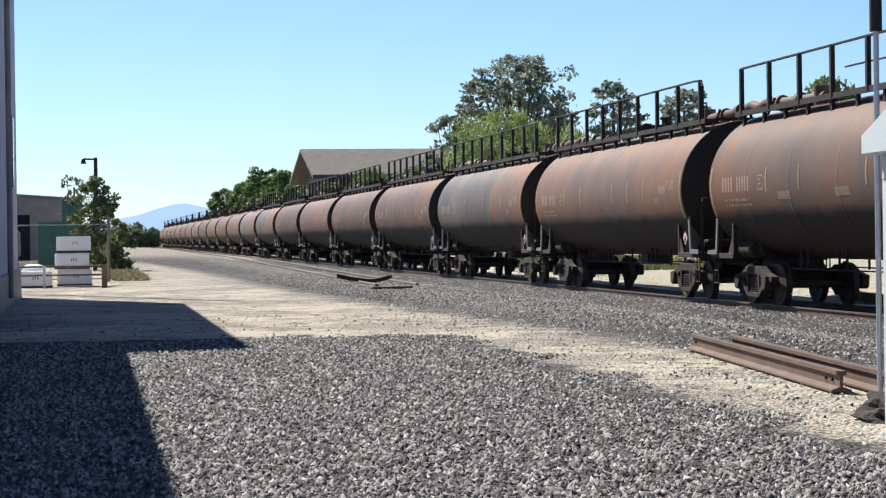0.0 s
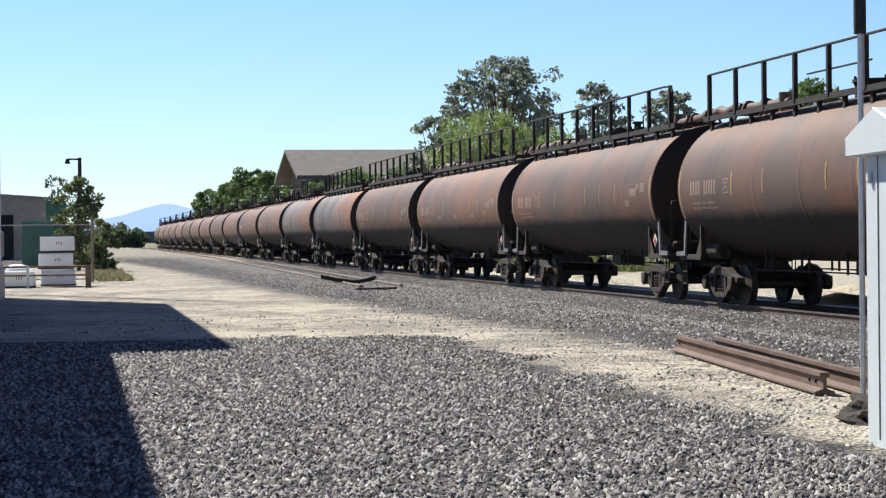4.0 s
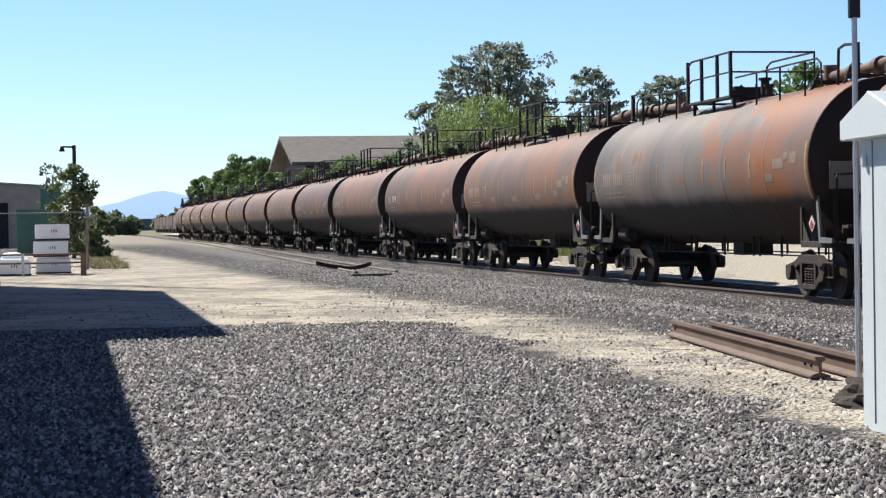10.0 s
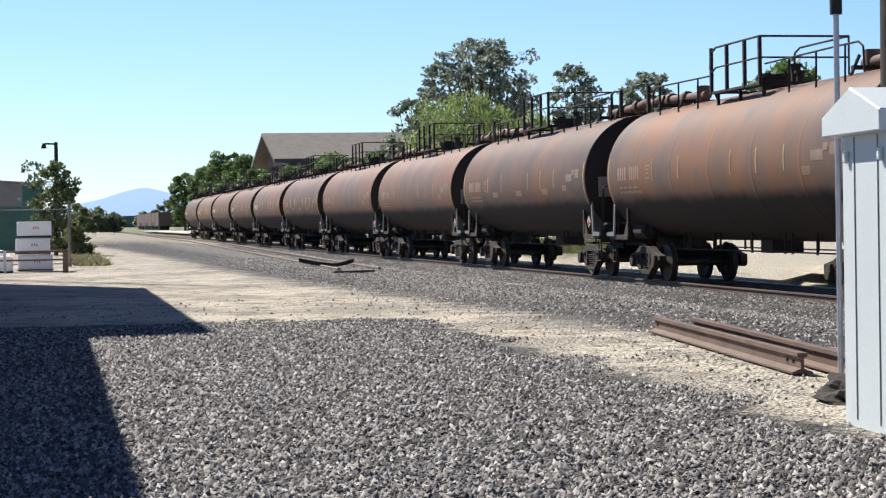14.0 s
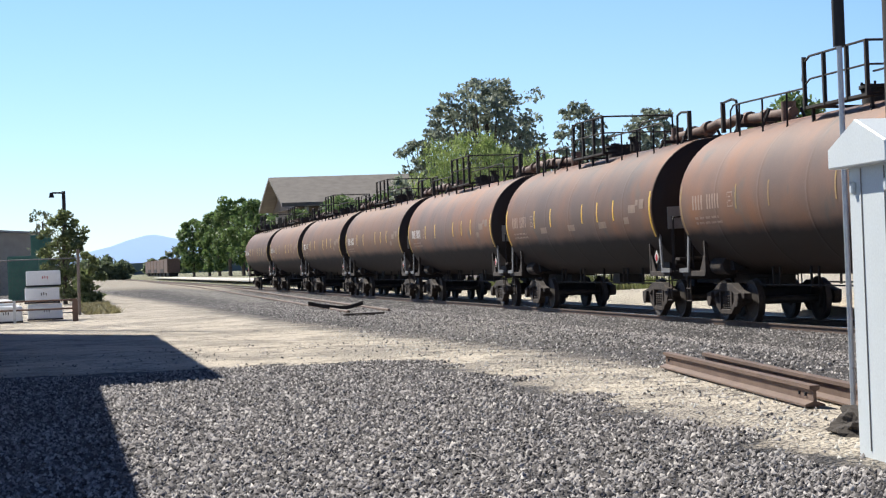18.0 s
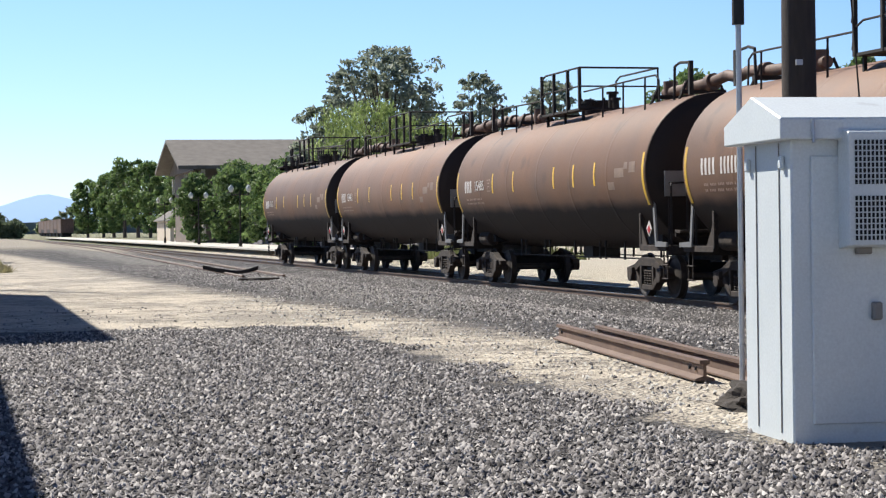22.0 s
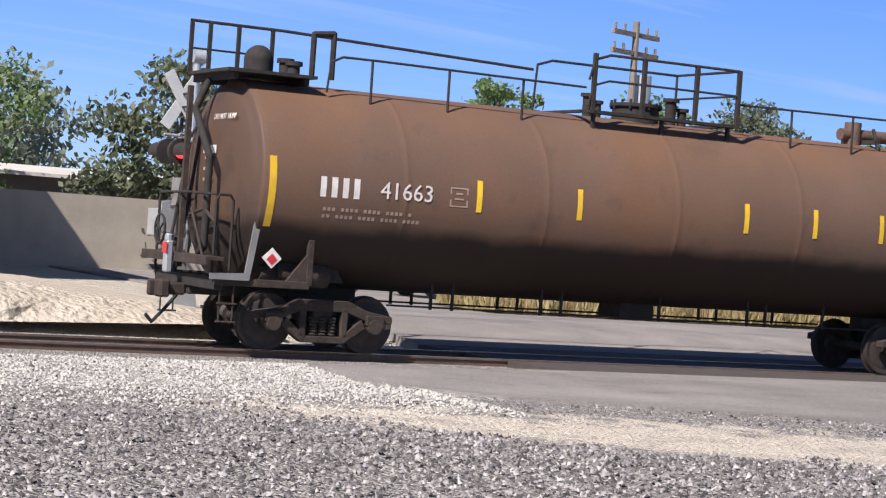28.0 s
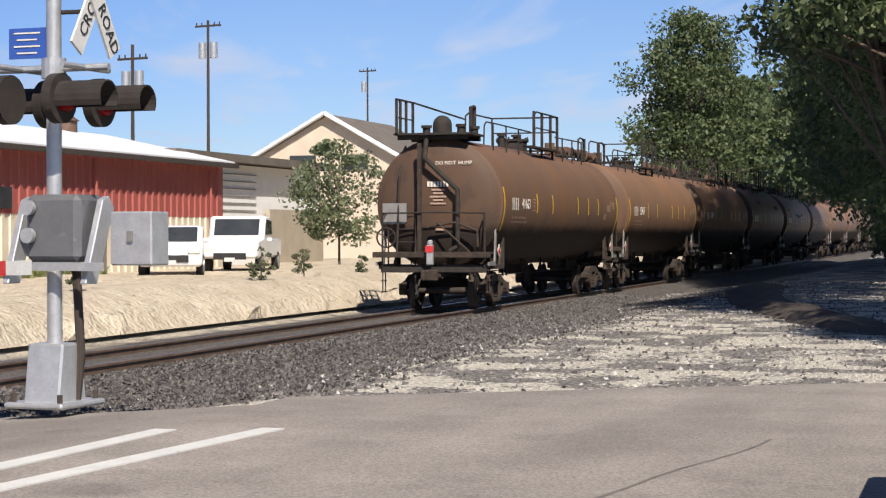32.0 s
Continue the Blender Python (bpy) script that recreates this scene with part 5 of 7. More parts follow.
# ---- relay cabinet ----
def relay_cabinet():
    """Door face along local +x, side face at x = 0."""
    W, D, H = 0.88, 0.86, 1.98
    c = thing("relay_cabinet", pose(-10.90, 4.93, 0, 0, 0, 86), "light grey steel railway relay cabinet with gabled roof", "cabinet")
    bm = B()
    box(bm, (W, D, H), (W / 2, D / 2, H / 2 - 0.02))
    part("body", bm, M_CAB, c, bevel=0.012)
    bm = B()
    prism(bm, [(-0.10, H - 0.14), (D + 0.10, H - 0.14), (D + 0.10, H - 0.01), (D / 2, H + 0.15), (-0.10, H - 0.01)], -0.10, W + 0.10, "x")
    part("roof", bm, M_CAB, c, "light grey gabled steel roof", bevel=0.008)
    bm = B()
    box(bm, (W - 0.3, 0.03, H - 0.35), (W / 2 - 0.03, -0.012, H / 2 - 0.06))
    door = part("door", bm, M_CAB, c, bevel=0.008)
    bm = B()
    box(bm, (0.10, 0.04, 0.07), (W / 2, -0.045, 1.18))
    part("latch_plate", bm, M_PANEL, door, bevel=0.006)
    bm = B()
    box(bm, (0.06, 0.05, 0.11), (W - 0.36, -0.05, 0.80))
    part("door_handle", bm, M_PANEL, door, bevel=0.01)
    bm = B()
    box(bm, (0.03, 0.04, H - 0.35), (W - 0.165, -0.03, H / 2 - 0.06))
    part("hinge_rail", bm, M_GALV, door)
    bm = B()
    prism(bm, [(-0.02, 1.91), (-0.20, 1.88), (-0.20, 1.20), (-0.02, 1.18)], 0.29, 0.75, "x")
    hood = part("vent_hood", bm, M_CAB, c, "boxed vent with punched slots", bevel=0.006)
    for z0 in (1.57, 1.235):
        bm = B()
        for i in range(15):
            for j in range(8):
                box(bm, (0.013, 0.012, 0.026), (0.335 + 0.0264 * i, -0.201, z0 + 0.010 + 0.034 * j))
        part("vent_slot", bm, M_DARK, hood)
    for x in (0.10, W - 0.10):
        bm = B()
        pipe(bm, [(x, -0.115, H - 0.02), (x, -0.125, H - 0.16)], 0.010, 6)
        part("roof_hook", bm, M_GALV, c)
    for y in (0.12, D - 0.12):
        bm = B()
        box(bm, (0.03, 0.05, 0.08), (-0.018, y, H - 0.27))
        part("lifting_clip", bm, M_CAB, c, bevel=0.008)
    for y in (0.2, 0.62):
        bm = B()
        box(bm, (0.006, 0.008, H - 0.2), (-0.004, y, H / 2 - 0.05))
        part("panel_seam", bm, M_PANEL, c)
    return c


relay_cabinet()

# dark pole and thin mast behind the cabinet
pole = thing("utility_pole", pose(-16.6, 7.6, 0), "tall dark creosoted wooden pole", "utility pole")
bm = B()
cyl(bm, (0, 0, -0.3), (0, 0, 11.5), 0.17, 20, 0.125)
part("pole", bm, M_POLE, pole, smooth=True)
for z in (1.9, 2.8, 3.4):
    bm = B()
    box(bm, (0.03, 0.06, 0.05), (0.16, -0.07, z))
    part("step_bolt", bm, M_GALV, pole)
bm = B()
cyl(bm, (0.3, 0.65, 0.0), (0.0, 0.05, 9.5), 0.008, 6)
part("guy_wire", bm, M_BLACK, pole)
ant = thing("antenna_mast", pose(-14.1, 5.95, 0), "slim grey mast with black radio antenna", "antenna")
bm = B()
cyl(bm, (0, 0, 0), (0, 0, 2.9), 0.022, 12)
part("mast", bm, M_GALV, ant, smooth=True)
bm = B()
cyl(bm, (0, 0, 2.88), (0, 0, 3.75), 0.048, 12)
cyl(bm, (0, 0, 3.75), (0, 0, 3.85), 0.03, 8)
part("antenna", bm, M_RUBBER, ant, "black cylindrical antenna", smooth=True)


# ---- buildings by the yard ----
def house(name, x0, x1, y0, y1, h, rise, wall, roof, label, along="x", over=0.4, base=0.0):
    """Walls with a gabled roof whose ridge runs along x or y."""
    ob = thing(name, pose(0, 0, base), label, "building")
    bm = B()
    if along == "x":
        prism(bm, [(y0, 0), (y1, 0), (y1, h), ((y0 + y1) / 2, h + rise), (y0, h)], x0, x1, "x")
    else:
        prism(bm, [(x0, 0), (x1, 0), (x1, h), ((x0 + x1) / 2, h + rise), (x0, h)], y0, y1, "y")
    part("wall", bm, wall, ob)
    bm = B()
    if along == "x":
        c, w = (y0 + y1) / 2, (y1 - y0) / 2
    else:
        c, w = (x0 + x1) / 2, (x1 - x0) / 2
    k = rise / w
    o = [(c - w - over, h - k * over), (c, h + rise), (c + w + over, h - k * over), (c + w + over, h - k * over + 0.14), (c, h + rise + 0.16), (c - w - over, h - k * over + 0.14)]
    o = [(p, z + 0.02) for p, z in o]
    prism(bm, o, (x0 if along == "x" else y0) - over, (x1 if along == "x" else y1) + over, "x" if along == "x" else "y")
    part("roof", bm, roof, ob)
    return ob


wh = house("packing_house", -48.5, -30.4, -13, -1.72, 7.35, 1.2, M_WALL, M_ROOF, "tall white painted block building beside the yard", over=0.05)
bm = B()
box(bm, (18.1, 0.12, 0.7), (-39.45, -1.70, 0.35))
part("plinth", bm, M_PANEL, wh, "grey plinth along the wall foot")
for x, z, w, h in ((-45.4, 3.4, 0.6, 1.6), (-43.5, 4.2, 0.8, 1.4), (-38.0, 3.4, 1.2, 1.6), (-33.5, 3.4, 1.2, 1.6)):
    bm = B()
    box(bm, (w, 0.06, h), (x, -1.70, z))
    part("window", bm, M_GLASS, wh)
bm = B()
cyl(bm, (-41.0, -1.6, 0.2), (-41.0, -1.6, 7.2), 0.06, 10)
part("downpipe", bm, M_PANEL, wh)

# unseen roof added only to cast the near shadow on the yard
canopy = thing("canopy", pose(0, 0, 0), "unseen flat sheet-metal canopy added to shade the yard", "canopy")
bm = B()
box(bm, (16.7, 2.4, 0.12), (-21.8, -2.92, 4.4))
part("roof", bm, M_ROOF, canopy)
for x in (-29.9, -28.2):
    for y in (-3.9, -1.95):
        bm = B()
        box(bm, (0.16, 0.16, 4.36), (x, y, 2.18))
        part("post", bm, M_GALV, canopy)

shed = house("tan_shed", -168, -150, -26, -1.0, 4.5, 0.9, M_TAN, M_ROOF, "long tan sheet-metal shed", over=0.3)
for k in range(4):
    bm = B()
    box(bm, (0.1, 2.2, 3.4), (-149.97, -22 + 5.5 * k, 1.7))
    part("door", bm, M_DARK, shed)
for x, y, w, h in ((-120, -1.0, 1.2, 3.8), (-112, -1.95, 1.7, 2.5)):
    cn = thing("green_container", pose(x, y, 0), "green painted steel container", "container", "containers")
    bm = B()
    box(bm, (2.4, w, h), (0, 0, h / 2))
    part("body", bm, M_GREENBOX, cn, bevel=0.02)
    for k in range(5):
        bm = B()
        box(bm, (0.06, 0.07, h - 0.2), (1.22, -w / 2 + 0.2 + k * (w - 0.4) / 4, h / 2))
        part("rib", bm, M_GREENBOX, cn)
trk = thing("parked_truck", pose(-105, -4.6, 0), "grey parked truck behind the fence", "truck")
bm = B()
box(bm, (2.0, 2.0, 1.5), (0, 0, 1.25))
part("cab", bm, M_PANEL, trk, bevel=0.15)
bm = B()
box(bm, (0.05, 1.6, 0.6), (1.02, 0, 1.6))
part("windscreen", bm, M_GLASS, trk)
for y in (-0.8, 0.8):
    bm = B()
    cyl(bm, (0.5, y - 0.12, 0.42), (0.5, y + 0.12, 0.42), 0.42, 16)
    part("wheel", bm, M_RUBBER, trk)


def macro_bin(x, y, z):
    ob = thing("storage_bin", pose(x, y, z), "white plastic stacking bin with dark rim", "bin", "stacked bins")
    bm = B()
    box(bm, (1.0, 1.02, 0.45), (0, 0, 0.26))
    part("body", bm, M_BIN, ob, bevel=0.03)
    bm = B()
    box(bm, (1.03, 1.05, 0.045), (0, 0, 0.03))
    part("rim", bm, M_RUBBER, ob)
    bm = B()
    for k in range(3):
        box(bm, (0.012, 0.025, 0.08), (0.506, -0.02 + 0.07 * k, 0.28 + 0.015 * (k % 2)))
    part("mark", bm, M_RED if z > 1 else M_RUBBER, ob)


for z, dy in ((0.02, 0.02), (0.52, -0.05), (1.02, 0.0)):
    macro_bin(-60.0, -0.47 + dy, z)
macro_bin(-58.9, -1.62, 0.0)
macro_bin(-61.4, -1.75, 0.0)
bm = B()
bmesh.ops.create_icosphere(bm, subdivisions=3, radius=0.34)
for v in bm.verts:
    v.co.z = max(-0.06, v.co.z * 0.4)
solid("white_sack", bm, M_BIN, "white filled sack on a bin", "sack", at=pose(-61.4, -1.7, 0.54), smooth=True)

# rail fence and chain-link round the bins
fen = thing("pipe_fence", pose(0, 0, 0), "rusty pipe rail fence before the bins", "fence")
for y in (-2.6, -1.3, 0.42):
    bm = B()
    box(bm, (0.1, 0.08 if y < 0 else 0.16, 0.66), (-57.6, y, 0.33))
    part("post", bm, M_LOOSE if y > 0 else M_GALV, fen)
for z in (0.63, 0.38):
    bm = B()
    cyl(bm, (-57.6, -2.7, z), (-57.6, 0.5, z), 0.028, 8)
    part("rail", bm, M_PIPE, fen)
chain = thing("chain_link_fence", pose(0, 0, 0), "grey chain-link fence with leaning post", "fence")
for x, y, h in ((-66, 0.62, 2.2), (-74, 0.7, 2.0), (-82, 0.75, 2.0)):
    bm = B()
    cyl(bm, (x, y, 0), (x, y + 0.02, h), 0.05 if h > 2.1 else 0.035, 8)
    part("post", bm, M_GALV if h < 2.1 else M_GREYWOOD, chain)
for (x0, y0), (x1, y1) in (((-66, 0.62), (-82, 0.75)), ((-66, 0.62), (-66, -4.5))):
    bm = B()
    for z in (0.1, 1.9):
        cyl(bm, (x0, y0, z), (x1, y1, z), 0.02, 6)
    ln = math.hypot(x1 - x0, y1 - y0)
    for k in range(int(ln / 0.22)):
        u, w = k * 0.22 / ln, min(1.0, (k * 0.22 + 1.8) / ln)
        a = (x0 + (x1 - x0) * u, y0 + (y1 - y0) * u)
        b = (x0 + (x1 - x0) * w, y0 + (y1 - y0) * w)
        cyl(bm, (*a, 0.1), (*b, 0.1 + 1.8 * (w - u) * ln / 1.8), 0.002, 4)
        cyl(bm, (*a, 1.9), (*b, 1.9 - 1.8 * (w - u) * ln / 1.8), 0.002, 4)
    part("mesh", bm, M_MOTOR, chain)

# pole added out of view to cast the thin wedge of shadow
old_pole = thing("utility_pole", pose(-53.0, -2.5, 0), "unseen tall wooden pole added for its shadow", "utility pole", "utility poles")
bm = B()
cyl(bm, (0, 0, -0.2), (0, 0, 12.0), 0.17, 12, 0.13)
part("pole", bm, M_GREYWOOD, old_pole, smooth=True)

lamp = thing("yard_lamp", pose(-110, 0.4, 0), "dark pole with a hooded yard lamp arm", "street lamp")
bm = B()
cyl(bm, (0, 0, 0), (0, 0, 6.0), 0.13, 10, 0.1)
part("pole", bm, M_POLE, lamp)
bm = B()
cyl(bm, (0, 0.05, 5.9), (0, -0.62, 5.92), 0.05, 8)
part("arm", bm, M_BLACK, lamp)
bm = B()
cyl(bm, (0, -0.66, 5.66), (0, -0.66, 5.94), 0.16, 12, 0.08)
part("head", bm, M_BLACK, lamp)


# ---- trees ----
def tree(name, x, y, h, spread, leaf, label, n=5000, size=0.3, bottom=0.25, seed=1, clumps=60, base=0.0, lean=0.0, droop=0.0, shape="round", trunk=None, puff=1.0):
    """Tapered trunk and limbs, and a crown of many small leaves in clumps, with gaps."""
    r = random.Random(seed)
    ob = thing(name, pose(x, y, base), label, "tree")
    bm = B()
    tr = trunk or h * 0.025
    cyl(bm, (0, 0, -0.1), (lean * 0.3, 0, h * 0.45), tr, 9, tr * 0.7)
    cyl(bm, (lean * 0.3, 0, h * 0.45), (lean, 0, h * 0.85), tr * 0.7, 8, tr * 0.25)
    cents = []
    for k in range(clumps):
        for _ in range(30):
            u = r.random()
            z = bottom + (0.97 - bottom) * u
            if shape == "cone":
                w = (1 - u) ** 0.8 * 0.95 + 0.06
            elif shape == "dome":
                w = math.sqrt(max(0.0, 1 - (max(0.0, u - 0.25) / 0.78) ** 2))
            else:
                w = math.sqrt(max(0.02, 1 - (2 * u - 1) ** 2)) ** 0.8
            a = r.uniform(0, 6.2832)
            q = (0.35 + 0.65 * math.sqrt(r.random())) * w * (0.8 + 0.35 * noise.noise((math.cos(a) * 1.4, math.sin(a) * 1.4 + seed, u * 2.2)))
            c = Vector((math.cos(a) * q * spread + lean * u, math.sin(a) * q * spread, z * h))
            if all((c - d).length > spread * 0.13 for d in cents):
                break
        cents.append(c)
    for c in cents[::3]:
        s = Vector((lean * 0.3, 0, h * r.uniform(0.22, 0.5)))
        cyl(bm, s, c, tr * 0.32, 5, tr * 0.06)
    part("trunk", bm, M_BARK, ob)
    rg = np.random.default_rng(seed)
    per = max(1, int(1.0 * n) // len(cents))
    cs = np.repeat(np.array([tuple(c) for c in cents]), per, 0)
    rad = np.repeat(rg.uniform(0.09, 0.25, len(cents)) * spread * puff, per)
    d = rg.normal(size=(len(cs), 3))
    d /= np.linalg.norm(d, axis=1)[:, None]
    rad *= 1.3
    pos = cs + d * (rad * rg.random(len(cs)) ** 0.4)[:, None] * np.array([1.15, 1.15, 0.75])
    loose = rg.random(len(cs)) < 0.16
    mid = cs[rg.permutation(len(cs))]
    pos[loose] = (pos[loose] + mid[loose]) / 2 + rg.normal(0, 0.05 * spread, (loose.sum(), 3))
    if droop:
        pos[:, 2] -= droop * rg.random(len(cs)) ** 2
    pos[:, 2] = np.maximum(pos[:, 2], 0.15)
    a = rg.normal(size=(len(cs), 3))
    a /= np.linalg.norm(a, axis=1)[:, None]
    b = np.cross(a, rg.normal(size=(len(cs), 3)))
    b /= np.linalg.norm(b, axis=1)[:, None]
    if droop:
        a = a * 0.8 + np.array([0, 0, -0.7])
        b = b * 0.6
    s = (size * rg.uniform(0.6, 1.3, len(cs)))[:, None] * 0.5
    v = np.stack([pos - a * s * 1.3, pos + b * s * 0.7, pos + a * s * 1.3, pos - b * s * 0.7], 1)
    me = bpy.data.meshes.new("crown")
    k = len(cs)
    me.vertices.add(4 * k)
    me.vertices.foreach_set("co", v.reshape(-1))
    me.loops.add(4 * k)
    me.loops.foreach_set("vertex_index", np.arange(4 * k, dtype=np.int32))
    me.polygons.add(k)
    me.polygons.foreach_set("loop_start", np.arange(0, 4 * k, 4, dtype=np.int32))
    me.update(calc_edges=True)
    me.materials.append(leaf)
    part("crown", me, None, ob)
    return ob


def grass(name, x0, x1, y0, y1, n, h, label, leaf, base=0.0, seed=3):
    rg = np.random.default_rng(seed)
    p = np.stack([rg.uniform(x0, x1, n), rg.uniform(y0, y1, n), np.full(n, base)], -1)
    t = p + np.stack([rg.normal(0, 0.12, n), rg.normal(0, 0.12, n), h * rg.uniform(0.4, 1.2, n)], -1)
    w = np.stack([rg.normal(0, 1, n), rg.normal(0, 1, n), np.zeros(n)], -1) * 0.03
    v = np.stack([p - w, p + w, t], 1)
    me = bpy.data.meshes.new(name)
    me.vertices.add(3 * n)
    me.vertices.foreach_set("co", v.reshape(-1))
    me.loops.add(3 * n)
    me.loops.foreach_set("vertex_index", np.arange(3 * n, dtype=np.int32))
    me.polygons.add(n)
    me.polygons.foreach_set("loop_start", np.arange(0, 3 * n, 3, dtype=np.int32))
    me.update(calc_edges=True)
    me.materials.append(leaf)
    return tagged(new(name, me), label, "grass", kind="stuff")


tree("bush", -92, 0.25, 4.3, 1.45, L_BUSH, "airy green bush by the chain-link fence", 5200, 0.15, 0.06, 11, 60, puff=0.8)
tree("bush", -88, 1.3, 2.3, 0.8, L_BUSH, "low green bush by the chain-link fence", 1800, 0.22, 0.05, 12, 22)
tree("bare_tree", -124, -0.9, 5.6, 1.3, L_OLIVE, "thin-leaved small tree by the lamp", 420, 0.2, 0.4, 13, 26)
for y in (5, 8, 11, 13.6):
    tree("far_bush", -430, y, 3.6, 2.6, L_OAK, "dark clump of far scrub", 1500, 0.8, 0.03, int(300 + y), 34)
grass("weeds", -96, -66, 0.8, 2.0, 3600, 0.15, "half-dry weeds along the fence", L_DRYWEED, seed=4)
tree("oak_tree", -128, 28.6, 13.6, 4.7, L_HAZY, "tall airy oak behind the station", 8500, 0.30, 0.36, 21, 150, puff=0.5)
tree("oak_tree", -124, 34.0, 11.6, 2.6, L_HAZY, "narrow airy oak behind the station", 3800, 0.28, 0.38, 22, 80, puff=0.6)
tree("oak_tree", -130, 24.4, 9.6, 2.6, L_HAZY, "hazy green oak in the clump", 3400, 0.3, 0.3, 26, 60, puff=0.65)
tree("oak_tree", -122, 38.2, 11.0, 2.4, L_HAZY, "round-headed hazy green oak", 4200, 0.28, 0.42, 23, 80, puff=0.62)
tree("willow_tree", -117, 25.0, 9.2, 4.3, L_WILLOW, "pale green feathery tree by the track", 17000, 0.20, 0.10, 24, 75, droop=0.7, puff=0.85)
tree("willow_tree", -116, 29.2, 8.2, 2.6, L_WILLOW, "smaller pale green feathery tree", 9000, 0.22, 0.12, 25, 60, droop=0.7)
tree("oak_tree", -112, 44.0, 10.6, 3.2, L_STREET, "green tree behind the cars", 5200, 0.4, 0.2, 27, 42)
tree("oak_tree", -104, 51.0, 11.0, 3.4, L_STREET, "green tree behind the cars", 5200, 0.4, 0.2, 28, 42)
k = 0
for x, y, h, w in ((-392, 26.5, 11.5, 3.6), (-384, 29.0, 12.0, 3.4), (-372, 30.0, 13.0, 3.6), (-360, 31.0, 14.6, 3.8), (-350, 32.5, 14.0, 3.4), (-338, 33.5, 13.0, 3.4), (-326, 34.5, 11.5, 3.2), (-300, 34.0, 12, 3.4), (-285, 35, 11.0, 3.4), (-268, 34.5, 10, 3.2)):
    k += 1
    tree("street_tree", x, y, h, w, L_STREET, "round green street tree by the platform", 5200, 0.5, 0.12, 30 + k, 44)
for x, y, h, w in ((-178, 21.8, 6.4, 2.2), (-172, 25.0, 7.2, 3.2), (-165, 23.0, 6.6, 2.6), (-160, 27.5, 7.4, 3.0), (-150, 24.2, 6.8, 2.8), (-142, 26.8, 7.0, 2.8), (-136, 23.4, 6.0, 2.4), (-126, 22.6, 5.0, 2.0), (-205, 24, 7.5, 3.0)):
    k += 1
    tree("street_tree", x, y, h, w, L_STREET, "low green tree before the station", 7500, 0.27, 0.06, 30 + k, 44)

# ---- station and platform ----
# wall brown darkened to hold the shade under the station's broad roof
M_DARKWALL = mat("dark_brown_station_wall", (0.13, 0.10, 0.08), (0.17, 0.13, 0.10), 1.5, 0.8, 0, 0.1, 20)
st = thing("station", pose(-190, 20.8, -0.5), "station building with broad grey-brown shingle roof", "station")
bm = B()
box(bm, (17.0, 20.0, 7.8), (0, 11.4, 3.9))
part("wall", bm, M_DARKWALL, st)
bm = B()
prism(bm, [(10.5, 7.4), (0.3, 10.25), (-0.3, 10.25), (-10.5, 7.4), (-10.5, 7.75), (0, 10.6), (10.5, 7.75)], -0.4, 24.5, "y")
part("roof", bm, M_SHINGLE, st)
bm = B()
prism(bm, [(10.2, 7.3), (0, 10.2), (-10.2, 7.3)], 1.0, 1.3, "y")
part("gable", bm, M_DARKWALL, st)
for k2 in range(4):
    bm = B()
    box(bm, (0.35, 0.35, 7.4), (9.6, 2.0 + k2 * 5.6, 3.7))
    part("column", bm, M_CONC, st)
for k2 in range(4):
    bm = B()
    box(bm, (0.12, 2.2, 2.6), (8.53, 4.2 + k2 * 4.8, 3.0))
    part("window", bm, M_GLASS, st)
bm = B()
cyl(bm, (0, 14.5, 10.4), (0, 14.5, 13.6), 0.08, 6)
part("flagpole", bm, M_GALV, st)
pyl = thing("platform_pylon", pose(-205, 22.9, 0.12), "white twin-leg pylon on the platform", "pylon")
for y in (-0.35, 0.35):
    bm = B()
    box(bm, (0.4, 0.4, 2.0), (0, y, 1.0))
    part("leg", bm, M_CONC, pyl)
bm = B()
cyl(bm, (0, 0, 2.0), (0, 0, 9.0), 0.17, 10)
part("shaft", bm, M_POLE, pyl)
bm = B()
box(bm, (0.5, 0.5, 2.6), (0, 0, 6.2))
part("siren_head", bm, M_CONC, pyl)
bm = B()
prism(bm, [(18.6, 0.0), (18.6, 0.12), (23.5, 0.12), (23.5, 0.0)], -400, -96, "x")
solid("platform", bm, M_CONC, "pale concrete station platform beside the track", "platform", kind="structure")
kiosk = house("platform_shelter", -246, -226, 25.2, 29.5, 2.6, 1.3, M_STUCCO, M_SHINGLE, "low shelter with brown pitched roof on the platform")


def globe_lamp(x, y):
    ob = thing("globe_lamp", pose(x, y, 0.12), "black lamp post with two white acorn globes", "street lamp", "platform lamps")
    bm = B()
    cyl(bm, (0, 0, 0), (0, 0, 3.9), 0.06, 10, 0.045)
    cyl(bm, (0, 0, 0), (0, 0, 0.5), 0.13, 10, 0.1)
    part("post", bm, M_BLACK, ob)
    bm = B()
    pipe(bm, [(0, -0.62, 3.75), (0, -0.55, 3.58), (0, 0, 3.66), (0, 0.55, 3.58), (0, 0.62, 3.75)], 0.035, 8)
    part("arm", bm, M_BLACK, ob)
    for s in (-1, 1):
        bm = B()
        lathe(bm, [(0.0, 0.09), (0.06, 0.13), (0.18, 0.19), (0.30, 0.20), (0.40, 0.15), (0.47, 0.07), (0.54, 0.03)], 14, pose(0, s * 0.62, 3.78, 0, -90, 0))
        part("globe", bm, M_GLOBE, ob, "milky white acorn globe", smooth=True)


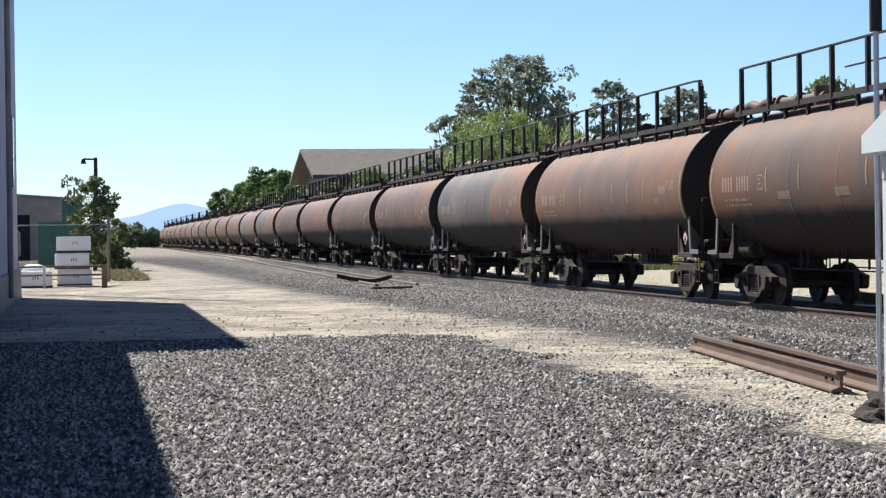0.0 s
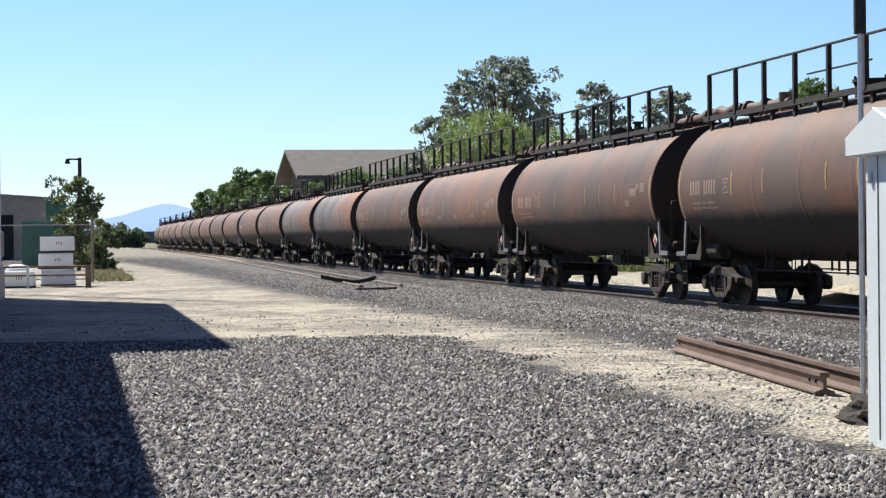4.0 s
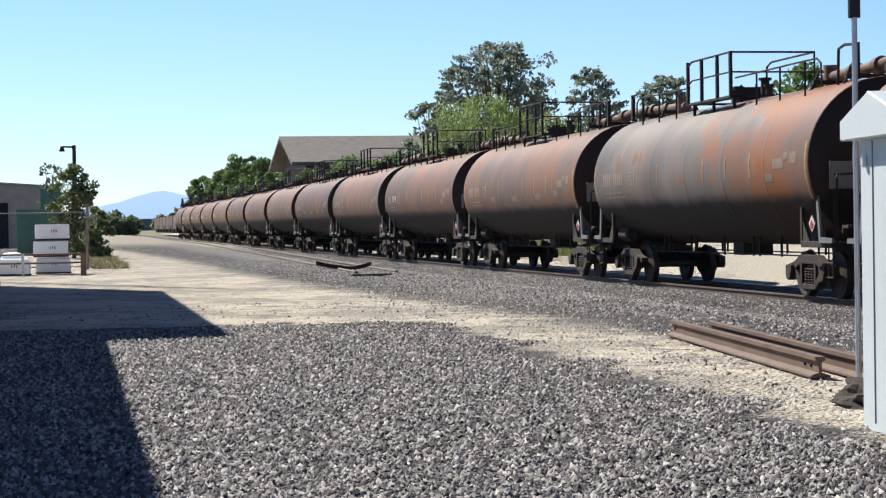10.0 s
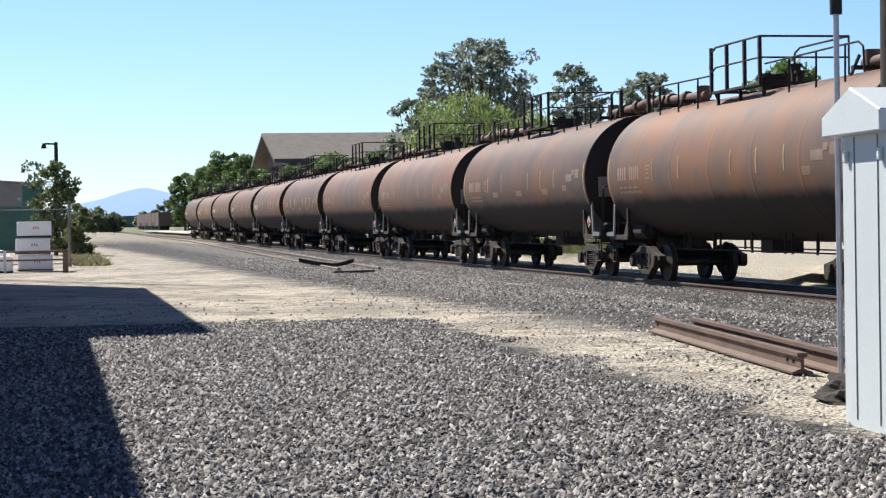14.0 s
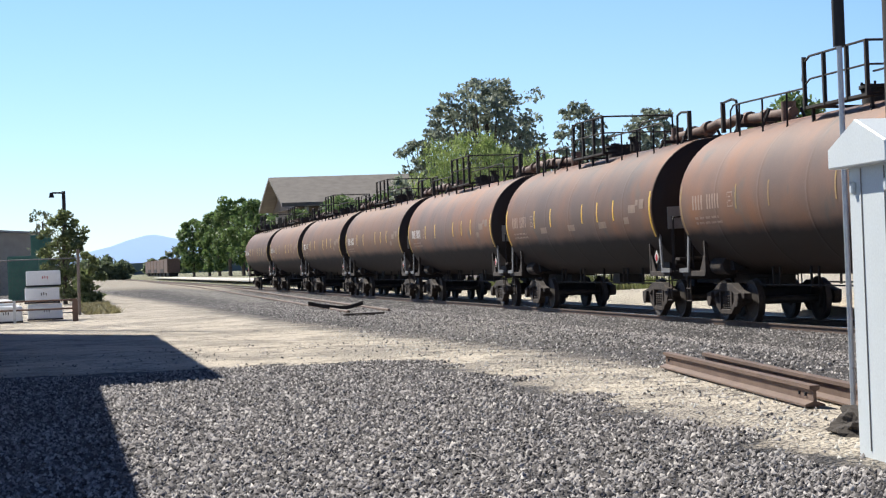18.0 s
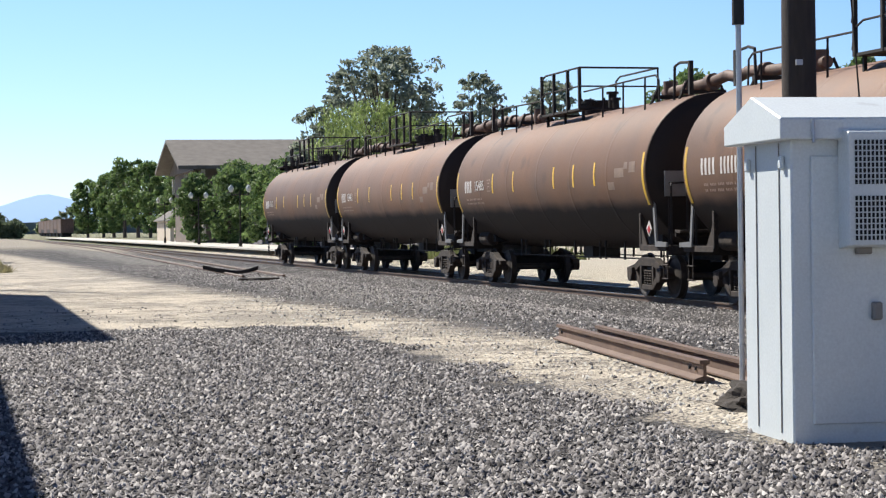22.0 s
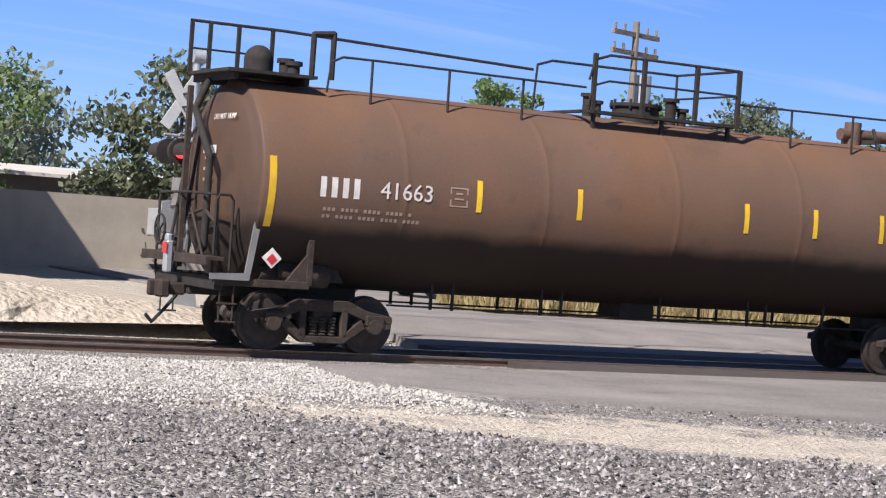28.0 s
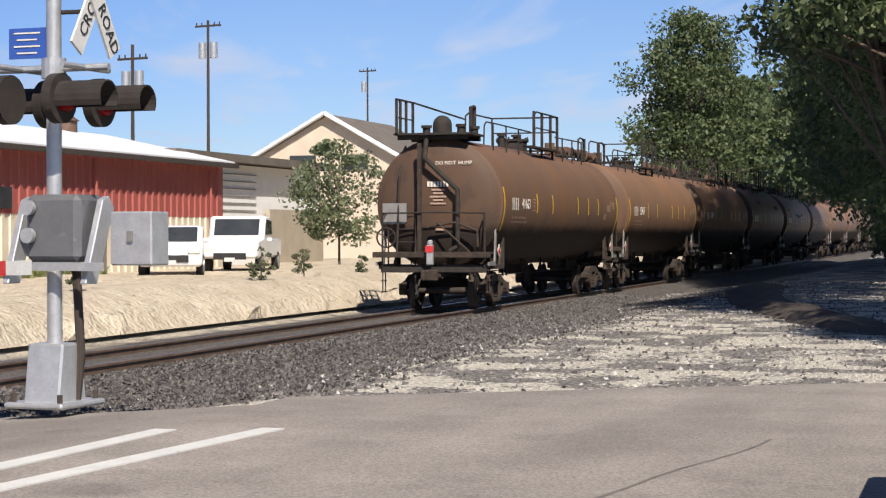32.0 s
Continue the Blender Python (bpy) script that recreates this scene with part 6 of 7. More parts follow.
for x, y in ((-97, 18.9), (-114, 19.4), (-135, 19.6), (-160, 19.8), (-186, 19.8)):
    globe_lamp(x, y)
M_SCREEN = mat("faded_fence_screen", (0.135, 0.12, 0.13), (0.175, 0.155, 0.165), 0.5, 0.9, 0, 0.2, 12, (0.20, 0.19, 0.18), 0.62)
fe = thing("platform_fence", pose(0, 0, 0), "tall chain-link fence with faded grey screening", "fence")
for k2 in range(25):
    x = -156 + k2 * 2.8
    y = 23.7 - (x + 156) * 0.018
    bm = B()
    cyl(bm, (x, y, 0), (x, y, 2.15), 0.04, 8)
    part("post", bm, M_BLACK, fe)
    if k2 < 24:
        bm = B()
        box(bm, (2.72, 0.03, 1.78), (x + 1.4, y - 0.03, 1.02 + 0.02 * (k2 % 3)), (0, 0.4 * (k2 % 3 - 1), -1.03))
        part("screen_panel", bm, M_SCREEN, fe)
bm = B()
cyl(bm, (-156, 23.7, 2.12), (-88.8, 22.49, 2.12), 0.03, 6)
part("rail", bm, M_BLACK, fe)
gt = thing("chain_gate", pose(-94, 18.6, 0), "tall chain-link gate frame at the platform end", "gate")
for a, b in (((0, 0, 0), (0, 0, 2.1)), ((0, 3.0, 0), (0, 3.0, 2.1)), ((0, 0, 2.1), (0, 3.0, 2.1)), ((0, 0, 0.15), (0, 3.0, 0.15))):
    bm = B()
    cyl(bm, a, b, 0.04, 8)
    part("gate_frame", bm, M_BLACK, gt)
grass("platform_weeds", -92, -70, 19.0, 23.5, 5200, 0.5, "yellow-green weeds at the platform's end", L_WEED, seed=6)

# far freight cars, woods and hill
for k2 in range(7):
    x = -470 - k2 * 17
    fc = thing("freight_car", pose(x, 26.5, -0.1), "distant rusty brown boxcar", "freight car", "standing cars")
    bm = B()
    box(bm, (15.5, 3.0, 3.3), (0, 0, 2.7))
    part("body", bm, M_RUST if k2 % 2 else M_PIPE, fc)
    bm = B()
    box(bm, (12, 2.2, 0.9), (0, 0, 0.55))
    part("underframe", bm, M_BLACK, fc)
r = random.Random(9)
for k2 in range(26):
    tree("far_tree", -900 + r.uniform(-120, 120), -120 + k2 * 9.5, r.uniform(6, 12), r.uniform(5, 8), L_OAK, "distant dark tree on the plain", 520, 2.4, 0.05, 200 + k2, 26)


def ridge(name, pts, x, thick, material, label):
    bm = B()
    prism(bm, [(pts[0][0], -20)] + pts + [(pts[-1][0], -20)], x - thick, x, "x")
    return solid(name, bm, material, label, "hill", kind="structure")


ridge("backdrop_hill", [(-900, 10), (-500, 22), (-250, 25), (-40, 28), (30, 36), (90, 48), (120, 58), (140, 63), (152, 66), (170, 67), (184, 64), (200, 60), (225, 55), (260, 49), (330, 42), (500, 36), (900, 28)], -3500, 60, M_HILL, "hazy blue distant mountain")
bm = B()
prism(bm, [(-400, 0), (-400, 5.5), (-120, 6.5), (0, 6.0), (130, 7), (400, 6), (400, 0)], -1100, -1060, "x")
solid("far_woods", bm, M_FARWOOD, "low dark line of distant woods", "woods", kind="structure")


# ---- signal mast with ladder ----
sg = thing("signal_mast", pose(-5.22, 8.70, -0.05), "silver railway signal mast with ladder and number plate", "signal")
bm = B()
cyl(bm, (0, 0, 0.05), (0, 0, 5.5), 0.085, 18)
part("mast", bm, M_GALV, sg, smooth=True)
bm = B()
prism(bm, [(-0.2, 0), (0.2, 0), (0.09, 0.62), (-0.09, 0.62)], -0.1, 0.1)
box(bm, (0.5, 0.5, 0.08), (0, 0, 0.04))
part("base", bm, M_GALV, sg, bevel=0.01)
bm = B()
box(bm, (0.34, 0.24, 0.42), (0.18, -0.18, 1.15))
part("junction_box", bm, M_GALV, sg, bevel=0.012)
bm = B()
cyl(bm, (0.24, -0.2, 0), (0.24, -0.2, 1.0), 0.055, 10)
part("conduit", bm, M_GALV, sg)
for dx in (-0.15, 0.15):
    bm = B()
    box(bm, (0.20, 0.03, 0.86), (dx, -0.10, 4.35))
    pl = part("number_plate", bm, M_RUBBER if dx < 0 else M_GALV, sg, bevel=0.005)
for k2, ch in enumerate("2126"):
    part("numeral", lettering(ch, 0.2, M_RUBBER), None, sg, at=pose(0.15, -0.122, 4.68 - 0.21 * k2, 90, 0, 0))
bm = B()
for y in (-0.12, 0.12):
    box(bm, (1.1, 0.03, 0.05), (-0.35, y, 5.16))
for x in (-0.88, 0.18):
    box(bm, (0.04, 0.3, 0.05), (x, 0, 5.155))
part("platform", bm, M_GALV, sg)
for x in (-1.28, -0.95):
    bm = B()
    cyl(bm, (x, -0.25, 0), (x + 0.05, -0.05, 6.2), 0.022, 8)
    part("ladder_rail", bm, M_GALV, sg)
for k2 in range(17):
    u = (0.35 + 0.34 * k2) / 6.2
    bm = B()
    cyl(bm, (-1.28 + 0.05 * u, -0.25 + 0.2 * u, 6.2 * u), (-0.95 + 0.05 * u, -0.25 + 0.2 * u, 6.2 * u), 0.014, 6)
    part("rung", bm, M_GALV, sg)
for z in (1.6, 3.3):
    bm = B()
    cyl(bm, (-0.95, -0.15, z), (0, 0, z), 0.02, 6)
    part("ladder_stay", bm, M_GALV, sg)

# warehouse behind the cars, wavy tan siding
def corrugated(bm, x0, x1, y, z0, z1, step=0.3, depth=0.06):
    """Siding of raised ribs along x at the plane y, facing -y."""
    k = int((x1 - x0) / step)
    prof = []
    for i in range(k):
        x = x0 + i * step
        prof += [(x, y), (x + step * 0.55, y), (x + step * 0.62, y - depth), (x + step * 0.93, y - depth)]
    prof.append((x1, y))
    lo = [bm.verts.new((px, py, z0)) for px, py in prof]
    hi = [bm.verts.new((px, py, z1)) for px, py in prof]
    for i in range(len(prof) - 1):
        bm.faces.new((lo[i], lo[i + 1], hi[i + 1], hi[i]))
    return bm


ware = house("warehouse", -27, 4.5, 32, 52, 6.2, 1.0, M_CREAM, M_ROOF, "tall cream ribbed metal warehouse beyond the track", base=0.1)
bm = B()
corrugated(bm, -27, 4.5, 31.97, 0.0, 3.6, 0.36)
part("siding", bm, M_CREAM, ware)
bm = B()
corrugated(bm, -27, 4.5, 31.93, 3.9, 6.1, 0.36)
part("siding", bm, M_CREAM, ware)
tree("oak_tree", -21.2, -10.3, 14.5, 2.8, L_OAK, "tall shade tree at the edge of the paving", 9000, 0.26, 0.55, 141, 110, puff=0.9)
tree("oak_tree", -66, 45.5, 11.4, 4.7, L_OAK, "broad dense green tree beyond the track", 14000, 0.30, 0.2, 51, 90, puff=0.8)
tree("oak_tree", -96, 43, 7.6, 4.6, L_STREET, "green tree beyond the track", 5200, 0.5, 0.1, 52, 50)
for k2, (x, y, h) in enumerate(((-112, 40, 6), (-106, 58, 7), (-60, 62, 6.5), (-45, 60, 6), (-118, 47, 6.5), (-70, 66, 7))):
    tree("oak_tree", x, y, h, 3.6, L_STREET, "green tree in the row beyond the track", 3600, 0.5, 0.08, 60 + k2, 40)
# ---- road crossing ----
def asphalt():
    m = mat("worn_asphalt", (0.20, 0.178, 0.158), (0.245, 0.22, 0.195), 0.3, 0.9, 0, 0.25, 60, (0.165, 0.147, 0.13), 0.62)
    n, l = m.node_tree.nodes, m.node_tree.links
    p = n["Principled BSDF"]
    src = p.inputs["Base Color"].links[0].from_socket
    co = n.new("ShaderNodeTexCoord")
    for scale, low, high, stretch in ((1.0, 0.86, 1.16, (0.07, 0.5, 1)), (0.9, 0.90, 1.12, (1, 1, 1)), (45.0, 0.72, 1.28, (1, 1, 1))):
        mp = n.new("ShaderNodeMapping")
        mp.inputs["Scale"].default_value = stretch
        l.new(co.outputs["Object"], mp.inputs["Vector"])
        no = n.new("ShaderNodeTexNoise")
        no.inputs["Scale"].default_value, no.inputs["Detail"].default_value = scale, 4.0
        l.new(mp.outputs["Vector"], no.inputs["Vector"])
        mr = n.new("ShaderNodeMapRange")
        mr.inputs["From Min"].default_value, mr.inputs["From Max"].default_value = 0.35, 0.65
        mr.inputs["To Min"].default_value, mr.inputs["To Max"].default_value = low, high
        l.new(no.outputs["Fac"], mr.inputs["Value"])
        sc = n.new("ShaderNodeVectorMath")
        sc.operation = "SCALE"
        l.new(src, sc.inputs[0])
        l.new(mr.outputs["Result"], sc.inputs["Scale"])
        src = sc.outputs["Vector"]
    l.new(src, p.inputs["Base Color"])
    return m


M_ROAD = asphalt()
bm = B()
prism(bm, [(3.4, 9.0), (3.0, 6.6), (4.2, 5.2), (6.8, 4.0), (10.0, 2.6), (13.4, -0.8), (14.6, -6.0), (13.4, -14), (12, -60), (60, -60), (34, -3.0), (30.1, 4.4), (27.3, 9.0)], -0.25, 0.03, "z")
solid("road", bm, M_ROAD, "worn grey asphalt road up to the crossing", "road", kind="structure")
bm = B()
prism(bm, [(9.0, 0.03), (12.9, -0.24), (12.9, -0.7), (9.0, -0.7)], 8.2, 26.4, "x")
solid("road", bm, M_ROAD, "worn grey asphalt ramp to the rails", "road", kind="structure")
bm = B()
prism(bm, [(17.9, -0.24), (20.5, 0.06), (60, 0.06), (60, -0.7), (17.9, -0.7)], 9.5, 25.1, "x")
solid("road", bm, M_ROAD, "worn grey asphalt road beyond the crossing", "road", kind="structure")
for y0, y1 in ((12.9, 14.55), (14.73, 16.07), (16.25, 17.9)):
    bm = B()
    prism(bm, [(9.5, y0), (27.0, y0), (27.0, y1), (9.5, y1)], -0.6, -0.245, "z")
    solid("crossing_panel", bm, M_TIE, "dark timber crossing panel beside the rail", "crossing", "crossing panels", kind="structure")
LINES = (((15.80, 9.09), (23.97, 8.85)), ((16.97, 8.66), (24.28, 8.01)))
for p, q in LINES:
    a = math.atan2(q[1] - p[1], q[0] - p[0])
    bm = B()
    box(bm, (math.dist(p, q), 0.2, 0.012), ((p[0] + q[0]) / 2, (p[1] + q[1]) / 2, 0.034), (0, 0, math.degrees(a)))
    solid("road_marking", bm, M_PAINT, "worn white road stripe on the asphalt", "road marking", "stop lines", kind="structure")


for p, q, w in (((10.90, 11.9), (20.0, 11.35), 0.06), ((9.6, 4.6), (17.2, 5.2), 0.022), ((13.0, 6.2), (15.2, 5.6), 0.028), ((17.2, 5.2), (24.5, 3.9), 0.022)):
    bm = B()
    n = 14
    rows = []
    for i in range(n + 1):
        u = i / n
        x, y = p[0] + (q[0] - p[0]) * u, p[1] + (q[1] - p[1]) * u + 0.10 * noise.noise((u * 5, p[0], 2.0))
        h = w * (0.6 + 0.5 * abs(noise.noise((u * 9, p[1], 5.0))))
        z = 0.0335 if y < 9.0 else 0.0335 - (y - 9.0) * 0.0692
        rows.append((bm.verts.new((x, y - h, z)), bm.verts.new((x, y + h, z))))
    for a, b in zip(rows, rows[1:]):
        bm.faces.new((a[0], b[0], b[1], a[1]))
    solid("road_seam", bm, M_TAR, "dark tar seam sealed into the asphalt", "road seam", "tar seams", kind="structure")

# ---- crossing gate ----
def flasher(parent, x, s, lit=False):
    """A lamp facing local s * y, with a black plate and a long hood."""
    y, z = s * 0.34, 2.98
    bm = B()
    cyl(bm, (x, y, z), (x, y - s * 0.10, z), 0.24, 24)
    f = part("flasher_plate", bm, M_BLACK, parent, smooth=True)
    bm = B()
    outer, inner = [], []
    for k in range(13):
        a = radians(-30 + 240 * k / 12)
        outer.append((x + 0.165 * math.cos(a), z + 0.165 * math.sin(a)))
        inner.append((x + 0.152 * math.cos(a), z + 0.152 * math.sin(a)))
    prism(bm, outer + inner[::-1], min(y, y + s * 0.5), max(y, y + s * 0.5))
    part("hood", bm, M_BLACK, f, "long black hood over the lamp")
    bm = B()
    cyl(bm, (x, y, z), (x, y + s * 0.05, z), 0.13, 18)
    part("lens", bm, M_LENSLIT if lit else M_LENS, f, "red signal lens")


def gate_signal(at, label, arm=True, lit=False):
    g = thing("crossing_signal", at, label, "crossing signal", "crossing signals")
    bm = B()
    cyl(bm, (0, 0, 0.3), (0, 0, 4.72), 0.075, 18)
    part("mast", bm, M_GALV, g, smooth=True)
    bm = B()
    prism(bm, [(-0.26, 0.0), (0.26, 0.0), (0.17, 0.62), (-0.17, 0.62)], -0.2, 0.2)
    box(bm, (0.8, 0.66, 0.06), (0, 0, 0.03))
    part("base", bm, M_GALV, g, bevel=0.02)
    bm = B()
    cyl(bm, (0.10, 0, 4.80), (-0.10, 0, 4.80), 0.12, 18, 0.17)
    cyl(bm, (0, 0, 4.67), (0, 0, 4.77), 0.05, 8)
    part("bell", bm, M_GALV, g, smooth=True)
    for k2, (words, ang) in enumerate((("CROSSING", -58), ("RAIL ROAD", 58))):
        bm = B()
        box(bm, (1.22, 0.025, 0.22), (0, 0, 0))
        pl = part("crossbuck", bm, M_PAINT, g, at=pose(0.06, -0.42 - 0.03 * k2, 3.98, 0, ang, 0))
        for word, off in ((words, 0.0),) if k2 == 0 else (("RAIL", -0.35), ("ROAD", 0.35)):
            part("crossbuck_words", lettering(word, 0.19, M_RUBBER), None, pl, at=pose(off, -0.018, 0, 90, 0, 0))
    for z in (3.85, 4.1):
        bm = B()
        cyl(bm, (0.03, 0, z), (0.06, -0.40, z), 0.022, 6)
        part("crossbuck_bracket", bm, M_BLACK, g)
    bm = B()
    box(bm, (0.02, 0.42, 0.30), (-0.06, 0.26, 3.55))
    bs = part("information_sign", bm, M_BLUE, g, "small blue information sign")
    bm = B()
    for k2 in range(4):
        box(bm, (0.006, 0.3 - 0.07 * (k2 % 2), 0.014), (-0.074, 0.26, 3.65 - 0.065 * k2))
    part("writing", bm, M_WHITE, bs)
    bm = B()
    cyl(bm, (0, -0.62, 3.3), (0, 0.62, 3.3), 0.035, 10)
    cyl(bm, (-0.42, -0.36, 3.3), (0.42, -0.36, 3.3), 0.03, 8)
    cyl(bm, (-0.42, 0.36, 3.3), (0.42, 0.36, 3.3), 0.03, 8)
    cyl(bm, (0, 0, 3.2), (0, 0, 3.4), 0.12, 14)
    part("crossarm", bm, M_GALV, g)
    for s in (-1, 1):
        for x in (-0.36, 0.36):
            flasher(g, x, s, lit and x * s > 0)
    bm = B()
    box(bm, (0.52, 0.62, 0.66), (0.12, -0.05, 1.74))
    part("gate_mechanism", bm, M_MOTOR, g, "dark grey gate motor housing", bevel=0.06)
    for k2, z in enumerate((1.94, 1.67)):
        bm = B()
        cyl(bm, (-0.16, 0.18, z), (-0.22, 0.18, z), 0.075, 14)
        part("inspection_cap", bm, M_GALV, g, smooth=True)
    for s in (-1, 1):
        bm = B()
        prism(bm, [(-0.20, 1.20), (0.02, 1.20), (0.34, 1.94), (0.24, 2.06), (0.12, 2.02)], s * 0.44 - 0.035, s * 0.44 + 0.035)
        part("counterweight_arm", bm, M_GALV, g, bevel=0.01)
    bm = B()
    box(bm, (0.34, 0.46, 0.52), (0.16, -0.86, 1.64))
    cb = part("control_box", bm, M_GALV, g, bevel=0.015)
    bm = B()
    box(bm, (0.03, 0.06, 0.1), (-0.02, -0.86, 1.66))
    part("latch", bm, M_PANEL, cb)
    bm = B()
    box(bm, (0.1, 1.5, 0.08), (-0.2, 0.1, 1.37))
    part("support_bar", bm, M_GALV, g)
    bm = B()
    pipe(bm, [(0.1, -0.18, 0.05), (0.12, -0.22, 0.5), (0.1, -0.18, 1.42)], 0.045, 8)
    part("cable_conduit", bm, M_POLE, g)
    for x in (-0.32, 0.32):
        for y in (-0.26, 0.26):
            bm = B()
            cyl(bm, (x, y, 0.05), (x, y, 0.14), 0.03, 6)
            part("anchor_bolt", bm, M_POLE, g)
    if arm:
        for k2 in range(20):
            bm = B()
            x = -0.75 - 0.42 * k2
            prism(bm, [(x, 1.30), (x - 0.42, 1.305), (x - 0.42, 1.435 - 0.0012 * k2), (x, 1.44)], -0.235, -0.205)
            part("gate_arm", bm, M_RED if k2 % 2 else M_PAINT, g, "red and white striped gate arm" if k2 == 0 else "")
    return g


gate_signal(pose(26.31, 11.05, -0.02, 0, 0, -6), "silver crossing signal with lowered striped gate and crossbuck")
gate_signal(pose(6.0, 21.0, 0, 0, 0, 184), "far crossing signal with lowered striped gate and red lamps", True, True)

# ---- far side of the crossing ----
def earth_bank(x0, x1, rise, label, taper=4.0):
    """An eroded slope beyond the track, with gullies; it dies out at both ends."""
    bm = B()
    prof = [(18.4, 0.0), (18.9, 0.2), (19.3, 0.42), (19.7, 0.60), (20.1, 0.70), (20.8, 0.72), (24.0, 0.66), (31.5, 0.62)]
    cols = []
    for x in np.arange(x0, x1, 0.55):
        row = []
        fade = min(1.0, max(0.0, (x - x0) / taper), max(0.0, (x1 - x) / taper))
        for y, z in prof:
            j = noise.noise((x * 0.4, y * 0.7, 3.0)) * 0.45 + noise.noise((x * 1.3, y * 2.0, 7.0)) * 0.3 + abs(noise.noise((x * 1.9, y * 0.5, 1.0))) * -0.5
            row.append(bm.verts.new((x, y + j * (1.0 if 18.5 < y < 23 else 0), (max(0.0, z * rise + j * 0.3) if y > 18.5 else -0.25) * fade - 0.03)))
        cols.append(row)
    for a, b in zip(cols, cols[1:]):
        for i in range(len(prof) - 1):
            bm.faces.new((a[i], a[i + 1], b[i + 1], b[i]))
    solid("earth_bank", bm, M_BANK, label, "bank", kind="structure")


earth_bank(33, 240, 0.82, "eroded pale sandy bank along the track")
earth_bank(-48, 7.5, 1.15, "low pale sandy bank behind the cars", 9.0)


def ribbed_building(name, x0, x1, y0, y1, h, rise, base, label):
    ob = thing(name, pose(0, 0, base), label, "building")
    bm = B()
    prism(bm, [(y0 + 0.1, 0), (y1, 0), (y1, h), ((y0 + y1) / 2, h + rise), (y0 + 0.1, h)], x0 + 0.1, x1, "x")
    part("wall", bm, M_REDWALL, ob)
    bm = B()
    corrugated(bm, x0, x1, y0 + 0.06, 0.0, h * 0.50, 0.5, 0.05)
    part("siding", bm, M_CREAM, ob, "cream ribbed lower siding")
    bm = B()
    corrugated(bm, x0, x1, y0 + 0.04, h * 0.50, h, 0.5, 0.05)
    part("siding", bm, M_REDWALL, ob, "red ribbed upper siding")
    bm = B()
    box(bm, (0.06, y1 - y0, h * 0.42), (x0 + 0.06, (y0 + y1) / 2, h * 0.21))
    part("siding", bm, M_CREAM, ob, "cream lower end wall")
    bm = B()
    c, w = (y0 + y1) / 2, (y1 - y0) / 2
    o = 0.35
    k = rise / w
    prism(bm, [(y0 - o, h - k * o), (c, h + rise), (y1 + o, h - k * o), (y1 + o, h - k * o + 0.2), (c, h + rise + 0.22), (y0 - o, h - k * o + 0.2)], x0 - 0.4, x1 + 0.2, "x")
    part("roof", bm, M_WROOF, ob, "white sheet-metal roof")
    bm = B()
    box(bm, (x1 - x0 + 0.6, 0.14, 0.16), ((x0 + x1) / 2, y0 - o - 0.05, h - k * o + 0.06))
    part("gutter", bm, M_POLE, ob, "dark gutter")
    for x in np.linspace(x0 + 3, x1 - 3, 4):
        bm = B()
        cyl(bm, (x, c, h + rise), (x, c, h + rise + 0.55), 0.36, 14)
        cyl(bm, (x, c, h + rise + 0.55), (x, c, h + rise + 0.8), 0.45, 14, 0.1)
        part("roof_vent", bm, M_PIPE, ob, "rusty roof ventilator", smooth=True)
    for x, z, ww, hh in ((x0 + 6.8, h * 0.62, 0.9, 0.6), (x0 + 9.8, h * 0.62, 0.9, 0.6), (x0 + 12.3, h * 0.62, 0.9, 0.6)):
        bm = B()
        box(bm, (ww, 0.08, hh), (x, y0 - 0.02, z))
        part("window", bm, M_GLASS, ob)
    bm = B()
    box(bm, (1.1, 0.08, 2.2), (x0 + 18.2, y0 - 0.02, 1.12))
    dr = part("door", bm, M_PANEL, ob, "grey steel side door")
    bm = B()
    cyl(bm, (x0 + 18.6, y0 - 0.06, 1.05), (x0 + 18.6, y0 - 0.12, 1.05), 0.04, 8)
    part("door_handle", bm, M_POLE, dr)
    for x in (x0 + 2.0, x0 + 18, x0 + 27):
        bm = B()
        cyl(bm, (x, y0 - 0.08, 0), (x, y0 - 0.08, h - 0.2), 0.05, 8)
        part("downpipe", bm, M_REDWALL, ob)
    for y, ww in ((c - 0.4, 1.8), (y0 + 1.0, 1.1)):
        bm = B()
        lathe(bm, [(-0.01, 0.9 * ww / 1.8), (0.9, 0.9 * ww / 1.8)], 20, pose(x0 - 0.9, y, 2.25))
        part("awning", bm, M_CREAM, ob, "cream canvas barrel awning", smooth=True)
        bm = B()
        box(bm, (0.1, ww * 0.8, 2.0), (x0 + 0.02, y, 1.1))
        part("doorway", bm, M_DARK, ob)
    return ob


ribbed_building("red_building", 45.0, 73.4, 28.4, 37.6, 3.68, 0.95, 0.40, "red and cream ribbed metal building with white roof")
wsh = thing("white_shed", pose(0, 0, 0.45), "white shed with horizontal siding and flat roof", "shed")
bm = B()
box(bm, (16.4, 8, 3.9), (81.2, 34.5, 1.95))
part("wall", bm, M_BIN, wsh)
for k2 in range(12):
    bm = B()
    box(bm, (8.6, 0.05, 0.028), (77.6, 30.475, 0.45 + 0.28 * k2))
    part("siding_lap", bm, M_PANEL, wsh)
bm = B()
box(bm, (17.2, 9, 0.3), (81.2, 34.4, 4.1))
part("roof", bm, M_SHINGLE, wsh)
bm = B()
box(bm, (6.5, 0.2, 2.2), (86, 30.3, 1.1))
part("board_fence", bm, M_TAN, wsh, "tan board fence panel")
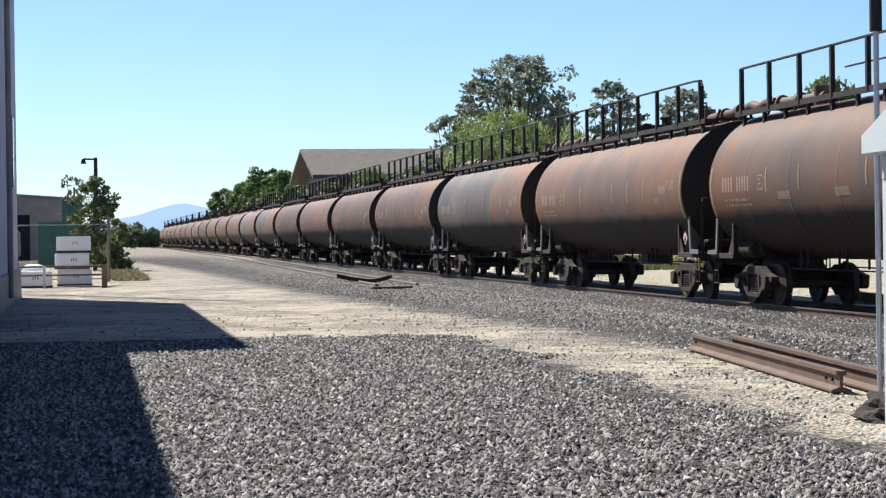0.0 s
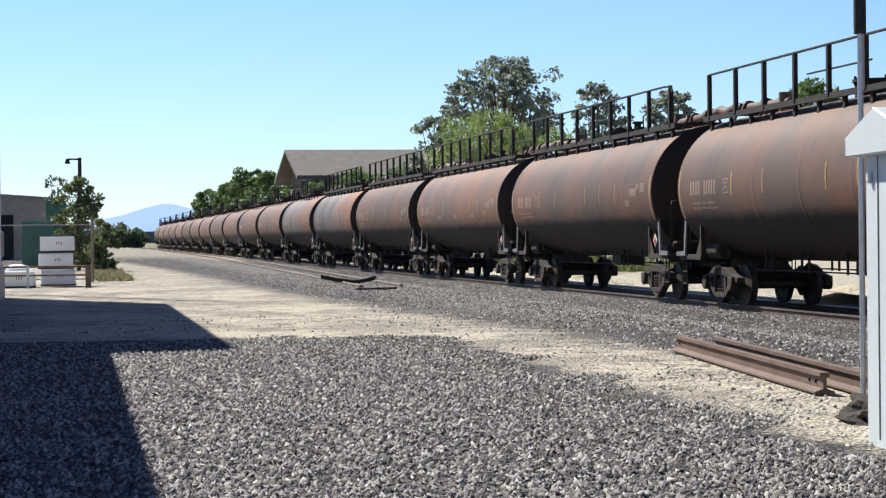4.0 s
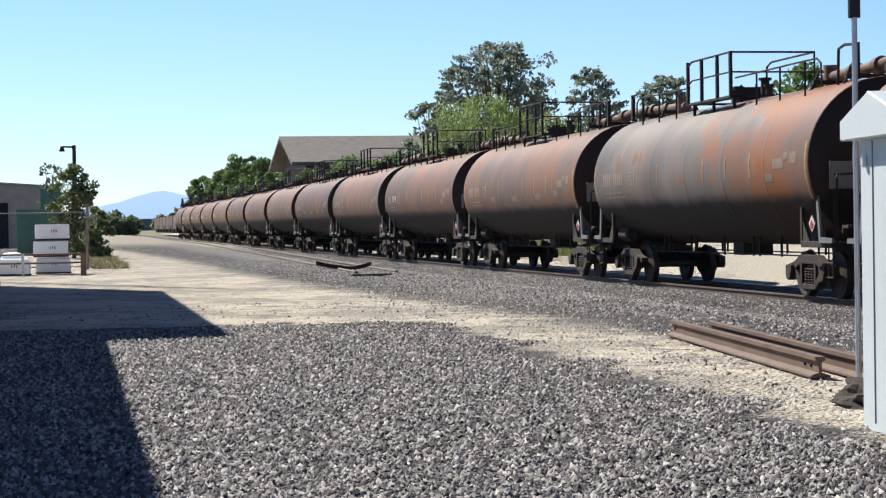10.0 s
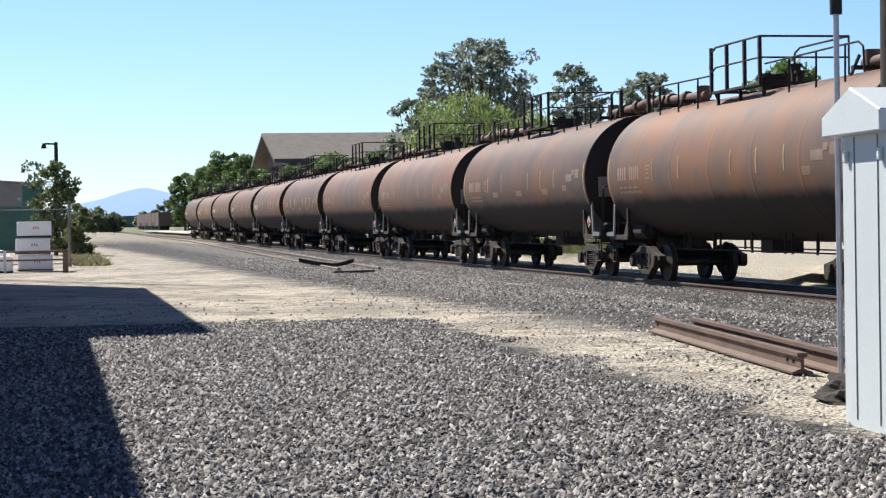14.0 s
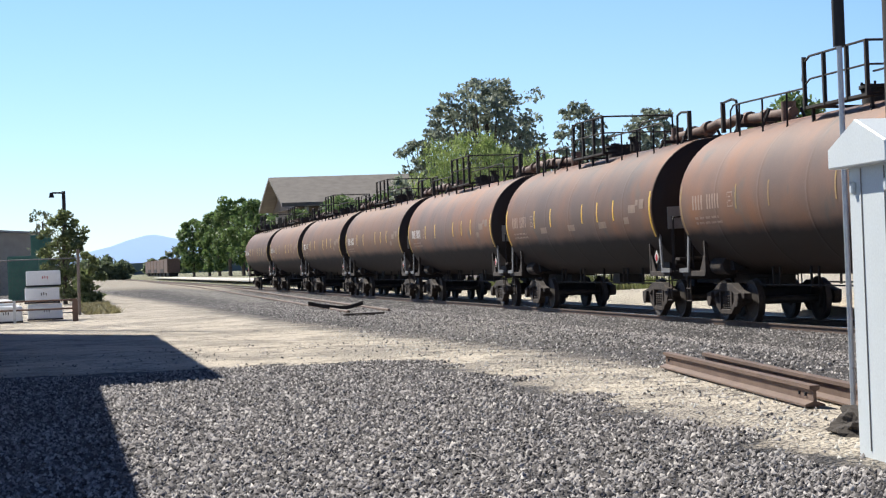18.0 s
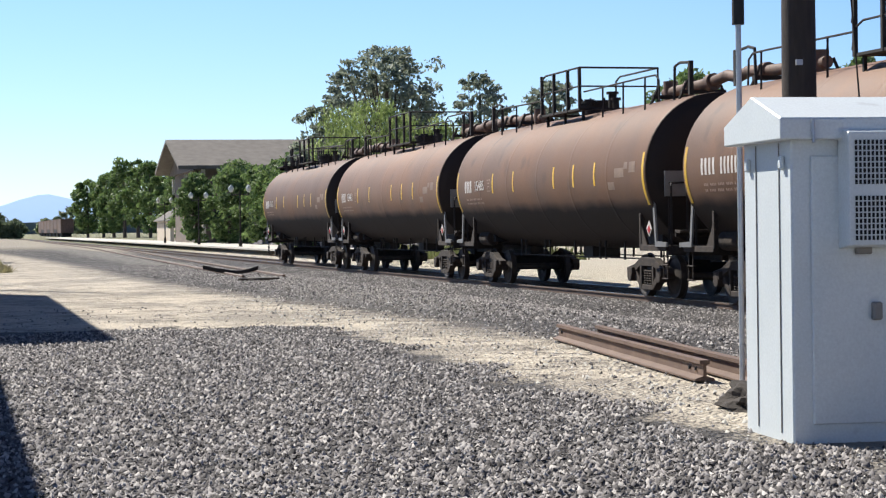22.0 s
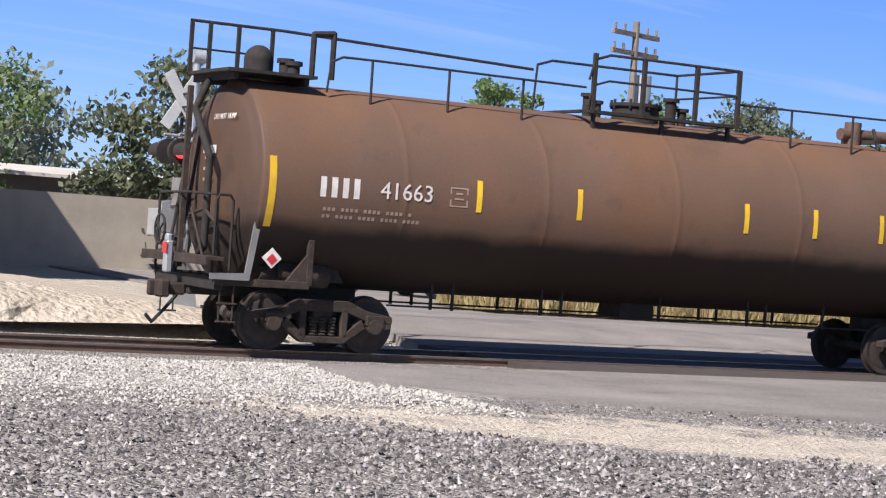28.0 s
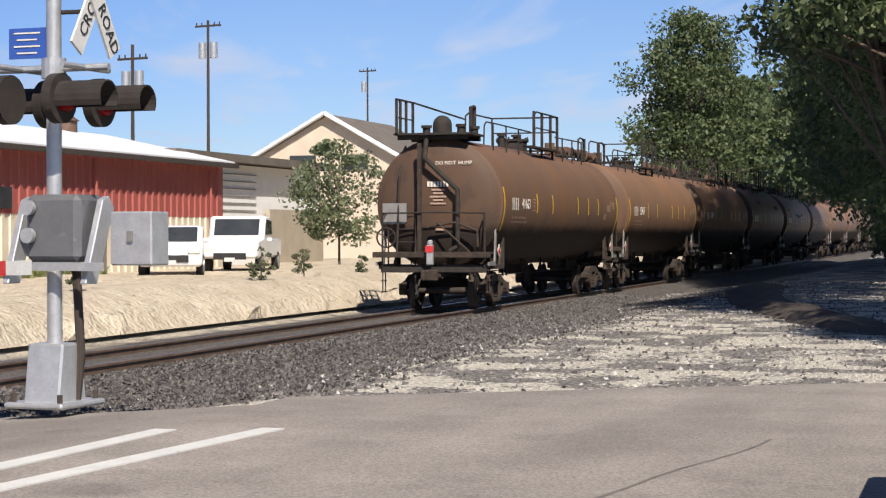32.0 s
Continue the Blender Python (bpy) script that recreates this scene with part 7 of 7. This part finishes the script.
gh = house("stucco_house", 137, 152, 41.6, 51.6, 7.0, 2.8, M_STUCCO, M_SHINGLE, "beige stucco house with brown gabled roof", along="x", over=0.45)
for s in (-1, 1):
    bm = B()
    cyl(bm, (136.5, 46.6, 10.0), (136.5, 46.6 + s * 5.5, 6.9), 0.16, 6)
    part("fascia", bm, M_WROOF, gh, "white fascia board")
for y in (44.5, 48.3):
    bm = B()
    box(bm, (0.2, 1.9, 1.0), (136.95, y, 6.6))
    part("window", bm, M_GLASS, gh)


def utility_pole(x, y, h, label, arms=(0.0,), cans=0, wood=None, turn=0):
    ob = thing("utility_pole", pose(x, y, 0, 0, 0, turn), label, "utility pole", "utility poles")
    bm = B()
    cyl(bm, (0, 0, 0), (0, 0, h), 0.12, 10, 0.085)
    part("pole", bm, wood or M_GREYWOOD, ob)
    for d in arms:
        bm = B()
        box(bm, (2.0, 0.1, 0.12), (0, 0, h - 0.35 - d))
        for k2 in (-0.9, -0.5, 0.5, 0.9):
            cyl(bm, (k2, 0, h - 0.3 - d), (k2, 0, h - 0.12 - d), 0.04, 6)
        part("crossarm", bm, wood or M_GREYWOOD, ob)
    for k2 in range(cans):
        bm = B()
        cyl(bm, ((-1) ** k2 * 0.45, 0, h - 2.4), ((-1) ** k2 * 0.45, 0, h - 1.4), 0.24, 14)
        part("transformer", bm, M_GALV, ob, "grey pole transformer", smooth=True)
    return ob


utility_pole(21.5, 30, 7.8, "grey wooden utility pole with crossarm and transformer", (0.0, 0.5), 1, turn=20)
utility_pole(33.2, 30, 7.45, "plain grey utility pole without crossarm", ())
utility_pole(45.6, 38, 8.5, "brown utility pole with crossarm", (0.0, 0.7), 1, turn=40)
utility_pole(122, 60, 12.8, "utility pole with crossarm behind the red building", (0.0, 0.6), turn=60)
utility_pole(124, 50, 15.2, "tall utility pole with two transformers", (0.0,), 2, M_POLE, turn=75)
utility_pole(194, 62, 18.2, "distant tall utility pole with crossarm", (0.0,), 1, M_POLE, turn=75)
utility_pole(104, 46, 11.7, "utility pole with two transformers behind the roof", (0.4,), 2, M_POLE, turn=75)

# low dark berm of soil and litter under the trees
bm = B()
rows = []
for i in range(61):
    u = i / 60
    cx, cy = 41.0 + 30.0 * u, 3.6 + 10.5 * u - 5.2 * u * u
    row = []
    for j in range(9):
        w = (j - 4) / 4
        z = 0.26 * (1 - w * w) * min(1.0, 8 * u, 8 * (1 - u)) * (0.75 + 0.5 * noise.noise((u * 22, w * 1.5, 3.0))) - 0.012
        row.append(bm.verts.new((cx + 0.35 * noise.noise((u * 30, j, 1.0)), cy + 0.8 * w + 0.15 * noise.noise((u * 30, j, 7.0)), z)))
    rows.append(row)
for a, b in zip(rows, rows[1:]):
    for j in range(8):
        bm.faces.new((a[j], b[j], b[j + 1], a[j + 1]))
solid("dirt_berm", bm, M_SOIL, "low dark berm of soil and leaf litter under the pines", "soil", smooth=True)

# grey box cabinet beyond the track
gb = thing("utility_cabinet", pose(28.8, 22.3, 0.0, 0, 0, 12), "pale grey steel utility cabinet on the dirt", "cabinet")
bm = B()
box(bm, (2.1, 1.0, 1.5), (0, 0, 0.75))
part("body", bm, M_PANEL, gb, bevel=0.02)
bm = B()
box(bm, (2.2, 1.1, 0.07), (0, 0, 1.53))
part("lid", bm, M_GALV, gb)
bm = B()
box(bm, (0.03, 0.02, 1.3), (0, -0.51, 0.75))
part("door_seam", bm, M_DARK, gb)
bl = thing("bollard", pose(31.4, 22.0, 0.0), "dark wooden bollard post", "bollard")
bm = B()
cyl(bm, (0, 0, 0), (0, 0, 1.0), 0.11, 10)
part("post", bm, M_POLE, bl)
bm = B()
box(bm, (3.7, 0.2, 0.55), (27.1, 18.4, -0.16))
solid("timber_wall", bm, M_TIE, "low dark timber retaining wall by the track", "retaining wall", bevel=0.02)
sgn = thing("road_sign", pose(23.6, 28, 0), "orange road-work sign on a post", "sign")
bm = B()
box(bm, (0.95, 0.03, 0.42), (0, 0, 1.95))
part("panel", bm, M_ORANGE, sgn)
bm = B()
cyl(bm, (0, 0.04, 0), (0, 0.04, 2.1), 0.03, 8)
part("post", bm, M_GALV, sgn)
sp = thing("speed_sign", pose(19.6, 27.9, 0), "white speed limit sign on a pole", "sign")
bm = B()
box(bm, (0.5, 0.03, 0.65), (0, 0, 2.4))
pn = part("panel", bm, M_PAINT, sp)
part("numerals", lettering("25", 0.34, M_RUBBER), None, pn, at=pose(0, -0.02, 2.28, 90, 0, 0))
bm = B()
for z, w in ((2.64, 0.3), (2.56, 0.26)):
    box(bm, (w, 0.006, 0.04), (0, -0.018, z))
part("writing", bm, M_RUBBER, pn)
bm = B()
cyl(bm, (0, 0.04, 0), (0, 0.04, 2.2), 0.03, 8)
part("post", bm, M_GALV, sp)


# ---- vehicles ----
def vehicle(at, paint, label, name="car", long=4.1, tall=1.46, pickup=False, lamp=None):
    """Front towards local -x."""
    ob = thing(name, at, label, "car", "parked vehicles")
    L2, W2 = long / 2, 0.87
    bm = B()
    if pickup:
        o = [(-L2, 0.45), (L2, 0.45), (L2, 1.05), (0.5, 1.05), (0.3, 1.72), (-0.9, 1.76), (-1.25, 1.12), (-L2, 1.0)]
    else:
        o = [(-L2, 0.30), (L2, 0.32), (L2 + 0.02, 0.75), (L2 - 0.12, 1.0), (L2 - 0.55, tall - 0.08), (0.4, tall), (-0.25, tall - 0.04), (-1.05, 0.96), (-L2 + 0.25, 0.80), (-L2, 0.62)]
    prism(bm, o, -W2, W2)
    part("body", bm, paint, ob, bevel=0.07, smooth=True)
    for s in (-1, 1):
        bm = B()
        if pickup:
            prism(bm, [(-1.0, 1.18), (-0.78, 1.64), (0.2, 1.62), (0.34, 1.18)], s * W2 - 0.012, s * W2 + 0.012)
        else:
            prism(bm, [(-0.78, 0.98), (-0.2, tall - 0.14), (0.4, tall - 0.12), (L2 - 0.72, tall - 0.22), (L2 - 0.5, 1.0)], s * W2 - 0.012, s * W2 + 0.012)
        part("side_window", bm, M_GLASS, ob)
    bm = B()
    if pickup:
        prism(bm, [(-1.27, 1.16), (-0.93, 1.7), (-0.90, 1.7), (-1.24, 1.16)], -0.7, 0.7)
    else:
        prism(bm, [(-1.04, 1.0), (-0.32, tall - 0.08), (-0.29, tall - 0.06), (-1.02, 1.02)], -0.72, 0.72)
    part("windscreen", bm, M_GLASS, ob)
    bm = B()
    box(bm, (0.05, 1.0, 0.2), (-L2 - 0.01, 0, 0.52))
    part("grille", bm, M_RUBBER, ob)
    for s in (-1, 1):
        bm = B()
        box(bm, (0.14, 0.36, 0.16), (-L2 + 0.06, s * 0.64, 0.72))
        part("headlight", bm, lamp or M_GLOBE, ob, bevel=0.04)
        bm = B()
        box(bm, (0.06, 0.2, 0.3), (L2 + 0.0, s * 0.74, 0.85))
        part("tail_light", bm, M_LENS, ob, bevel=0.02)
        bm = B()
        box(bm, (0.14, 0.16, 0.12), (-0.75, s * (W2 + 0.1), 1.02))
        part("mirror", bm, paint, ob, bevel=0.03)
        for x in (-L2 + 0.78, L2 - 0.75):
            bm = B()
            lathe(bm, [(-0.1, 0.2), (-0.1, 0.28), (-0.08, 0.32), (0.08, 0.32), (0.1, 0.28), (0.1, 0.2)], 22, pose(x, s * (W2 - 0.08), 0.32, 0, 0, 90))
            w = part("wheel", bm, M_RUBBER, ob, smooth=True)
            bm = B()
            cyl(bm, (x, s * (W2 - 0.03), 0.32), (x, s * (W2 + 0.03), 0.32), 0.2, 14)
            part("rim", bm, M_GALV, w)
    bm = B()
    box(bm, (0.02, 0.32, 0.12), (-L2 - 0.03, 0, 0.42))
    part("number_plate", bm, M_PAINT, ob)
    return ob


vehicle(pose(60.4, 24.7, 0.46, 0, 0, 22), M_CARWHITE, "white hatchback parked by the red building")
vehicle(pose(66.6, 25.0, 0.46, 0, 0, 12), M_CARWHITE, "white pickup truck parked beside the shed", "pickup_truck", 4.8, pickup=True)
vehicle(pose(18.8, 33.0, 0.06, 0, 0, 4), M_CARWHITE, "white work pickup beyond the crossing", "pickup_truck", 5.0, pickup=True)
vehicle(pose(10.8, 27.5, 0.06, 0, 0, 95), M_PANEL, "grey car waiting beyond the crossing")
vehicle(pose(20.6, 0.12, 0.03, 0, 0, -90), M_CARDARK, "dark pickup truck waiting on the road before the crossing", "pickup_truck", 4.9, pickup=True, lamp=M_GLASS)

# ---- trees round the crossing ----
k = 0
# pines at x 36 to 45 stand out of view, added to shade the ground
for x, y, h, w, low in ((140, 21.6, 16.8, 4.9, 0.28), (80, 5.6, 18.5, 4.4, 0.27), (91, 6.2, 19.5, 4.8, 0.27), (102, 6.8, 19.5, 4.9, 0.26), (114, 7.4, 19, 4.9, 0.26), (128, 8.2, 19, 5.0, 0.24), (36, -0.8, 9.0, 3.4, 0.42), (40.5, -0.4, 9.5, 3.4, 0.42), (46.5, 3.0, 12, 3.2, 0.46), (45, -1.6, 13, 4.2, 0.4), (52, 4.2, 12.5, 3.3, 0.46), (58.5, 3.4, 13, 3.7, 0.3), (66, 4.4, 13, 3.8, 0.2), (76, 4.0, 13, 4.0, 0.12), (88, 2.5, 14, 4.4, 0.12)):
    k += 1
    tree("pine_tree", x, y, h, w, L_PINE, "dark green pine beside the track", 22000 if x > 130 else 26000 if x < 60 or 79 < x < 130 and h > 18 else 17000, 0.14 if x < 60 else 0.19 if x < 100 else 0.24, low, 90 + k, 170, shape="dome", trunk=0.16)
for x, y, h, w, low in ((85.5, 5.6, 19, 4.4, 0.28), (96.5, 6.2, 19.5, 4.6, 0.28), (108, 6.8, 19, 4.8, 0.27), (121, 7.4, 19, 4.8, 0.26), (135, 8.4, 19, 5.0, 0.22), (74, 4.6, 15, 3.8, 0.33), (86, 2.6, 14, 4.0, 0.12), (95, 3.0, 14, 4.0, 0.12), (104, 3.4, 14, 4.2, 0.06), (113, 3.6, 14, 4.4, 0.04), (123, 3.8, 14, 4.6, 0.03)):
    k += 1
    tree("pine_tree", x, y, h, w, L_PINE, "dark shady pine beside the track", 13000, 0.31, low, 90 + k, 110, shape="dome", trunk=0.16)
for x, y, h, w in ((152, 22.6, 14.5, 5.0), (172, 23.6, 16, 5.4), (196, 25, 17, 6), (178, 20.5, 17, 5), (165, 20.5, 13, 5), (182, 20, 13, 5), (200, 18, 14, 6), (225, 16, 14, 7), (250, 14, 14, 8)):
    k += 1
    tree("pine_tree", x, y, h, w, L_PINE, "dark tree closing the view down the track", 6500, 0.42, 0.05, 90 + k, 60)
tree("small_tree", 74.6, 24.5, 4.6, 2.2, L_OAK, "small round roadside tree on the bank", 5200, 0.13, 0.2, 130, 40, base=0.5, trunk=0.05)
tree("olive_tree", 38.0, 31.5, 3.9, 2.2, L_OLIVE, "grey-green olive tree by the red building", 8000, 0.11, 0.15, 131, 44, base=0.5, trunk=0.08)
tree("olive_tree", 42.6, 30.2, 2.9, 0.9, L_OLIVE, "small olive shrub by the doorway", 2000, 0.13, 0.1, 132, 24, base=0.5, trunk=0.05)
tree("plum_tree", 30.4, 33.0, 4.0, 2.5, L_PLUM, "dark purple-leaved plum tree", 9000, 0.12, 0.2, 133, 46, trunk=0.1)
for x, y, h, w in ((14, 44, 6.4, 3.4), (4, 42, 6.2, 3.4), (-6, 60, 7, 3.2), (22, 52, 6.5, 3.4), (34, 60, 9, 3.2), (44, 64, 9, 3.8), (52, 66, 9.5, 3.6), (10, 56, 7, 4), (30, 46, 5.5, 3.0), (50, 56, 7.0, 3.6), (57, 61, 7.8, 4.0), (65, 63, 8.2, 4.2), (73, 58, 7.4, 3.8), (81, 64, 8.8, 4.4), (89, 68, 9.4, 4.6), (97, 64, 8.8, 4.4)):
    k += 1
    tree("background_tree", x, y, h, w, L_OLIVE if k % 3 == 0 else L_STREET, "green tree in the row beyond the road", 6000, 0.22, 0.08, 90 + k, 44)
for x, y, h, w in ((90, 52, 9.5, 3.6), (104, 58, 8.5, 3.4), (128, 76, 9, 4.5), (145, 80, 9, 4.5), (160, 84, 9.5, 5.0), (60, 58, 8.8, 3.2)):
    k += 1
    tree("background_tree", x, y, h, w, L_OLIVE, "grey-green tree behind the buildings", 6000, 0.28, 0.1, 90 + k, 44)
for x, y, h, w in ((-18, 92, 8, 5), (-4, 95, 9, 5), (8, 90, 8, 5), (22, 96, 9.5, 5.5), (38, 90, 8.5, 5), (52, 98, 10, 5.5), (66, 94, 9, 5), (80, 100, 10, 6), (94, 96, 9.5, 5), (110, 104, 10, 6)):
    k += 1
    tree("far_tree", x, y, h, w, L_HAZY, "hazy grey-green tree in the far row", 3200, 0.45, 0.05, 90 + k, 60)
for x0, x1, y in ((57, 61, 55), (2, 12, 78), (30, 42, 82), (58, 68, 84)):
    house("far_house", x0, x1, y, y + 8, 3.0, 1.4, M_BIN, M_SHINGLE, "small pale house beyond the road")
house("low_building", -14, 32, 60, 68, 2.9, 0.3, M_DARKWALL, M_CONC, "long low dark building behind the trees")
grass("verge_grass", 15, 27, 25.3, 28.0, 9000, 0.5, "tall dry yellow grass on the verge", L_GRASS, base=0.1, seed=8)
grass("wall_weeds", 46, 62, 27.4, 28.2, 2200, 0.3, "green weeds at the wall's foot", L_WEED, base=0.46, seed=9)
for x, y, h in ((55.2, 20.0, 0.95), (59.5, 20.4, 0.8), (64.0, 20.2, 0.6), (45.5, 20.3, 0.6)):
    tree("bank_shrub", x, y, h, h * 0.42, L_OLIVE, "small dry shrub on the sandy bank", 500, 0.07, 0.1, int(x * 10), 14, base=0.42, trunk=0.02)
bm = B()
box(bm, (60, 0.12, 2.2), (-5, 41.0, 1.1), (0, 0, 4))
solid("board_fence", bm, M_TAN, "long weathered board fence beyond the road", "fence")


# ---- what moves ----
TAIL = [(0, -390.5), (1, -377.8), (6, -313.3), (9, -272.9), (13, -218.2), (18, -146.8), (19, -132.1), (21, -102.45), (23, -72.85), (23.5, -65.2), (24, -59.25), (24.5, -53.79), (25, -45.77), (25.5, -36.49), (26, -28.72), (26.5, -19.9), (28.5, 10.96), (29, 17.45), (29.5, 25.39), (30, 33.47), (30.5, 39.93), (31, 45.49), (31.5, 50.41), (32, 55.23)]


def spin_rows(ax, s):
    """Rolling of a wheel: one row for each thirtieth of a second, under a quarter turn."""
    rows = []
    ts, xs = [t for t, _ in TAIL], [x for _, x in TAIL]
    for k in range(961):
        t = k / 30
        a = math.degrees((np.interp(t, ts, xs) - xs[0]) / 0.455) % 360
        rows.append((t, pose(ax, s * 0.76, 0.45, 0, a, 0) @ pose(0, 0, 0, 0, 0, -90 if s > 0 else 90)))
    return rows


def motions():
    for i, car in enumerate(CARS):
        walk(car, [(t, pose(x + HALF + PITCH * i, TRACK_Y, RAIL_Z)) for t, x in TAIL])
    for (ax, s), wheels in WHEELS.items():
        walk(wheels[0], spin_rows(ax, s))
        keys = wheels[0].animation_data
        for w in wheels[1:]:
            w.rotation_mode = "QUATERNION"
            w.animation_data_create()
            w.animation_data.action = keys.action
            w.animation_data.action_slot = keys.action_slot


motions()
